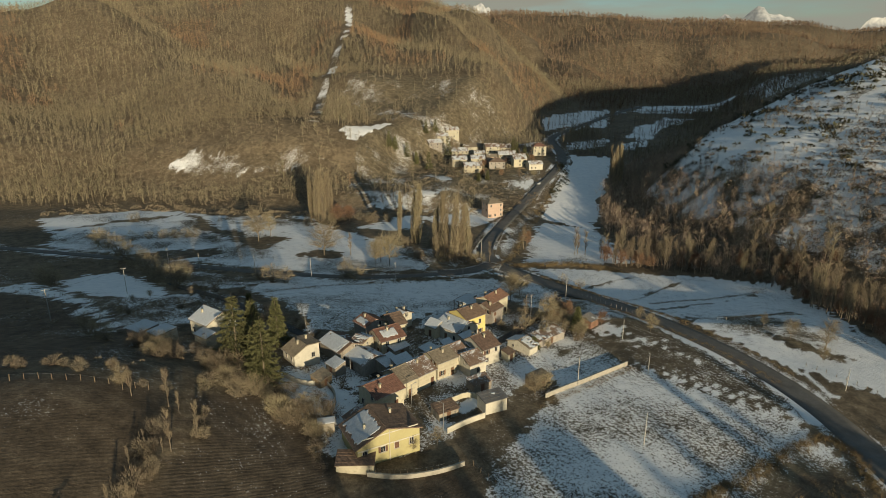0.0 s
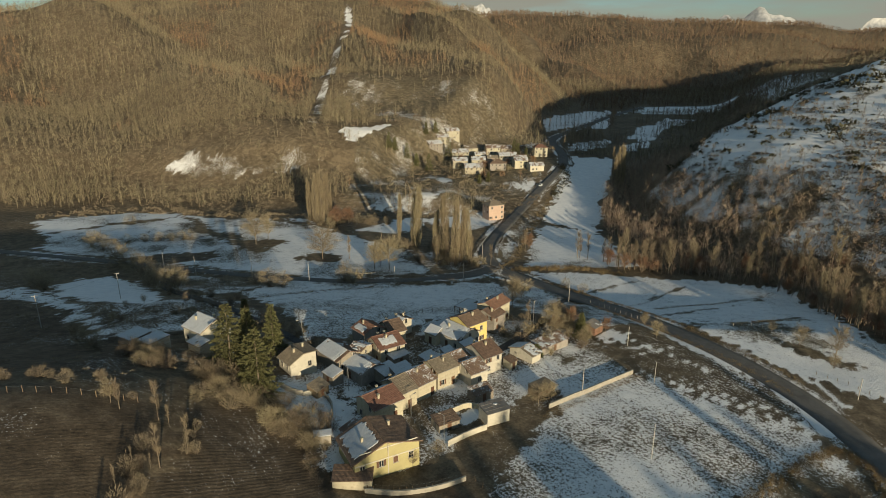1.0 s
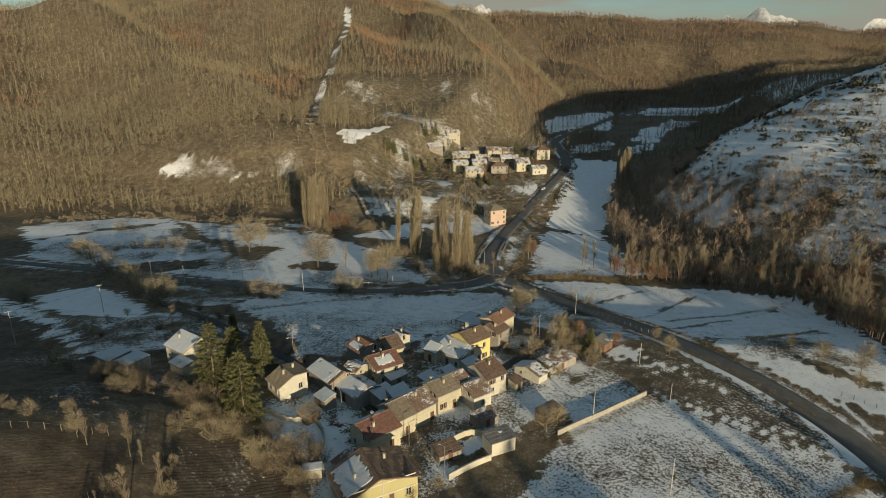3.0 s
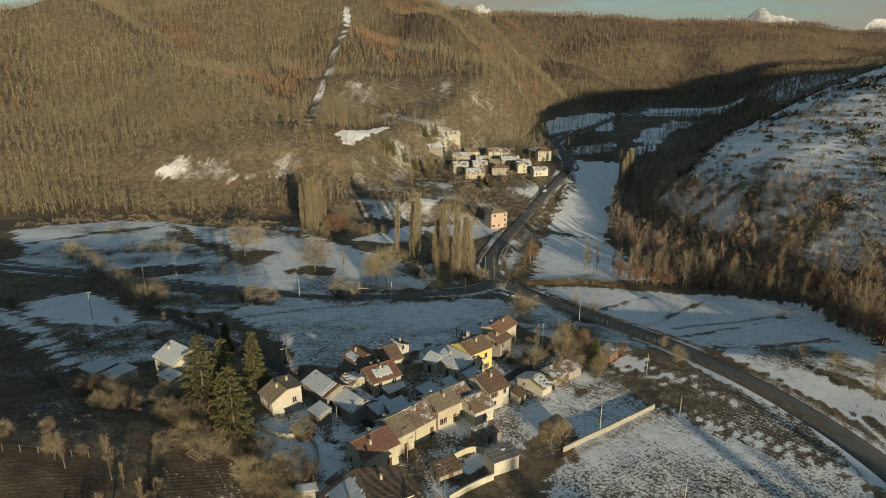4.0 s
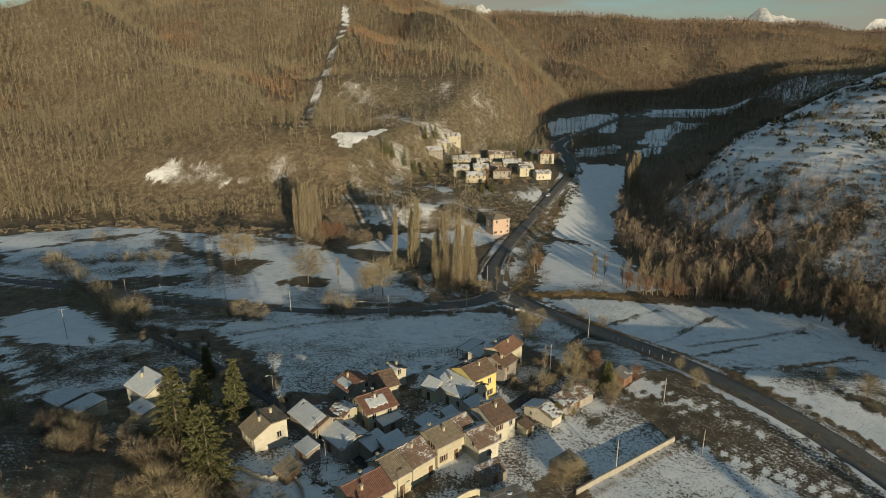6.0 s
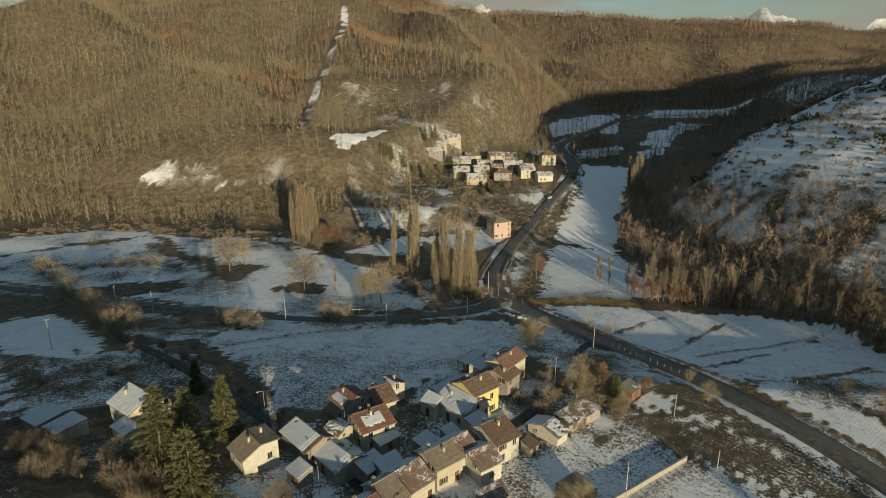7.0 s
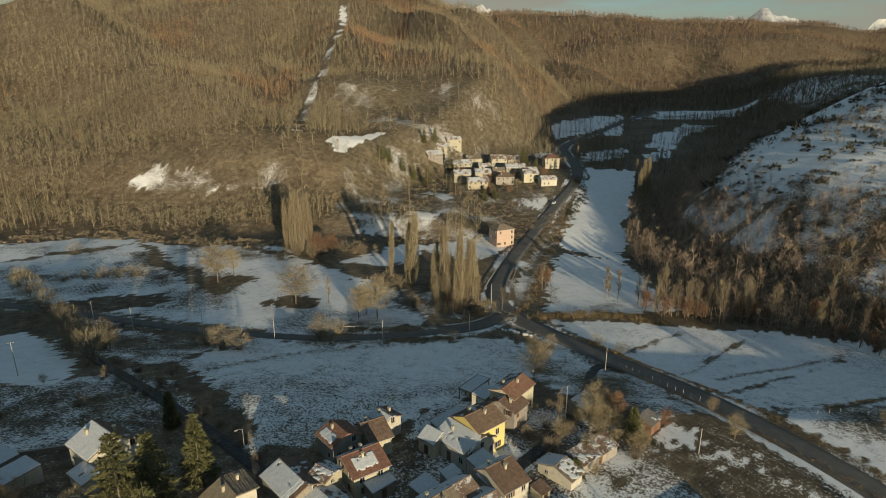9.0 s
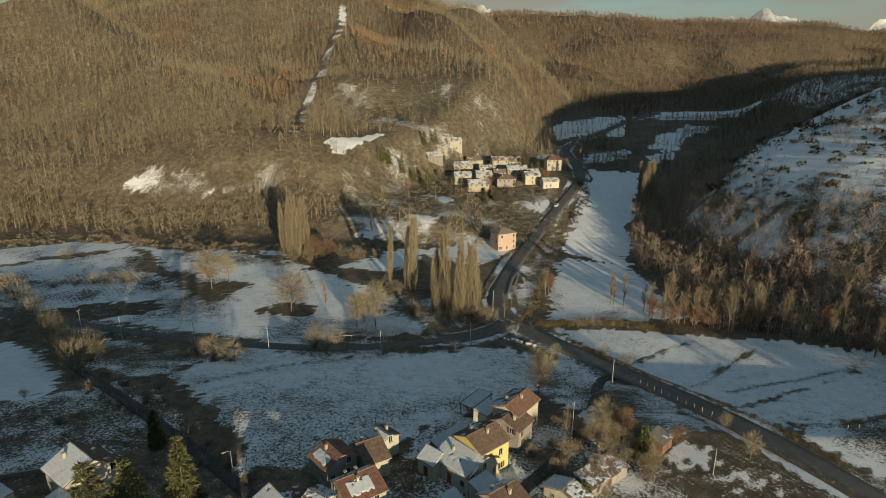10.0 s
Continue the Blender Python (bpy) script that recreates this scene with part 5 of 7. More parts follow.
# the pink house by the road and the far hamlet
house("house", "pink three-storey house with a hipped brown roof by the road", (25.4, 324.6), 24, 9.4, 4.2, 8.6, 10.4, 4.2, None, "plaster_pink", "tile_grey", (0.0, 0.2), 30, (1, 1, 0, 1), True, 1, 9, hip=3.6)
G2 = "houses of the far hamlet"
FAR = [  # corner, turn, length, depth, eave, wall, roof, hip
    ((7, 428), 6, 10.5, 8.6, 5.8, "plaster_old", "snowy", 0), ((7, 455), 14, 13, 9, 5.2, "plaster_old", "snowy", 0), ((17, 471), 14, 14, 9, 5.0, "plaster_old", "tile_grey", 0),
    ((3, 476), 24, 11, 8, 7.0, "plaster_old", "snowy", 0), ((33, 460), 10, 11, 9, 7.8, "plaster_old", "tile_dusted", 0), ((44.6, 462.4), 10, 8.5, 10, 6.4, "plaster_old", "tile_dusted", 0),
    ((20.5, 431), 4, 10, 8.4, 5.8, "plaster_old", "snowy", 0), ((15, 413), 5, 12.5, 9, 5.0, "plaster_cream", "snowy", 0), ((32.6, 440.5), 6, 7.6, 6.5, 4.6, "plaster_pink", "tile_grey", 0),
] + [
    ((33, 422), 4, 11.5, 10, 5.4, "plaster_grey", "tile_brown", 4.2), ((41.6, 444), 5, 13, 9, 5.4, "plaster_old", "snowy", 0), ((51, 427), 8, 9.5, 8.4, 6.0, "plaster_cream", "snowy", 0),
    ((70, 462), 4, 10, 9, 7.6, "plaster_old", "tile_red", 3.6), ((61, 419), 10, 10, 7.6, 4.4, "plaster_white", "snowy", 0), ((-10, 452), 32, 11.5, 9, 5.8, "plaster_grey", "snowy", 0),
    ((-4, 466), 20, 9, 7, 5.0, "plaster_old", "snowy", 0), ((54, 441), 10, 8, 7, 4.4, "plaster_cream", "snowy", 0), ((24, 452), 8, 8, 6, 4.8, "plaster_white", "snowy", 0)]
for i, (at, turn, length, depth, eave, wall, roof, hip) in enumerate(FAR):
    look_of = {"plaster_white": "white", "plaster_cream": "cream", "plaster_old": "pale", "plaster_grey": "grey", "plaster_pink": "brown"}[wall]
    top_of = {"snowy": "a snow-covered roof", "tile_grey": "a grey tiled roof", "tile_dusted": "a snow-dusted roof", "tile_brown": "a hipped brown roof", "tile_red": "a hipped red roof"}[roof]
    house("house", look_of + " hamlet house with " + top_of + " on the slope", at, turn, length, depth / 2, eave, eave + 0.19 * depth + 0.3, None, None, wall,
          "tile_dusted" if roof == "snowy" else roof, (0.58, 0.75) if roof == "snowy" else (0.15, 0.3), 50 + i, (1, 1, 0, 0), False, 1, 9, group=G2, hip=hip, over=0.6)


# ---- trees and scrub ----


def blades(p, d, length, width, rng):
    """Thin tapering blades, one triangle each, from p along d."""
    n = len(p)
    d = d / np.linalg.norm(d, axis=1)[:, None]
    side = np.cross(d, rng.normal(size=(n, 3)))
    side /= np.linalg.norm(side, axis=1)[:, None] + 1e-9
    half = side * (np.asarray(width)[:, None] / 2)
    v = np.stack([p - half, p + half, p + d * np.asarray(length)[:, None]], 1).reshape(-1, 3)
    return v, np.arange(3 * n).reshape(-1, 3)


def cone(a, b, ra, rb, sides=4):
    """A tapered stick between two places."""
    a, b = np.asarray(a, float), np.asarray(b, float)
    d = (b - a) / (np.linalg.norm(b - a) + 1e-9)
    u = np.cross(d, (0.3, 0.9, 0.2))
    u /= np.linalg.norm(u) + 1e-9
    w = np.cross(d, u)
    k = np.arange(sides) * math.tau / sides
    ring = np.cos(k)[:, None] * u + np.sin(k)[:, None] * w
    v = np.vstack([a + ring * ra, b + ring * rb])
    i = np.arange(sides)
    j = (i + 1) % sides
    f = np.vstack([np.column_stack([i, j, sides + j]), np.column_stack([i, sides + j, sides + i])])
    return v, f


def joined(pieces):
    vs, fs, n = [], [], 0
    for v, f in pieces:
        vs.append(v)
        fs.append(f + n)
        n += len(v)
    return np.vstack(vs), np.vstack(fs)


def dome(rng, n, middle, reach, length, wide):
    """A rounded mass of fine twigs that point outwards, in uneven bunches."""
    bunch = rng.normal(size=(46, 3))
    bunch /= np.linalg.norm(bunch, axis=1)[:, None]
    bunch *= rng.uniform(0.35, 0.92, (46, 1)) ** 0.6
    u = bunch[rng.integers(0, 46, n)] + rng.normal(size=(n, 3)) * 0.16
    u[:, 2] = np.maximum(u[:, 2], -0.75)
    d = u + rng.normal(size=(n, 3)) * 0.35 + np.array([0, 0, 0.35])
    return blades(middle + u * reach, d, length * rng.uniform(0.6, 1.3, n), np.full(n, wide) * rng.uniform(0.7, 1.3, n), rng)


def bare_tree(seed, tall, spread, kind):
    """Trunk and crown of a leafless tree, as two arrays each. kind: round, poplar, slim or bush."""
    rng = np.random.default_rng(seed)
    trunk, crown = [], []
    if kind == "bush":
        stems = 26
        for _ in range(stems):
            a = rng.uniform(0, math.tau)
            lean = rng.uniform(0.1, 1.0)
            d = np.array([math.cos(a) * lean * spread / tall, math.sin(a) * lean * spread / tall, rng.uniform(0.75, 1.0)])
            top = d * tall * rng.uniform(0.72, 1.0) / d[2] * rng.uniform(0.8, 1.0)
            base = np.array([rng.normal() * 0.12 * spread, rng.normal() * 0.12 * spread, -0.2])
            trunk.append(cone(base, base + top * 0.75, 0.05, 0.02, 3))
        crown.append(dome(rng, 700, np.array([0, 0, tall * 0.42]), np.array([spread * 0.68, spread * 0.68, tall * 0.48]), tall * 0.2, 0.042))
    else:
        lean = rng.normal(size=2) * 0.02 * tall
        tip = np.array([lean[0], lean[1], tall * (0.97 if kind != "round" else 0.8)])
        mid = tip * 0.5 + np.array([rng.normal() * 0.01 * tall, rng.normal() * 0.01 * tall, 0])
        r = tall * 0.016
        trunk += [cone((0, 0, -0.4), mid, r, r * 0.6, 6), cone(mid, tip, r * 0.6, r * 0.12, 5)]
        limbs = {"round": 42, "poplar": 50, "slim": 26}[kind]
        for i in range(limbs):
            h = rng.uniform({"round": 0.24, "poplar": 0.03, "slim": 0.22}[kind], 0.95)
            start = mid * (h / 0.5) if h < 0.5 else mid + (tip - mid) * ((h - 0.5) / 0.5)
            a = rng.uniform(0, math.tau)
            out, up, length = {"round": (0.8, rng.uniform(0.35, 0.9), spread * rng.uniform(0.6, 1.0) * (1.15 - 0.55 * h)),
                               "poplar": (0.15, 1.0, min(tall * rng.uniform(0.16, 0.28), tall * (1.04 - h) * rng.uniform(0.8, 1.1))),
                               "slim": (0.45, 0.9, tall * rng.uniform(0.14, 0.26) * (1.1 - 0.6 * h))}[kind]
            d = np.array([math.cos(a) * out, math.sin(a) * out, up])
            d /= np.linalg.norm(d)
            end = start + d * length
            if kind == "poplar":
                end[:2] += np.array([math.cos(a), math.sin(a)]) * spread * rng.uniform(0.05, 0.3) * (1 - 1.6 * max(h - 0.55, 0))
            trunk.append(cone(start, end, r * 0.34 * (1.1 - h * 0.6), 0.015, 3))
            n = {"round": 24, "poplar": 10, "slim": 28}[kind]
            s = rng.uniform(0.15, 1.0, n)
            p = start + (end - start) * s[:, None]
            wild = {"round": 0.65, "poplar": 0.17, "slim": 0.45}[kind]
            dd = d + rng.normal(size=(n, 3)) * wild + np.array([0, 0, 0.25])
            crown.append(blades(p, dd, rng.uniform(0.09, 0.2, n) * tall * {"round": 0.9, "poplar": 0.8, "slim": 0.75}[kind], np.full(n, {"round": 0.07, "poplar": 0.08, "slim": 0.055}[kind]), rng))
        if kind == "poplar":   # a column of upright twigs in bundles
            n = 1900
            bundle = np.column_stack([rng.uniform(0, math.tau, 70), rng.uniform(0.1, 1.0, 70), rng.uniform(0.03, 0.93, 70)])[rng.integers(0, 70, n)]
            h = np.clip(bundle[:, 2] + rng.normal(size=n) * 0.10, 0.02, 0.94)
            out = spread * 0.62 * np.sin(math.pi * np.clip(h, 0.06, 0.97) ** 0.75) ** 0.55 * np.sqrt(bundle[:, 1])
            a = bundle[:, 0] + rng.normal(size=n) * 0.25
            p = np.column_stack([np.cos(a) * out + lean[0] * h, np.sin(a) * out + lean[1] * h, h * tall])
            dd = np.column_stack([np.cos(a) * 0.10, np.sin(a) * 0.10, np.ones(n)]) + rng.normal(size=(n, 3)) * 0.09
            crown.append(blades(p, dd, tall * rng.uniform(0.05, 0.13, n), np.full(n, 0.07), rng))
        if kind == "round":
            crown.append(dome(rng, 1000, np.array([lean[0] * 0.6, lean[1] * 0.6, tall * 0.60]), np.array([spread * 0.82, spread * 0.82, tall * 0.37]), tall * 0.13, 0.058))
    if kind == "bush":
        return None, joined(trunk), joined(crown)
    return joined(trunk[:2]), joined(trunk[2:]), joined(crown)


TREE_KITS = {}


def tree_kit(key, seed, tall, spread, kind, twigs):
    trunk, limbs, crown = bare_tree(seed, tall, spread, kind)
    TREE_KITS[key] = (mesh_np("trunk", *trunk, M["bark"]) if trunk else None, mesh_np("branchwork", *limbs, M["bark"]), mesh_np("crown", *crown, M[twigs]))


for i in range(3):
    tree_kit(("round", i), 10 + i, 12, 5.2, "round", "twig_tan")
    tree_kit(("poplar", i), 20 + i, 25, 2.6, "poplar", "twig_tan")
    tree_kit(("slim", i), 30 + i, 15, 3.0, "slim", "twig_brown")
    tree_kit(("bush", i), 40 + i, 5, 3.4, "bush", "twig_tan")
    tree_kit(("russet", i), 50 + i, 8, 3.2, "round", "twig_red")
    tree_kit(("thicket", i), 60 + i, 4, 2.6, "bush", "twig_brown")
tree_kit(("slim", 3), 33, 16, 3.6, "slim", "twig_tan")
KIT_HEIGHT = {"round": 12, "poplar": 25, "slim": 15, "bush": 5, "russet": 8, "thicket": 4}
KIT_LABEL = {"round": ("tree", "leafless spreading tree with tan twigs on snowy ground", "bare_tree"),
             "poplar": ("tree", "tall slender leafless poplar with upright tan branches", "poplar"),
             "slim": ("tree", "slim leafless tree with grey-brown branches", "bare_tree"),
             "bush": ("bush", "rounded leafless bush of tan sunlit twigs", "bush"),
             "russet": ("tree", "small leafless tree with russet twigs", "bare_tree"),
             "thicket": ("bush", "tangled brown leafless thicket", "thicket")}


def plant(kind, variant, x, y, tall, wide=1.0, group=""):
    """A leafless tree or bush, standing on the land."""
    s = tall / KIT_HEIGHT[kind]
    category, label, name = KIT_LABEL[kind]
    turn = (x * 37.0 + y * 91.0) % 360
    root = thing(name, label, category, Matrix.Translation((x, y, ground(x, y))) @ Matrix.Rotation(radians(turn), 4, "Z") @ Matrix.Diagonal((s * wide, s * wide, s, 1)), group)
    trunk, limbs, crown = TREE_KITS[(kind, variant)]
    if trunk:
        put("trunk", trunk, root, pose(0, 0, 0))
    tagged(put("branchwork" if trunk else "bush_core", limbs, root, pose(0, 0, 0)), kind="stuff")
    put("crown", crown, root, pose(0, 0, 0))
    return root


def conifer(x, y, tall, wide, seed, label, dense=1.0):
    """A spruce or pine with whorls of drooping boughs full of needle sprays."""
    rng = np.random.default_rng(seed)
    root = thing("conifer", label, "tree", pose(x, y, ground(x, y)))
    part("trunk", mesh_np("trunk", *joined([cone((0, 0, -0.4), (0.05, 0, tall * 0.55), tall * 0.018, tall * 0.010, 7), cone((0.05, 0, tall * 0.55), (0, 0.05, tall), tall * 0.010, 0.02, 6)]), M["bark"]), None, root)
    pieces = []
    layers = int(22 * dense)
    for i in range(layers):
        h = 0.08 + 0.9 * i / layers
        reach = wide * (1 - h) ** 0.8 * rng.uniform(0.8, 1.1) + 0.2
        for b in range(int(10 - 4 * h)):
            a = b * math.tau / int(10 - 4 * h) + i * 0.7 + rng.normal() * 0.15
            length = reach * rng.uniform(0.75, 1.12)
            z0 = tall * (h + rng.normal() * 0.012)
            out = np.array([math.cos(a), math.sin(a), 0])
            drop = rng.uniform(0.05, 0.28)
            start, end = np.array([0, 0, z0]), out * length + np.array([0, 0, z0 - drop * length])
            pieces.append(cone(start, end, 0.04, 0.01, 3))
            n = int(10 + 13 * length)
            s = np.sqrt(rng.uniform(0.04, 1.0, n))
            p = start + (end - start) * s[:, None] + rng.normal(size=(n, 3)) * 0.06
            d = out * 0.8 + rng.normal(size=(n, 3)) * 0.55 + np.array([0, 0, -0.1])
            pieces.append(blades(p, d, rng.uniform(0.35, 0.75, n), rng.uniform(0.12, 0.26, n), rng))
    part("crown", mesh_np("crown", *joined(pieces), M["needles"]), None, root)
    return root


conifer(-43, 142, 13.5, 3.6, 1, "tall dark green spruce lit from one side")
conifer(-48.5, 127.5, 17, 6.0, 2, "broad dark green pine beside the white house", 1.1)
conifer(-45.5, 131.5, 15.5, 5.2, 3, "dark green conifer in a clump")
conifer(-39.5, 118.5, 16.5, 4.6, 4, "tall dark green spruce over a thicket", 1.1)
conifer(-42, 121.5, 13, 3.4, 5, "dark green spruce in a clump")
conifer(-55, 158, 8.5, 1.6, 6, "narrow dark conifer beside the lane")
conifer(39.5, 161.5, 8, 2.0, 7, "dark conifer near a brick hut")
conifer(25, 150, 3.4, 2.0, 8, "low evergreen bush beside a house", 0.8)
for i, (x, y, h) in enumerate(((4, 456, 17), (-13, 462, 10), (54, 458, 17), (57, 461, 12), (-38, 425, 12), (-34, 427, 10), (-10, 423, 13), (-19, 429, 10), (55, 470, 12), (-26, 429, 12), (30, 398, 7), (24, 396, 6), (62, 452, 11), (-6, 470, 11))):
    conifer(x, y, h, h * 0.22, 20 + i, "dark conifer between the hamlet houses", 0.6)

# poplars and the trees of the river meadow
for i, (x, y, h, w) in enumerate(((-66, 303, 25, 1.25), (-62.5, 304, 26, 1.25), (-59, 305, 25, 1.2), (-69, 306, 22, 1.1), (-12, 269, 28, 1.3), (-21, 279, 22, 0.8), (5, 246, 28, 1.1), (1, 250, 28, 1.2), (11, 252, 23, 1.2),
                                  (-3, 254, 21, 1.3), (8, 249, 24, 1.0), (-14, 272, 24, 1.0), (108, 378, 24, 0.8), (111, 380, 27, 0.8), (114, 383, 28, 0.8), (117, 388, 24, 0.8), (113, 398, 22, 0.8), (118, 404, 20, 0.8))):
    plant("poplar", i % 3, x, y, h, w, "poplars of the valley")
for i, (kind, x, y, h, w) in enumerate((
        ("round", -51, 244, 14, 1.45), ("round", -85, 264, 17, 1.0), ("round", -22, 235, 15, 1.05), ("round", -28, 234, 12, 0.9), ("round", -26, 238, 11, 1.1),
        ("slim", -40, 246, 10, 1.0), ("round", -82, 273, 11, 0.8), ("russet", -54, 300, 10, 1.1), ("russet", -49, 304, 9, 1.0), ("round", 26, 206, 8, 1.1), ("round", 28, 203, 7, 1.0),
        ("round", 104, 163, 7, 0.9), ("round", 111, 157, 10, 0.9), ("round", 100, 171, 5, 0.8), ("round", 106, 150, 5, 0.9),) + (("slim", 61, 263, 13, 1.0), ("slim", 38, 269, 11, 1.0), ("russet", 40, 273, 8, 1.0),
        ("round", 63, 176, 4.5, 0.9), ("round", -7, 131, 5, 0.8), ("round", -1, 105.5, 4.5, 0.9), ("round", -6, 103, 4, 0.9), ("round", 22, 126, 6, 1.2), ("round", 25, 129, 5, 1.2),
        ("round", 23, 189, 11, 0.9), ("round", 31, 164, 10, 0.8), ("slim", 25, 166, 9, 1.0), ("round", 62, 163, 6, 1.0), ("russet", 38, 170, 6, 1.2), ("round", 34, 171, 8, 0.9),) + (("round", 32, 160, 6, 1.0), ("round", 36, 164, 6, 1.0), ("round", 29, 156, 5, 1.0), ("round", 24, 159, 6, 1.0), ("russet", 33, 166, 5, 1.2), ("round", 40, 157, 6, 0.9), ("russet", 48, 166, 5, 1.0),
        ("slim", -51, 98, 8, 0.9), ("round", -59, 98, 5, 0.8), ("slim", -46, 87, 8, 0.9), ("slim", -44, 93, 7, 0.9), ("slim", -57, 97, 6, 1.0), ("round", -35, 107, 5, 1.0), ("round", -25, 104, 4.5, 1.0))):
    plant(kind, i % 3, x, y, h, w)
for i, (x, y, h, w) in enumerate(((-37, 218, 8, 0.9), (-34, 215, 6, 0.9), (-93, 195, 9, 1.2), (-104, 204, 8, 1.1), (-118, 272, 5, 1.2), (-131, 269, 4.5, 1.2), (-144, 265, 4.5, 1.2), (-37, 217, 7, 1.0), (-63, 207, 7, 1.0), (-58, 206, 6.5, 1.0), (-68, 209, 6, 1.0), (-96, 206, 9, 1.0), (-94, 203, 7, 1.0), (-111, 215, 10, 0.9)) + ((-106, 211, 8, 0.9), (-117, 221, 9, 1.0),
                                  (-124, 228, 9, 1.0), (-130, 233, 9, 1.0), (-137, 241, 9, 1.0), (-149, 253, 9, 1.1), (-157, 260, 8, 1.0), (-142, 202, 8, 1.1), (-146, 206, 7, 1.1), (-138, 198, 6, 1.0), (-85, 135, 6, 1.0), (-90, 139, 5, 1.0),
                                  (-81, 131, 5, 1.0), (-98, 150, 4, 1.1), (-160, 300, 6, 1.1), (-121, 271, 5, 1.1), (-126, 270, 4, 1.2), (-137, 267, 4, 1.1), (52, 213, 4, 1.2), (47, 219, 4, 1.1), (-32, 222, 5, 1.0), (33, 219, 4, 1.0))):
    plant("bush", i % 3, x, y, h, w, "bushes along the ditches")
rng_p = np.random.default_rng(77)
for i in range(46):   # thicket below the conifers and along the plots
    u = rng_p.uniform(0, 1)
    x, y = (-52 + 26 * u + rng_p.normal() * 3.0, 121 - 14 * u + rng_p.normal() * 3.2)
    plant("thicket" if i % 3 else "bush", i % 3, x, y, rng_p.uniform(2.5, 4.6), 1.15)
for i in range(44):
    plant(("bush", "thicket")[i % 2], i % 3, -70 + rng_p.uniform(-2, 22), 124 + rng_p.uniform(-6, 9), rng_p.uniform(1.8, 4.4), 1.15)
for i in range(40):   # growth on both sides of the lane
    k = rng_p.uniform(0.1, 0.95)
    line = ROADS[2][0]
    at = line[int(k * (len(line) - 1))] + rng_p.normal(size=2) * 0.6 + np.array([2.6, 1.6]) * (1 if i % 3 else -1)
    plant("thicket", i % 3, float(at[0]), float(at[1]), rng_p.uniform(1.0, 2.8), 1.3)
for i in range(14):
    plant("thicket", i % 3, -27 + rng_p.uniform(-1.6, 1.6) + i * 0.35, 118 - i * 1.7, rng_p.uniform(1.5, 3.0), 1.2)
for i in range(14):
    plant(("round", "thicket")[i % 2], i % 3, -100 + rng_p.uniform(0, 46), 155 + rng_p.uniform(0, 30), rng_p.uniform(2.2, 3.6), 1.0, "orchard trees")

for i in range(24):
    plant(("thicket", "slim", "thicket", "slim")[i % 4], i % 3, -48 + rng_p.normal() * 2.2 + i * 0.05, 70 + i * 1.35 + rng_p.normal() * 1.0, rng_p.uniform(1.6, 4.6), 0.8)
for i in range(10):
    plant("thicket", i % 3, -80 + i * 2.8 + rng_p.normal(), 100 + i * 0.5 + rng_p.normal() * 2.0, rng_p.uniform(1.4, 3.0), 1.2)

for i in range(44):   # brush round the feet of the poplars
    cx, cy = ((0, 250), (-62, 303), (-12, 270), (4, 247), (-40, 310))[i % 5]
    plant(("thicket", "bush")[i % 2], i % 3, cx + rng_p.normal() * 7, cy + rng_p.normal() * 3.5, rng_p.uniform(2.5, 6.0), 1.1)
for i in range(16):   # young trees round the poplars at the junction
    plant("slim", i % 4, 2 + rng_p.normal() * 7, 247 + rng_p.normal() * 3.0, rng_p.uniform(7, 14), 1.0)
for i in range(30):   # garden trees and shrubs
    x, y = rng_p.uniform(16, 44), rng_p.uniform(148, 176)
    plant(("round", "thicket", "round")[i % 3], i % 3, x, y, rng_p.uniform(2.0, 5.0), 1.0)

for i, (x, y, h) in enumerate(((12, 424, 6), (30, 428, 6), (46, 419, 5), (60, 436, 6), (30, 455, 7), (66, 442, 6), (-2, 441, 7), (13, 446, 6), (62, 404, 5), (40, 406, 5), (-12, 442, 6), (27, 406, 5), (84, 470, 7), (47, 438, 5))):
    plant(("round", "russet")[i % 2], i % 3, x, y, h, 1.1, "garden trees of the hamlet")

# the wood along the stream
STREAM = [(47, 262), (62, 256), (75, 247), (90, 243), (107, 241), (122, 239), (135, 222), (135, 200), (131, 180), (132, 163), (135, 148), (140, 125), (146, 100)]
belt = polyline(STREAM, 1.0)
for i in range(165):
    k = int(rng_p.uniform(0.06, 1.0) * (len(belt) - 1))
    d = belt[min(k + 1, len(belt) - 1)] - belt[max(k - 1, 0)]
    d /= np.linalg.norm(d)
    away = abs(rng_p.normal()) * 7 + 0.5
    x, y = belt[k] + np.array([-d[1], d[0]]) * away + rng_p.normal(size=2) * 0.8
    kind = "slim" if rng_p.random() < 0.8 else "russet"
    plant(kind, i % (4 if kind == "slim" else 3), float(x), float(y), rng_p.uniform(9, 17) if kind == "slim" else rng_p.uniform(5, 9), rng_p.uniform(0.85, 1.15), "trees along the stream")

# unseen trees, added on the rise behind the flight to throw bands of shade
for i, (x, y, h, w) in enumerate(((59, -20, 17, 4.6), (98, -13, 18, 3.0), (-37, 28, 15, 1.6), (40, -30, 20, 3.0), (130, 20, 20, 3.4))):
    conifer(x, y, h, w, 60 + i, "tall dark conifer added out of view to shade the fields", 0.8)
for i in range(26):
    u = i / 25
    plant("slim" if i % 4 else "poplar", i % 3, 5 + 150 * u + rng_p.normal() * 6, -46 + rng_p.normal() * 14, rng_p.uniform(17, 27), 1.5, "tall trees behind the fields")


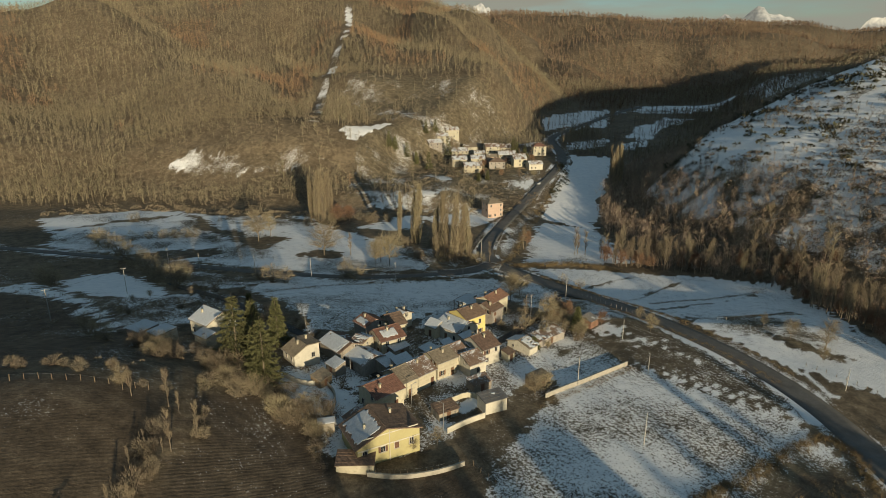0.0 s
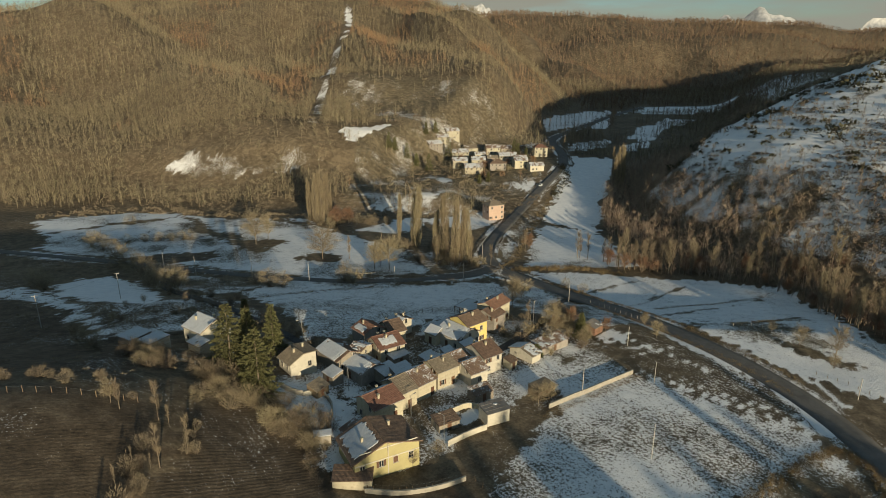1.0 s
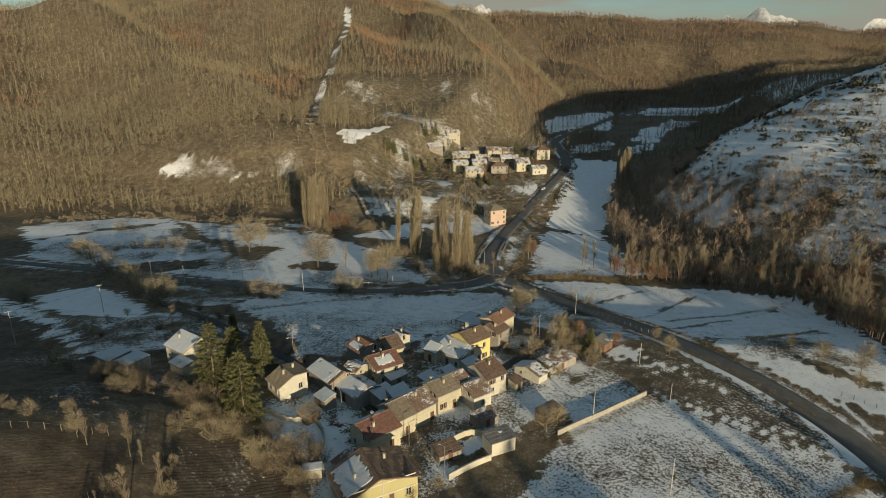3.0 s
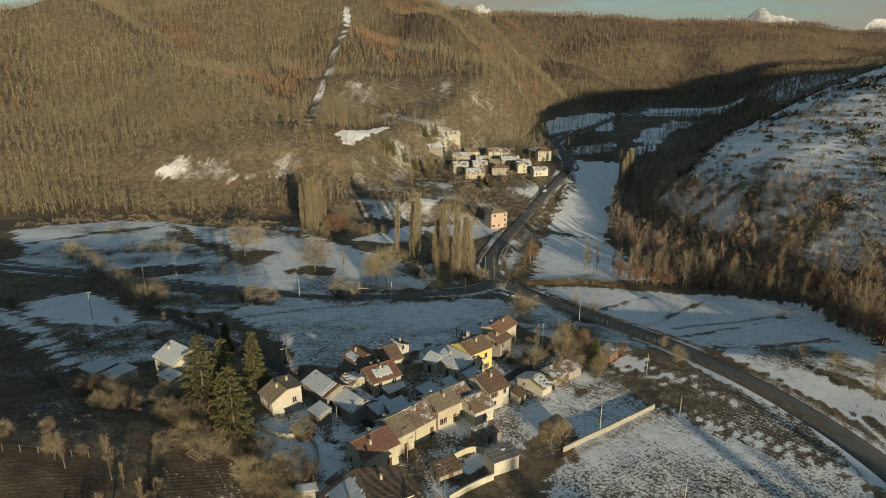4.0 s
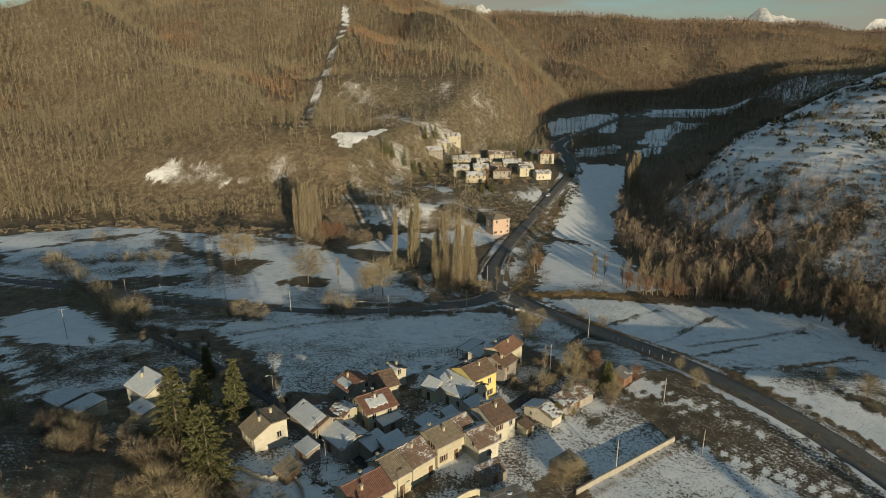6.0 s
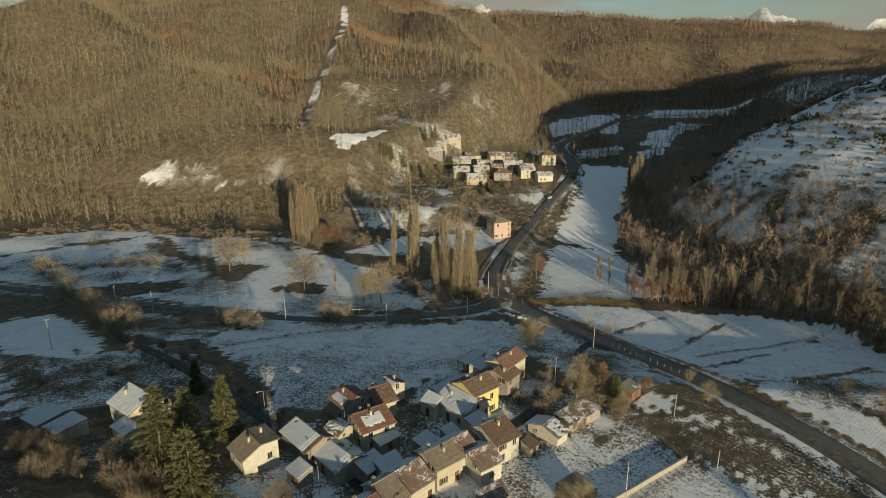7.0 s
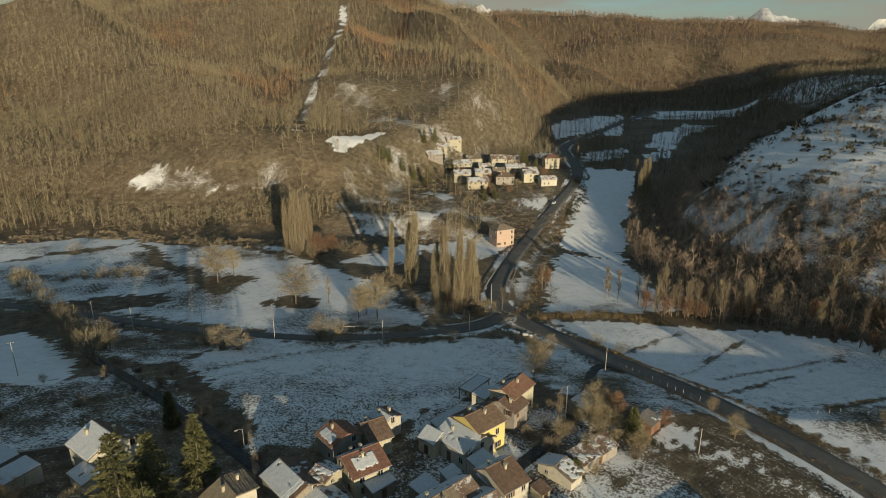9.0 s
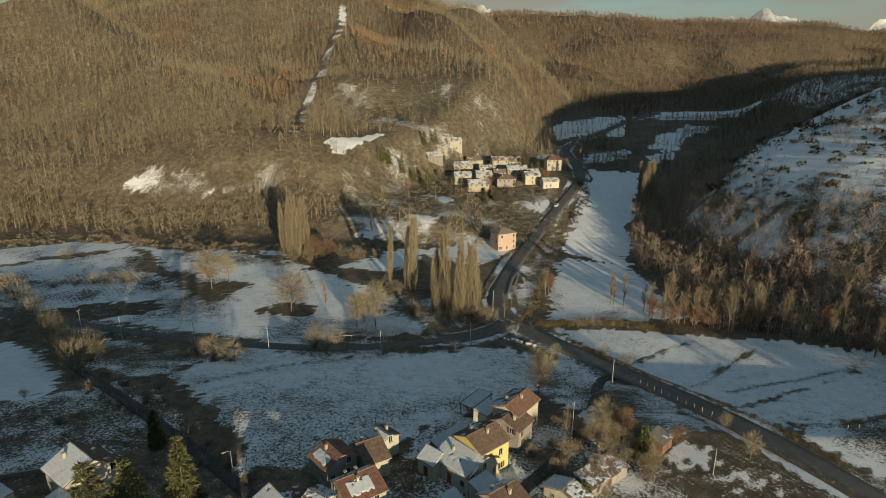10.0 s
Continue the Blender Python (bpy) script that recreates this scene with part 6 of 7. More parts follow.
def stand(name, label, category, x, y, tall, wide, seed, mat, blades_n, kinds=5, thick=0.016, upright=0.9, low=0.25):
    """Many small trees or bushes that nobody could count, as one mesh."""
    rng = np.random.default_rng(seed)
    vs, fs, n = [], [], 0
    z = ground(x, y) - 0.2
    which = rng.integers(0, kinds, len(x))
    turn = rng.uniform(0, math.tau, len(x))
    for k in range(kinds):
        pick = np.nonzero(which == k)[0]
        if not len(pick):
            continue
        h = rng.uniform(low, 0.95, blades_n)
        a = rng.uniform(0, math.tau, blades_n)
        d = np.column_stack([np.cos(a), np.sin(a), np.full(blades_n, upright) + rng.uniform(-0.5, 1.1, blades_n)])
        reach = np.minimum(rng.uniform(0.08, 0.25, blades_n), 1.12 - h)
        p = np.column_stack([np.zeros(blades_n), np.zeros(blades_n), h])
        off = rng.uniform(0, 0.20, blades_n) * (1.1 - np.abs(2 * h - 1.1))
        p[:, 0] += np.cos(a) * off
        p[:, 1] += np.sin(a) * off
        p[:, 2] -= 0.1
        bv, bf = blades(p, d, reach, np.full(blades_n, thick * 1.45) * rng.uniform(0.7, 1.4, blades_n), rng)
        tv, tf = blades(np.array([[0, 0, 0], [0, 0, 0]], float), np.array([[0.01, 0, 1], [0, 0.01, 1]], float), np.array([1.0, 0.97]), np.array([thick * 1.5, thick * 1.5]), rng)
        v, f = joined([(bv, bf), (tv, tf)])
        c, s = np.cos(turn[pick]), np.sin(turn[pick])
        scaled = v[None] * np.stack([wide[pick], wide[pick], tall[pick]], 1)[:, None, :]
        out = np.empty_like(scaled)
        out[..., 0] = scaled[..., 0] * c[:, None] - scaled[..., 1] * s[:, None] + x[pick][:, None]
        out[..., 1] = scaled[..., 0] * s[:, None] + scaled[..., 1] * c[:, None] + y[pick][:, None]
        out[..., 2] = scaled[..., 2] + z[pick][:, None]
        vs.append(out.reshape(-1, 3))
        fs.append((f[None] + (np.arange(len(pick)) * len(v))[:, None, None]).reshape(-1, 3) + n)
        n += len(pick) * len(v)
    return tagged(new(name, mesh_np(name, np.vstack(vs), np.vstack(fs), mat)), label, category, kind="stuff")


def scatter(x0, x1, y0, y1, step, seed):
    """Places on a shaken grid, kept to the wedge that the flight overlooks."""
    rng = np.random.default_rng(seed)
    gx, gy = np.meshgrid(np.arange(x0, x1, step), np.arange(y0, y1, step))
    x, y = gx.ravel() + rng.uniform(-0.5, 0.5, gx.size) * step, gy.ravel() + rng.uniform(-0.5, 0.5, gx.size) * step
    keep = np.abs(x) < 0.82 * y + 25
    return x[keep], y[keep], rng


OPEN = [FIELDS[k][0] for k in ("hamlet_snow_a", "hamlet_snow_b", "hamlet_snow_c", "hamlet_snow_d", "hamlet_snow_e", "bank_snow", "bank_snow_b", "far_field_low", "far_field_side", "far_field_mid", "far_field_top", "far_meadow_strip", "hill_patch", "roadside_meadow", "far_fields", "river_meadow", "stream_bank", "stream_fields")]


def thin(x, y, rng):
    """How thickly trees stand: 0 in the open fields, 1 in the woods."""
    w = np.ones(x.shape)
    for c in OPEN:
        w[inside_of(x, y, c)] = 0
    far_open = inside_of(x, y, [(92, 560), (96, 600), (112, 690), (200, 722), (272, 650), (218, 590), (184, 528), (150, 526), (130, 556)])
    w[far_open] = np.minimum(w[far_open], 0.04)
    w[cut_distance(x, y) < 3.6 + 0.002 * y] = 0
    for name, share in (("terraces", 0.16), ("village_slope", 0.10)):
        w[inside_of(x, y, FIELDS[name][0])] = share
    scrub = inside_of(x, y, [(-200, 362), (-210, 410), (-120, 435), (-60, 425), (-30, 362)])
    w[scrub] = np.minimum(w[scrub], 0.22)
    near_hamlet = inside_of(x, y, [(-16, 400), (-20, 475), (90, 480), (80, 400)])
    w[near_hamlet] = np.minimum(w[near_hamlet], 0.10)
    line = ROADS[0][0]
    box = (x > 0) & (x < 260) & (y > 230)
    d, _ = near_line(x[box], y[box], line)
    w[np.nonzero(box)[0][d < 9]] = 0
    return rng.random(x.shape) < w


def wood(name, label, mat, x0, x1, y0, y1, step, seed, tall, blades_n, where, thick=0.016):
    x, y, rng = scatter(x0, x1, y0, y1, step, seed)
    keep = where(x, y) & thin(x, y, rng)
    x, y = x[keep], y[keep]
    h = tall * rng.uniform(0.65, 1.25, len(x)) * (1 + 0.25 * value_noise(x, y, 40, seed))
    stand(name, label, "woodland", x, y, h, h * rng.uniform(0.8, 1.2, len(x)), seed, mat, blades_n, thick=thick)



def left_hill(x, y):
    return (x < 130) & (y > 338 + 8 * value_noise(x, y * 0, 25, 3)) & ~((x > 22) & (y < 400))


def russet_patch(x, y):
    return value_noise(x, y * 0.7, 70, 5) + 0.5 * value_noise(x, y, 26, 6) > 0.42


wood("woodland", "sunlit leafless brown woodland on the lower hillside", M["forest"], -430, 130, 338, 520, 3.8, 101, 11.0, 30, lambda x, y: left_hill(x, y) & ~russet_patch(x, y), 0.0125)
wood("woodland", "leafless brown woodland on the upper hillside", M["forest"], -760, 160, 520, 1120, 5.0, 102, 9.5, 20, lambda x, y: ~russet_patch(x, y), 0.019)
wood("woodland", "russet woodland with dead leaves on the hillside", M["forest_russet"], -760, 170, 345, 1120, 5.2, 103, 8.5, 22, lambda x, y: left_hill(x, y) & russet_patch(x, y), 0.021)
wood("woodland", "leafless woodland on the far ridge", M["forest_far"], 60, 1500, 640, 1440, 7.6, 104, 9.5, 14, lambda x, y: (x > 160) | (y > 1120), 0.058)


def right_slope(x, y):
    foot = np.interp(y, [60, 150, 220, 260, 300, 340, 400, 480, 560], [200, 172, 136, 114, 101, 98, 130, 200, 300])
    return x - foot


wood("woodland", "brown leafless wood at the foot of the snowy hill", M["slope_wood"], 60, 330, 100, 640, 3.4, 105, 7.0, 52,
     lambda x, y: (right_slope(x, y) > -14) & (right_slope(x, y) < 38 + 24 * ss((275 - y) / 50) + 16 * value_noise(x, y, 20, 7)), 0.0125)
wood("woodland", "dark wood in the shaded valley behind the hill", M["forest"], 110, 620, 440, 900, 5.2, 106, 10, 16,
     lambda x, y: (value_noise(x, y, 55, 8) > -0.15) | (height(x, y) > 40), 0.026)
wood("woodland", "scattered leafless shrubs on the snowy hillside", M["thorn"], 110, 420, 120, 560, 4.6, 107, 5.0, 50,
     lambda x, y: (right_slope(x, y) > 26) & (value_noise(x, y, 22, 9) + 0.6 * value_noise(x, y, 8, 10) + 0.012 * (62 - right_slope(x, y)) * (right_slope(x, y) < 62) + 0.5 * np.sin(right_slope(x, y) / 11.0 + y / 60.0) > 0.05), 0.018)

wood("woodland", "brown leafless trees catching the sun below the snowy hill", M["slope_wood"], 80, 230, 262, 440, 4.4, 110, 11.5, 44,
     lambda x, y: (right_slope(x, y) > -12) & (right_slope(x, y) < 26), 0.0095)


def stream_side(x, y):
    ok = (x > 40) & (y > 95) & (y < 268)
    out = np.zeros(x.shape, bool)
    at = np.nonzero(ok)[0]
    d, k = near_line(x[at], y[at], belt)
    step_d = np.gradient(belt, axis=0)
    side = step_d[k, 0] * (y[at] - belt[k, 1]) - step_d[k, 1] * (x[at] - belt[k, 0])
    out[at] = (d < 15) & (side > 0) & (k > 8)
    return out


wood("woodland", "dense tan leafless growth along the stream", M["slope_wood"], 40, 180, 95, 270, 3.1, 109, 9, 30, stream_side, 0.0095)


def tree_rows(lines, step, seed):
    """Slim trees in rows between fields, as one mesh."""
    rng = np.random.default_rng(seed)
    at = np.vstack([polyline(p, step) for p in lines])
    at = at + rng.normal(size=at.shape) * 1.2
    h = rng.uniform(6, 15, len(at))
    stand("tree_row", "rows of slim dark leafless trees between far fields", "woodland", at[:, 0], at[:, 1], h, h * 0.42, seed, M["twig_brown"], 60, thick=0.016)


tree_rows([[(97, 480), (115, 481), (135, 494), (150, 505)], [(108, 519), (130, 527), (150, 534), (180, 533)], [(150, 474), (168, 502)], [(86, 565), (110, 588), (133, 600), (158, 588)], [(160, 590), (178, 640), (198, 712)],
           [(190, 600), (214, 630), (242, 657)], [(184, 535), (216, 595), (270, 646)], [(200, 718), (248, 744), (343, 748)], [(228, 678), (300, 688)], [(120, 640), (150, 655), (180, 660)]], 3.4, 120)


def along(points, width, per_metre, seed):
    line = polyline(points, 0.5)
    rng = np.random.default_rng(seed)
    k = rng.integers(0, len(line), int(len(line) * 0.5 * per_metre))
    return line[k, 0] + rng.normal(size=len(k)) * width, line[k, 1] + rng.normal(size=len(k)) * width, rng


def clumps(name, label, x, y, size, seed, mat, n_blades=60, leafy=1.0):
    """Low dense scrub: rounded clumps of short sprays, as one mesh."""
    rng = np.random.default_rng(seed)
    z = ground(x, y)
    count = len(x)
    u = rng.normal(size=(count, n_blades, 3))
    u /= np.linalg.norm(u, axis=2)[..., None]
    u[..., 2] = np.abs(u[..., 2])
    r = size[:, None, None] * rng.uniform(0.45, 1.0, (count, n_blades, 1)) * (1 + 0.25 * rng.normal(size=(count, 1, 1)))
    p = u * r * np.array([1.0, 1.0, 0.75]) + np.stack([x, y, z], 1)[:, None, :]
    d = u + rng.normal(size=u.shape) * 0.5
    v, f = blades(p.reshape(-1, 3), d.reshape(-1, 3), np.repeat(size, n_blades) * rng.uniform(0.3, 0.6, count * n_blades), np.repeat(size, n_blades) * rng.uniform(0.09, 0.22, count * n_blades) * leafy, rng)
    return tagged(new(name, mesh_np(name, v, f, mat)), label, "scrub", kind="stuff")


x, y, rng_j = scatter(100, 330, 110, 520, 2.9, 108)
keep = (right_slope(x, y) > 10) & (right_slope(x, y) < 170) & (value_noise(x, y, 19, 51) - 0.75 * ss((y - 290) / 50) + 0.7 * value_noise(x, y, 7, 52) - 0.35 * ss((right_slope(x, y) - 60) / 60) + 0.2 * ss((305 - y) / 30) > -0.28)
keep &= thin(x, y, rng_j)
clumps("thorn_scrub", "dense dark thorn scrub on the snowy hillside", x[keep], y[keep], rng_j.uniform(0.7, 2.4, keep.sum()), 211, M["thorn"], 34, 1.4)
x, y, rng_j = scatter(130, 420, 150, 620, 5.6, 201)
keep = (right_slope(x, y) > 22) & (value_noise(x, y, 34, 11) + 0.7 * value_noise(x, y, 11, 12) > -0.42) & (rng_j.random(len(x)) < 0.7)
clumps("juniper_scrub", "dark juniper bushes dotted over the snowy hilltop", x[keep], y[keep], np.clip(0.4 + rng_j.gamma(1.6, 0.75, keep.sum()), 0.4, 4.2), 202, M["juniper"], 46, 2.0)
bank_x, bank_y, bank_r = along([(87, 436), (84, 424), (86, 412), (79, 392), (72, 380), (70, 368)], 1.6, 1.6, 207)
clumps("juniper_scrub", "dark brush on the bank between road and meadow", bank_x, bank_y, bank_r.uniform(0.7, 1.9, len(bank_x)), 208, M["juniper"], 40)
edge_x, edge_y, edge_r = along([(-215, 316), (-171, 335), (-116, 320), (-74, 318), (-45, 306), (-22, 330), (12, 338), (30, 345)], 4.6, 1.1, 212)
clumps("scrub", "brown brush along the edge of the meadow", edge_x, edge_y, edge_r.uniform(0.6, 2.2, len(edge_x)), 213, M["twig_brown"], 46)
yard_x, yard_y, yard_r = along([(5, 408), (14, 406), (24, 407), (30, 410)], 2.0, 1.0, 209)
clumps("juniper_scrub", "dark evergreen shrubs below the hamlet houses", yard_x, yard_y, yard_r.uniform(0.9, 2.2, len(yard_x)), 210, M["juniper"], 50)
x, y, rng_j = scatter(-205, 62, 336, 480, 3.0, 203)
keep = (value_noise(x, y, 15, 13) > -0.45) & (rng_j.random(len(x)) < 0.6)
for c in ("far_meadow_strip", "hamlet_snow_a", "hamlet_snow_b", "hamlet_snow_c", "bank_snow", "hill_patch"):
    keep &= ~inside_of(x, y, FIELDS[c][0])
clumps("scrub", "brown and olive scrub on the hamlet slope", x[keep], y[keep], rng_j.uniform(0.6, 1.9, keep.sum()), 204, M["twig_brown"], 30)
x, y, rng_j = scatter(-170, -20, 60, 240, 3.2, 205)
keep = (value_noise(x, y, 18, 14) > -0.15) & (rng_j.random(len(x)) < 0.7) & ~((x > -70) & (y > 155)) & ~((x > -95) & (y < 104))
for c in ("snow_lens", "village_meadow", "river_meadow"):
    keep &= ~inside_of(x, y, FIELDS[c][0])
clumps("scrub", "dark brambles and dead growth among the plots", x[keep], y[keep], rng_j.uniform(0.3, 1.0, keep.sum()), 206, M["twig_brown"], 30)


x, y, rng_j = scatter(-95, 80, 455, 605, 4.0, 214)
keep = inside_of(x, y, FIELDS["terraces"][0]) & (value_noise(x, y, 12, 15) > -0.25) & (rng_j.random(len(x)) < 0.6)
clumps("scrub", "brown scrub and low growth on the old terraces", x[keep], y[keep], rng_j.uniform(0.8, 2.4, keep.sum()), 215, M["twig_brown"], 22)


def tufts(name, label, x, y, tall, seed, mat):
    """Dry grass: sprays of thin upright blades, as one mesh."""
    rng = np.random.default_rng(seed)
    n = 12
    z = ground(x, y)
    p = np.repeat(np.stack([x, y, z - 0.05], 1), n, 0) + rng.normal(size=(len(x) * n, 3)) * np.array([0.22, 0.22, 0.0])
    d = rng.normal(size=p.shape) * 0.4 + np.array([0, 0, 1.0])
    v, f = blades(p, d, np.repeat(tall, n) * rng.uniform(0.6, 1.2, len(p)), rng.uniform(0.03, 0.07, len(p)), rng)
    return tagged(new(name, mesh_np(name, v, f, mat)), label, "dry grass", kind="stuff")


for i, (points, width, per, tall, label) in enumerate((
        ([(46, 91), (58, 97.5), (66, 103.5), (73, 108), (80, 112), (86, 115), (87, 107), (84, 97)], 0.9, 15, 0.9, "tall dry grass along the field's edge"),
        ([(60, 86), (72, 90), (81, 97)], 2.4, 9, 0.8, "dry grass and weeds on rough ground"),
        ([(86, 136), (78, 153), (68, 168), (57, 188), (44, 207)], 0.7, 7, 0.6, "dry grass on the road's bank"),
        ([(92, 141), (84, 158), (75, 175), (66, 190), (52, 212), (40, 227)], 0.8, 7, 0.6, "dry grass in the roadside ditch"),
        ([(31, 240), (45, 246), (60, 247), (76, 240)], 1.8, 16, 1.5, "reeds and russet brush along the stream"),
        ([(74, 197), (88, 205), (105, 212), (124, 221)], 0.5, 7, 0.5, "strip of dead grass between snowy fields"),
        ([(92, 180), (108, 186), (124, 190)], 0.5, 7, 0.5, "strip of dead grass between snowy fields"),
        ([(24, 240), (33, 262), (40, 290), (52, 330), (68, 370)], 1.4, 6, 0.9, "brush on the road embankment"),
        ([(-60, 188), (-39, 207), (-20, 213), (8, 222)], 1.0, 6, 0.6, "dead grass along the meadow's edge"),
        ([(22, 121), (36, 131), (50, 141)], 0.6, 6, 0.5, "dead grass under the garden wall"))):
    x, y, rng_t = along(points, width, per, 300 + i)
    tufts("dry_grass", label, x, y, tall * rng_t.uniform(0.6, 1.2, len(x)), 320 + i, M["dry_grass"])


# ---- walls, fences, poles and small things ----


def wall_run(name, label, points, tall, thick, mat, coping=True):
    """A low wall along a line, stepping with the land."""
    line = polyline(points, 1.5)
    root = thing(name, label, "wall", pose(line[0][0], line[0][1], ground(*line[0])))
    o = Vector((line[0][0], line[0][1], ground(*line[0])))
    body, top = bmesh.new(), bmesh.new()
    for a, b in zip(line, line[1:]):
        za, zb = ground(*a), ground(*b)
        z = max(za, zb)
        d = b - a
        m = Matrix.Translation(Vector((a[0], a[1], z)) - o) @ Matrix.Rotation(math.atan2(d[1], d[0]), 4, "Z")
        n = float(np.hypot(*d))
        box(body, (0, -thick / 2, -1.2), (n + 0.02, thick / 2, tall), m)
        box(top, (-0.01, -thick / 2 - 0.05, tall), (n + 0.03, thick / 2 + 0.05, tall + 0.08), m)
    part("wall_body", body, M[mat], root)
    part("coping", top, M["concrete"], root)
    return root


POST = shared_mesh("post", tube([(0, 0, -0.4), (0.02, 0, 1.25)], [0.07, 0.06], 6), M["wood"])
POST_PALE = shared_mesh("post", tube([(0, 0, -0.4), (0, 0, 1.2)], [0.055, 0.05], 6), M["pole"])


def strand(points, radius, sag):
    """A hanging wire through points, as places."""
    out = []
    for a, b in zip(points, points[1:]):
        for k in range(8):
            t = k / 8
            out.append((a[0] + (b[0] - a[0]) * t, a[1] + (b[1] - a[1]) * t, a[2] + (b[2] - a[2]) * t - sag * 4 * t * (1 - t)))
    out.append(points[-1])
    return tube(out, [radius] * len(out), 4)


def fence(label, points, every, post, wires=2, tall=1.25):
    """Posts along a line with wires strung between them."""
    line = polyline(points, every)
    z0 = ground(*line[0])
    root = thing("fence", label, "fence", pose(line[0][0], line[0][1], z0))
    spots = []
    for i, (x, y) in enumerate(line):
        x, y = x + random.uniform(-0.12, 0.12), y + random.uniform(-0.12, 0.12)
        z = ground(x, y)
        put("post", post, root, pose(x - line[0][0], y - line[0][1], z - z0, random.uniform(-4, 4), random.uniform(-4, 4), random.uniform(0, 90)))
        spots.append((x - line[0][0], y - line[0][1], z - z0))
    for k in range(wires):
        part("wire", strand([(x, y, z + tall * (0.9 - 0.42 * k)) for x, y, z in spots], 0.007, 0.03), M["metal"], root)
    return root


def utility_pole(x, y, tall, turn, arms=1, label="pale concrete utility pole with a crossarm"):
    root = thing("utility_pole", label, "pole", pose(x, y, ground(x, y), 0, 0, turn))
    part("pole", tube([(0, 0, -0.6), (0, 0, tall)], [0.12, 0.08], 8), M["pole"], root)
    for k in range(arms):
        z = tall - 0.35 - k * 0.8
        arm = part("crossarm", boxes(((-0.75, -0.05, z), (0.75, 0.05, z + 0.1))), M["metal"], root)
        for s in (-0.65, 0, 0.65):
            part("insulator", tube([(s, 0, z + 0.1), (s, 0, z + 0.2), (s, 0, z + 0.28)], [0.03, 0.06, 0.035], 6), M["frame"], arm)
    return root


def street_lamp(x, y, tall, turn, label="grey steel street lamp with a short arm"):
    root = thing("street_lamp", label, "street lamp", pose(x, y, ground(x, y), 0, 0, turn))
    part("pole", tube([(0, 0, -0.5), (0, 0, tall)], [0.09, 0.06], 8), M["metal"], root)
    part("arm", tube([(0, 0, tall - 0.05), (0.5, 0, tall + 0.12), (1.0, 0, tall + 0.14)], [0.04, 0.04, 0.035], 6), M["metal"], root)
    head = bmesh.new()
    box(head, (0.8, -0.14, tall + 0.08), (1.45, 0.14, tall + 0.22))
    bmesh.ops.bevel(head, geom=list(head.edges), offset=0.05, segments=2, affect="EDGES")
    lamp = part("lamp_head", head, M["pole"], root)
    part("lens", boxes(((0.95, -0.1, tall + 0.05), (1.38, 0.1, tall + 0.08))), M["frame"], lamp)
    return root


wall_run("garden_wall", "long pale concrete garden wall beside the field", [(24.3, 124.9), (37, 134), (50, 143)], 1.15, 0.25, "concrete")
wall_run("garden_wall", "white plastered yard wall joined to a garage", [(1.0, 109.6), (5.5, 113.4), (10.2, 116.4)], 1.3, 0.22, "plaster_white")
wall_run("garden_wall", "curved pale wall in front of the big house", [(-14.2, 95.2), (-8, 94.6), (-1, 96.4), (4.8, 99.9)], 0.9, 0.25, "concrete")
wall_run("garden_wall", "grey yard wall between a lane and gardens", [(-28.4, 126.2), (-23.5, 119.6), (-24.5, 110)], 0.9, 0.25, "stone")
wall_run("garden_wall", "pale wall round the snowy court", [(-2.4, 117.4), (2.4, 121.6), (6.2, 124.6), (11.6, 121)], 1.3, 0.22, "plaster_cream")
wall_run("garden_wall", "low wall in front of the white house", [(-37, 124.2), (-31.5, 121.8), (-27.6, 125)], 1.0, 0.25, "plaster_white")
wall_run("garden_wall", "low stone wall beside a snowy plot", [(-84, 141), (-76, 144), (-66, 148.5)], 0.8, 0.3, "stone")
fence("iron railing on the wall in front of the big house", [(-13.8, 95.6), (-8, 95.0), (-1, 96.8), (4.4, 99.9)], 1.2, POST, 3, 1.9)
fence("weathered fence posts across a bare pasture", [(-100, 88), (-82, 91), (-70, 94.5), (-55, 101.5)], 2.1, POST, 1)
fence("pale fence posts along the road bank", [(50, 205), (54, 196.5), (59, 188), (63.5, 180)], 2.4, POST_PALE)
fence("pale fence posts in a snowy field", [(88, 176), (100, 179), (104, 170), (112, 154)], 3.2, POST_PALE)
fence("wire fence beside a bare strip", [(99, 146), (107, 138), (112, 126), (114, 112)], 2.4, POST)
fence("wire fence beside the ploughed plot", [(6, 99.6), (10, 94), (14, 86)], 2.4, POST)
fence("leaning fence at the edge of the meadow", [(-46, 150), (-33, 157), (-20, 166), (-4, 178), (10, 186)], 3.4, POST)

POLES = [(-109, 153, 9.5, 40, 1), (-103, 182, 9, 20, 1), (42.5, 108.5, 8, 0, 0), (33.5, 131.8, 7.5, 30, 0), (53, 138, 6, 0, 0), (102, 134, 6, 0, 0),
         (-107, 221, 9, 80, 1), (-94, 218.5, 8, 80, 0), (-72, 216.5, 8, 85, 0), (-50, 214, 8, 85, 1), (-18, 213.6, 8, 80, 1), (44, 199, 8, 50, 0), (8, 224, 7.5, 60, 0), (17, 252, 8, 0, 0), (27, 169, 8, 45, 1), (52, 157.5, 6, 0, 0)]
for x, y, h, turn, arms in POLES:
    utility_pole(x, y, h, turn, arms, "pale concrete utility pole with a crossarm" if arms else "plain pale concrete utility pole")
for x, y, h, turn in ((0.2, 110.6, 6.5, 150), (13.2, 90, 5.5, 60), (-37, 148, 7.5, 210), (-22, 128, 6, 120), (20, 178, 6.5, 40), (-7, 119, 5.5, 40)):
    street_lamp(x, y, h, turn)


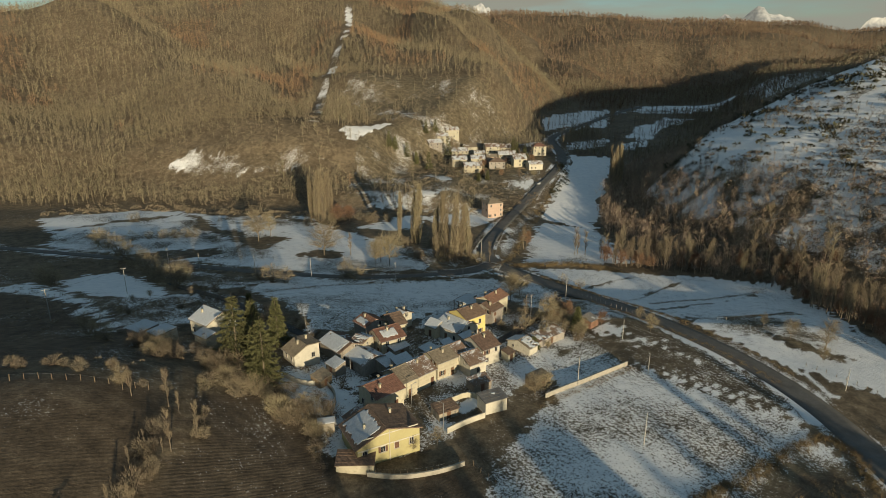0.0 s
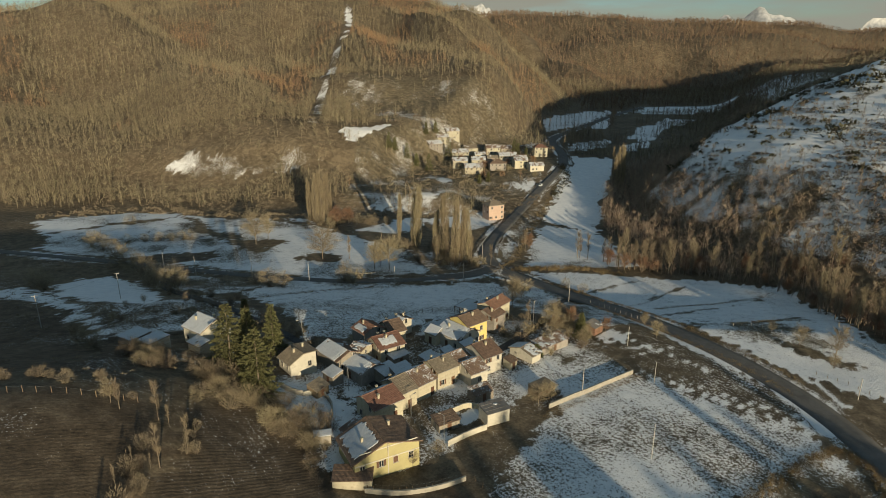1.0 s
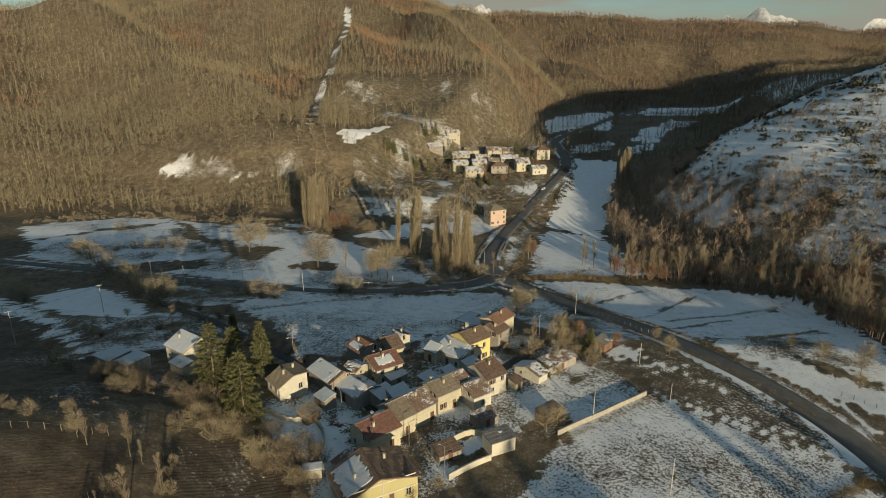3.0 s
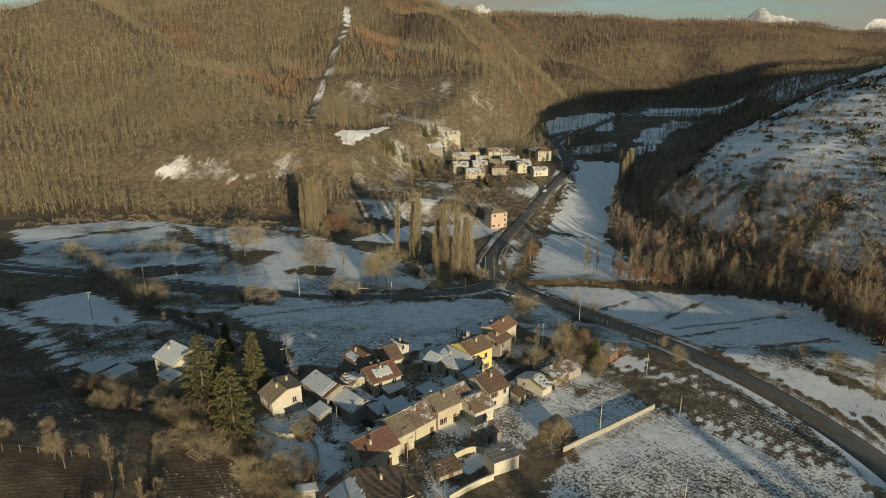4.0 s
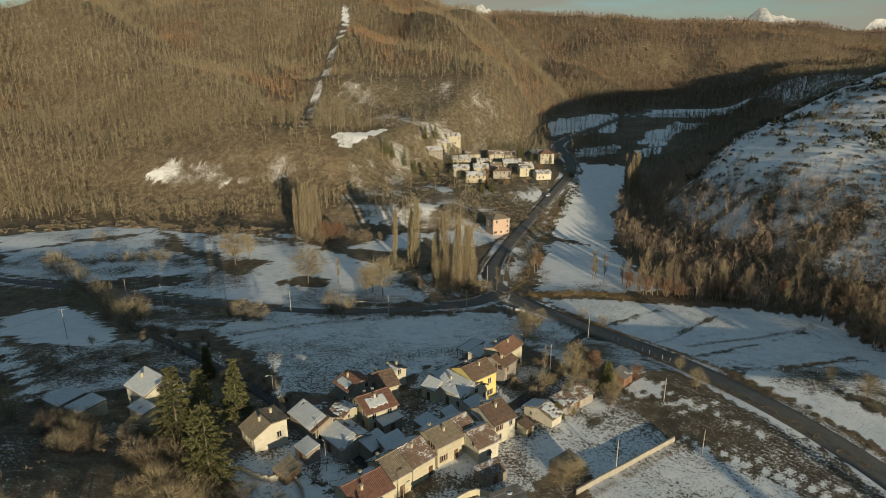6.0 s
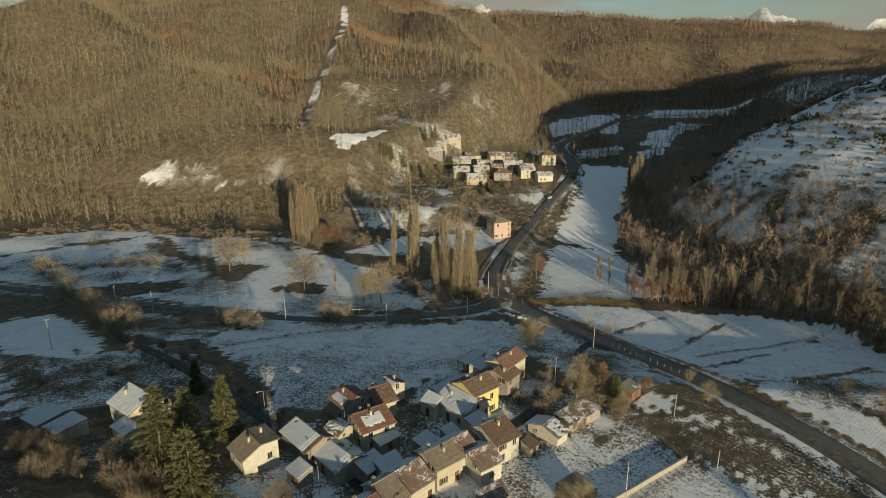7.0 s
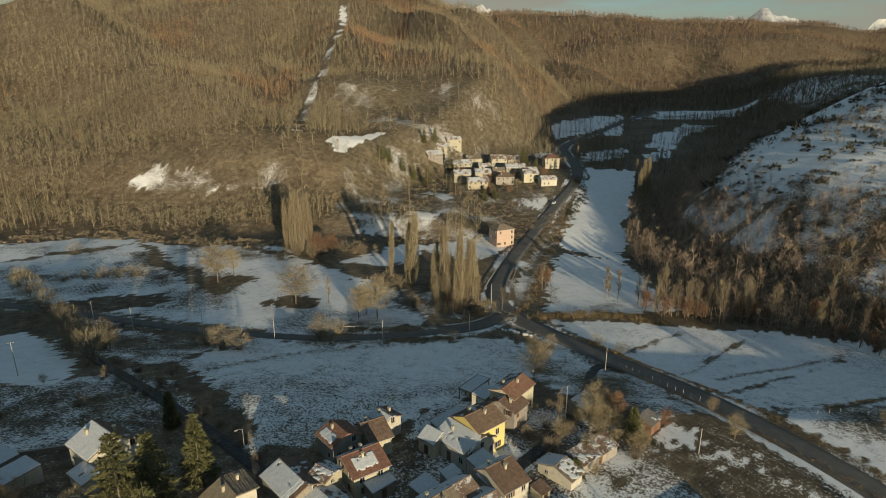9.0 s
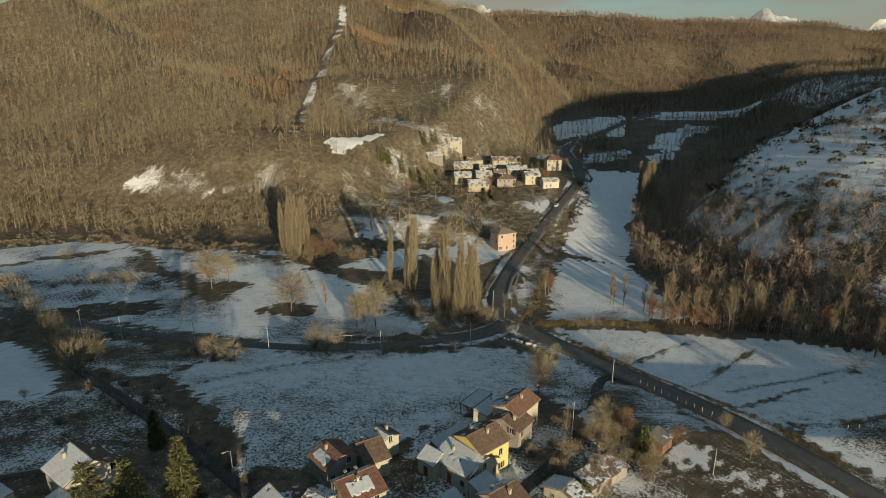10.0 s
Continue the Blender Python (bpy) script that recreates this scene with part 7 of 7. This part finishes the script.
def cable(a, b, sag, label="thin black overhead cable"):
    p = [(q[0], q[1], ground(q[0], q[1]) + q[2]) for q in (a, b)]
    me = bpy.data.meshes.new("cable")
    bm = strand(p, 0.018, sag)
    bm.to_mesh(me)
    bm.free()
    me.materials.append(M["cable"])
    return tagged(new("cable", me), label, "cable", "overhead cables")


for a, b in (((-107, 221, 8.7), (-94, 218.5, 7.8)), ((-94, 218.5, 7.8), (-72, 216.5, 7.8)), ((-72, 216.5, 7.8), (-50, 214, 7.7)), ((-50, 214, 7.7), (-18, 213.6, 7.7)), ((-18, 213.6, 7.7), (8, 224, 7.3)),
             ((-37, 148, 7.3), (-16, 152, 7)), ((-109, 153, 9.2), (-103, 182, 8.7)), ((-103, 182, 8.7), (-107, 221, 8.7)), ((44, 199, 7.8), (27, 169, 7.7)), ((27, 169, 7.7), (16, 160, 7)), ((42.5, 108.5, 7.8), (33.5, 131.8, 7.3))):
    cable(a, b, 0.6)


def guard_rail(points, label):
    """A steel road barrier: posts and one long folded beam."""
    line = polyline(points, 2.0)
    z0 = ground(*line[0]) + 0.1
    root = thing("guard_rail", label, "guard rail", pose(line[0][0], line[0][1], z0))
    bm = bmesh.new()
    rows = []
    for i, (x, y) in enumerate(line):
        d = line[min(i + 1, len(line) - 1)] - line[max(i - 1, 0)]
        d = d / np.linalg.norm(d)
        z = ground(x, y) + 0.1 - z0
        part("post", boxes(((x - line[0][0] - 0.05, y - line[0][1] - 0.05, z - 0.5), (x - line[0][0] + 0.05, y - line[0][1] + 0.05, z + 0.7))), M["metal"], root)
        rows.append([bm.verts.new((x - line[0][0] + d[1] * o, y - line[0][1] - d[0] * o, z + h)) for o, h in ((0.05, 0.45), (0.12, 0.53), (0.05, 0.6), (0.12, 0.67), (0.05, 0.75), (0.0, 0.75), (0.0, 0.45))])
    for a, b in zip(rows, rows[1:]):
        for k in range(7):
            bm.faces.new((a[k], a[(k + 1) % 7], b[(k + 1) % 7], b[k]))
    part("beam", bm, M["metal"], root)
    return root


guard_rail([(14.6, 246), (13.6, 257), (16.6, 272), (22, 290), (29, 312)], "grey steel guard rail round the road bend")
guard_rail([(23.5, 254), (25.6, 270), (32, 296)], "grey steel guard rail on the bridge side")
guard_rail([(97, 470), (98.5, 485), (96, 505)], "grey steel guard rail on the far road bend")


def car(x, y, z, turn, paint, label):
    """A small hatchback with wheels, windows and lights."""
    root = thing("car", label, "car", pose(x, y, z, 0, 0, turn))
    bm = bmesh.new()
    side = [(-2.0, 0.3), (2.0, 0.3), (2.05, 0.75), (1.1, 0.9), (0.45, 1.42), (-1.2, 1.45), (-1.95, 0.95)]
    prism(bm, side, -0.82, 0.82)
    bmesh.ops.bevel(bm, geom=list(bm.edges), offset=0.08, segments=2, affect="EDGES")
    body = part("body", bm, M[paint], root)
    for s in (-1, 1):
        part("side_window", boxes(((-1.1, s * 0.815 - 0.02, 0.95), (0.5, s * 0.815 + 0.02, 1.32))), M["glass"], body)
        for u in (-1.25, 1.25):
            wheel = part("wheel", tube([(u, s * 0.86 - 0.1, 0.32), (u, s * 0.86 + 0.1, 0.32)], [0.32, 0.32], 14), M["rubber"], root)
            part("rim", tube([(u, s * 0.86 - 0.11, 0.32), (u, s * 0.86 + 0.11, 0.32)], [0.18, 0.18], 10), M["metal"], wheel)
        part("headlight", boxes(((1.98, s * 0.55 - 0.16, 0.62), (2.08, s * 0.55 + 0.16, 0.76))), M["frame"], root)
    screen = bmesh.new()
    v = [screen.verts.new(p) for p in ((1.06, -0.7, 0.97), (1.06, 0.7, 0.97), (0.52, 0.62, 1.4), (0.52, -0.62, 1.4), (1.1, -0.7, 1.0), (1.1, 0.7, 1.0), (0.56, 0.62, 1.43), (0.56, -0.62, 1.43))]
    for f in ((0, 1, 2, 3), (4, 7, 6, 5), (0, 4, 5, 1), (1, 5, 6, 2), (2, 6, 7, 3), (3, 7, 4, 0)):
        screen.faces.new([v[i] for i in f])
    part("windscreen", screen, M["glass"], body)
    return root


def pipe_rail(points, label):
    """Posts carrying one thick pipe beside a ditch."""
    z0 = ground(*points[0])
    root = thing("pipe_rail", label, "railing", pose(points[0][0], points[0][1], z0))
    tops = []
    for x, y in points:
        z = ground(x, y) - z0
        part("post", tube([(x - points[0][0], y - points[0][1], z - 0.5), (x - points[0][0], y - points[0][1], z + 1.5)], [0.09, 0.09], 6), M["concrete"], root)
        tops.append((x - points[0][0], y - points[0][1], z + 1.5))
    part("rail", tube(tops, [0.1] * len(tops), 6), M["concrete"], root)
    return root


pipe_rail([(-34, 222), (-28, 223.6), (-21, 225.6), (-13, 228)], "pale pipe rail over a dark ditch beside the side road")
i_car = int(np.argmin(np.hypot(ROADS[0][0][:, 0] - 64.5, ROADS[0][0][:, 1] - 388)))
d_car = ROADS[0][0][i_car + 1] - ROADS[0][0][i_car - 1]
d_car = d_car / np.linalg.norm(d_car)
car(ROADS[0][0][i_car, 0] - d_car[1] * 1.5, ROADS[0][0][i_car, 1] + d_car[0] * 1.5, ROADS[0][1][i_car] - 0.02, math.degrees(math.atan2(-d_car[1], -d_car[0])), "paint_white", "small white car on the country road")


def boulder(x, y, size, seed):
    """A stone with a cap of snow."""
    r = random.Random(seed)
    bm = bmesh.new()
    bmesh.ops.create_icosphere(bm, subdivisions=2, radius=size)
    for v in bm.verts:
        n = noise.noise(v.co * (1.4 / size) + Vector((seed * 3.1, 0, 0)))
        v.co *= 1 + 0.35 * n
        v.co.z *= 0.7
    root = thing("boulder", "limestone boulder capped with snow at the junction", "rock", pose(x, y, ground(x, y) + size * 0.2, 0, 0, r.uniform(0, 360)), "stones at the junction")
    part("stone", bm, M["rock"], root)
    cap = bmesh.new()
    bmesh.ops.create_icosphere(cap, subdivisions=2, radius=size * 0.9)
    for v in cap.verts:
        v.co = Vector((v.co.x, v.co.y, max(v.co.z, 0) * 0.3 + size * 0.55))
    part("snow", cap, M["snow"], root)


for i in range(10):
    boulder(16.5 + i * 1.25 + random.uniform(-0.3, 0.3), 231.2 - i * 0.62 + random.uniform(-0.5, 0.5), random.uniform(0.5, 0.95), i)
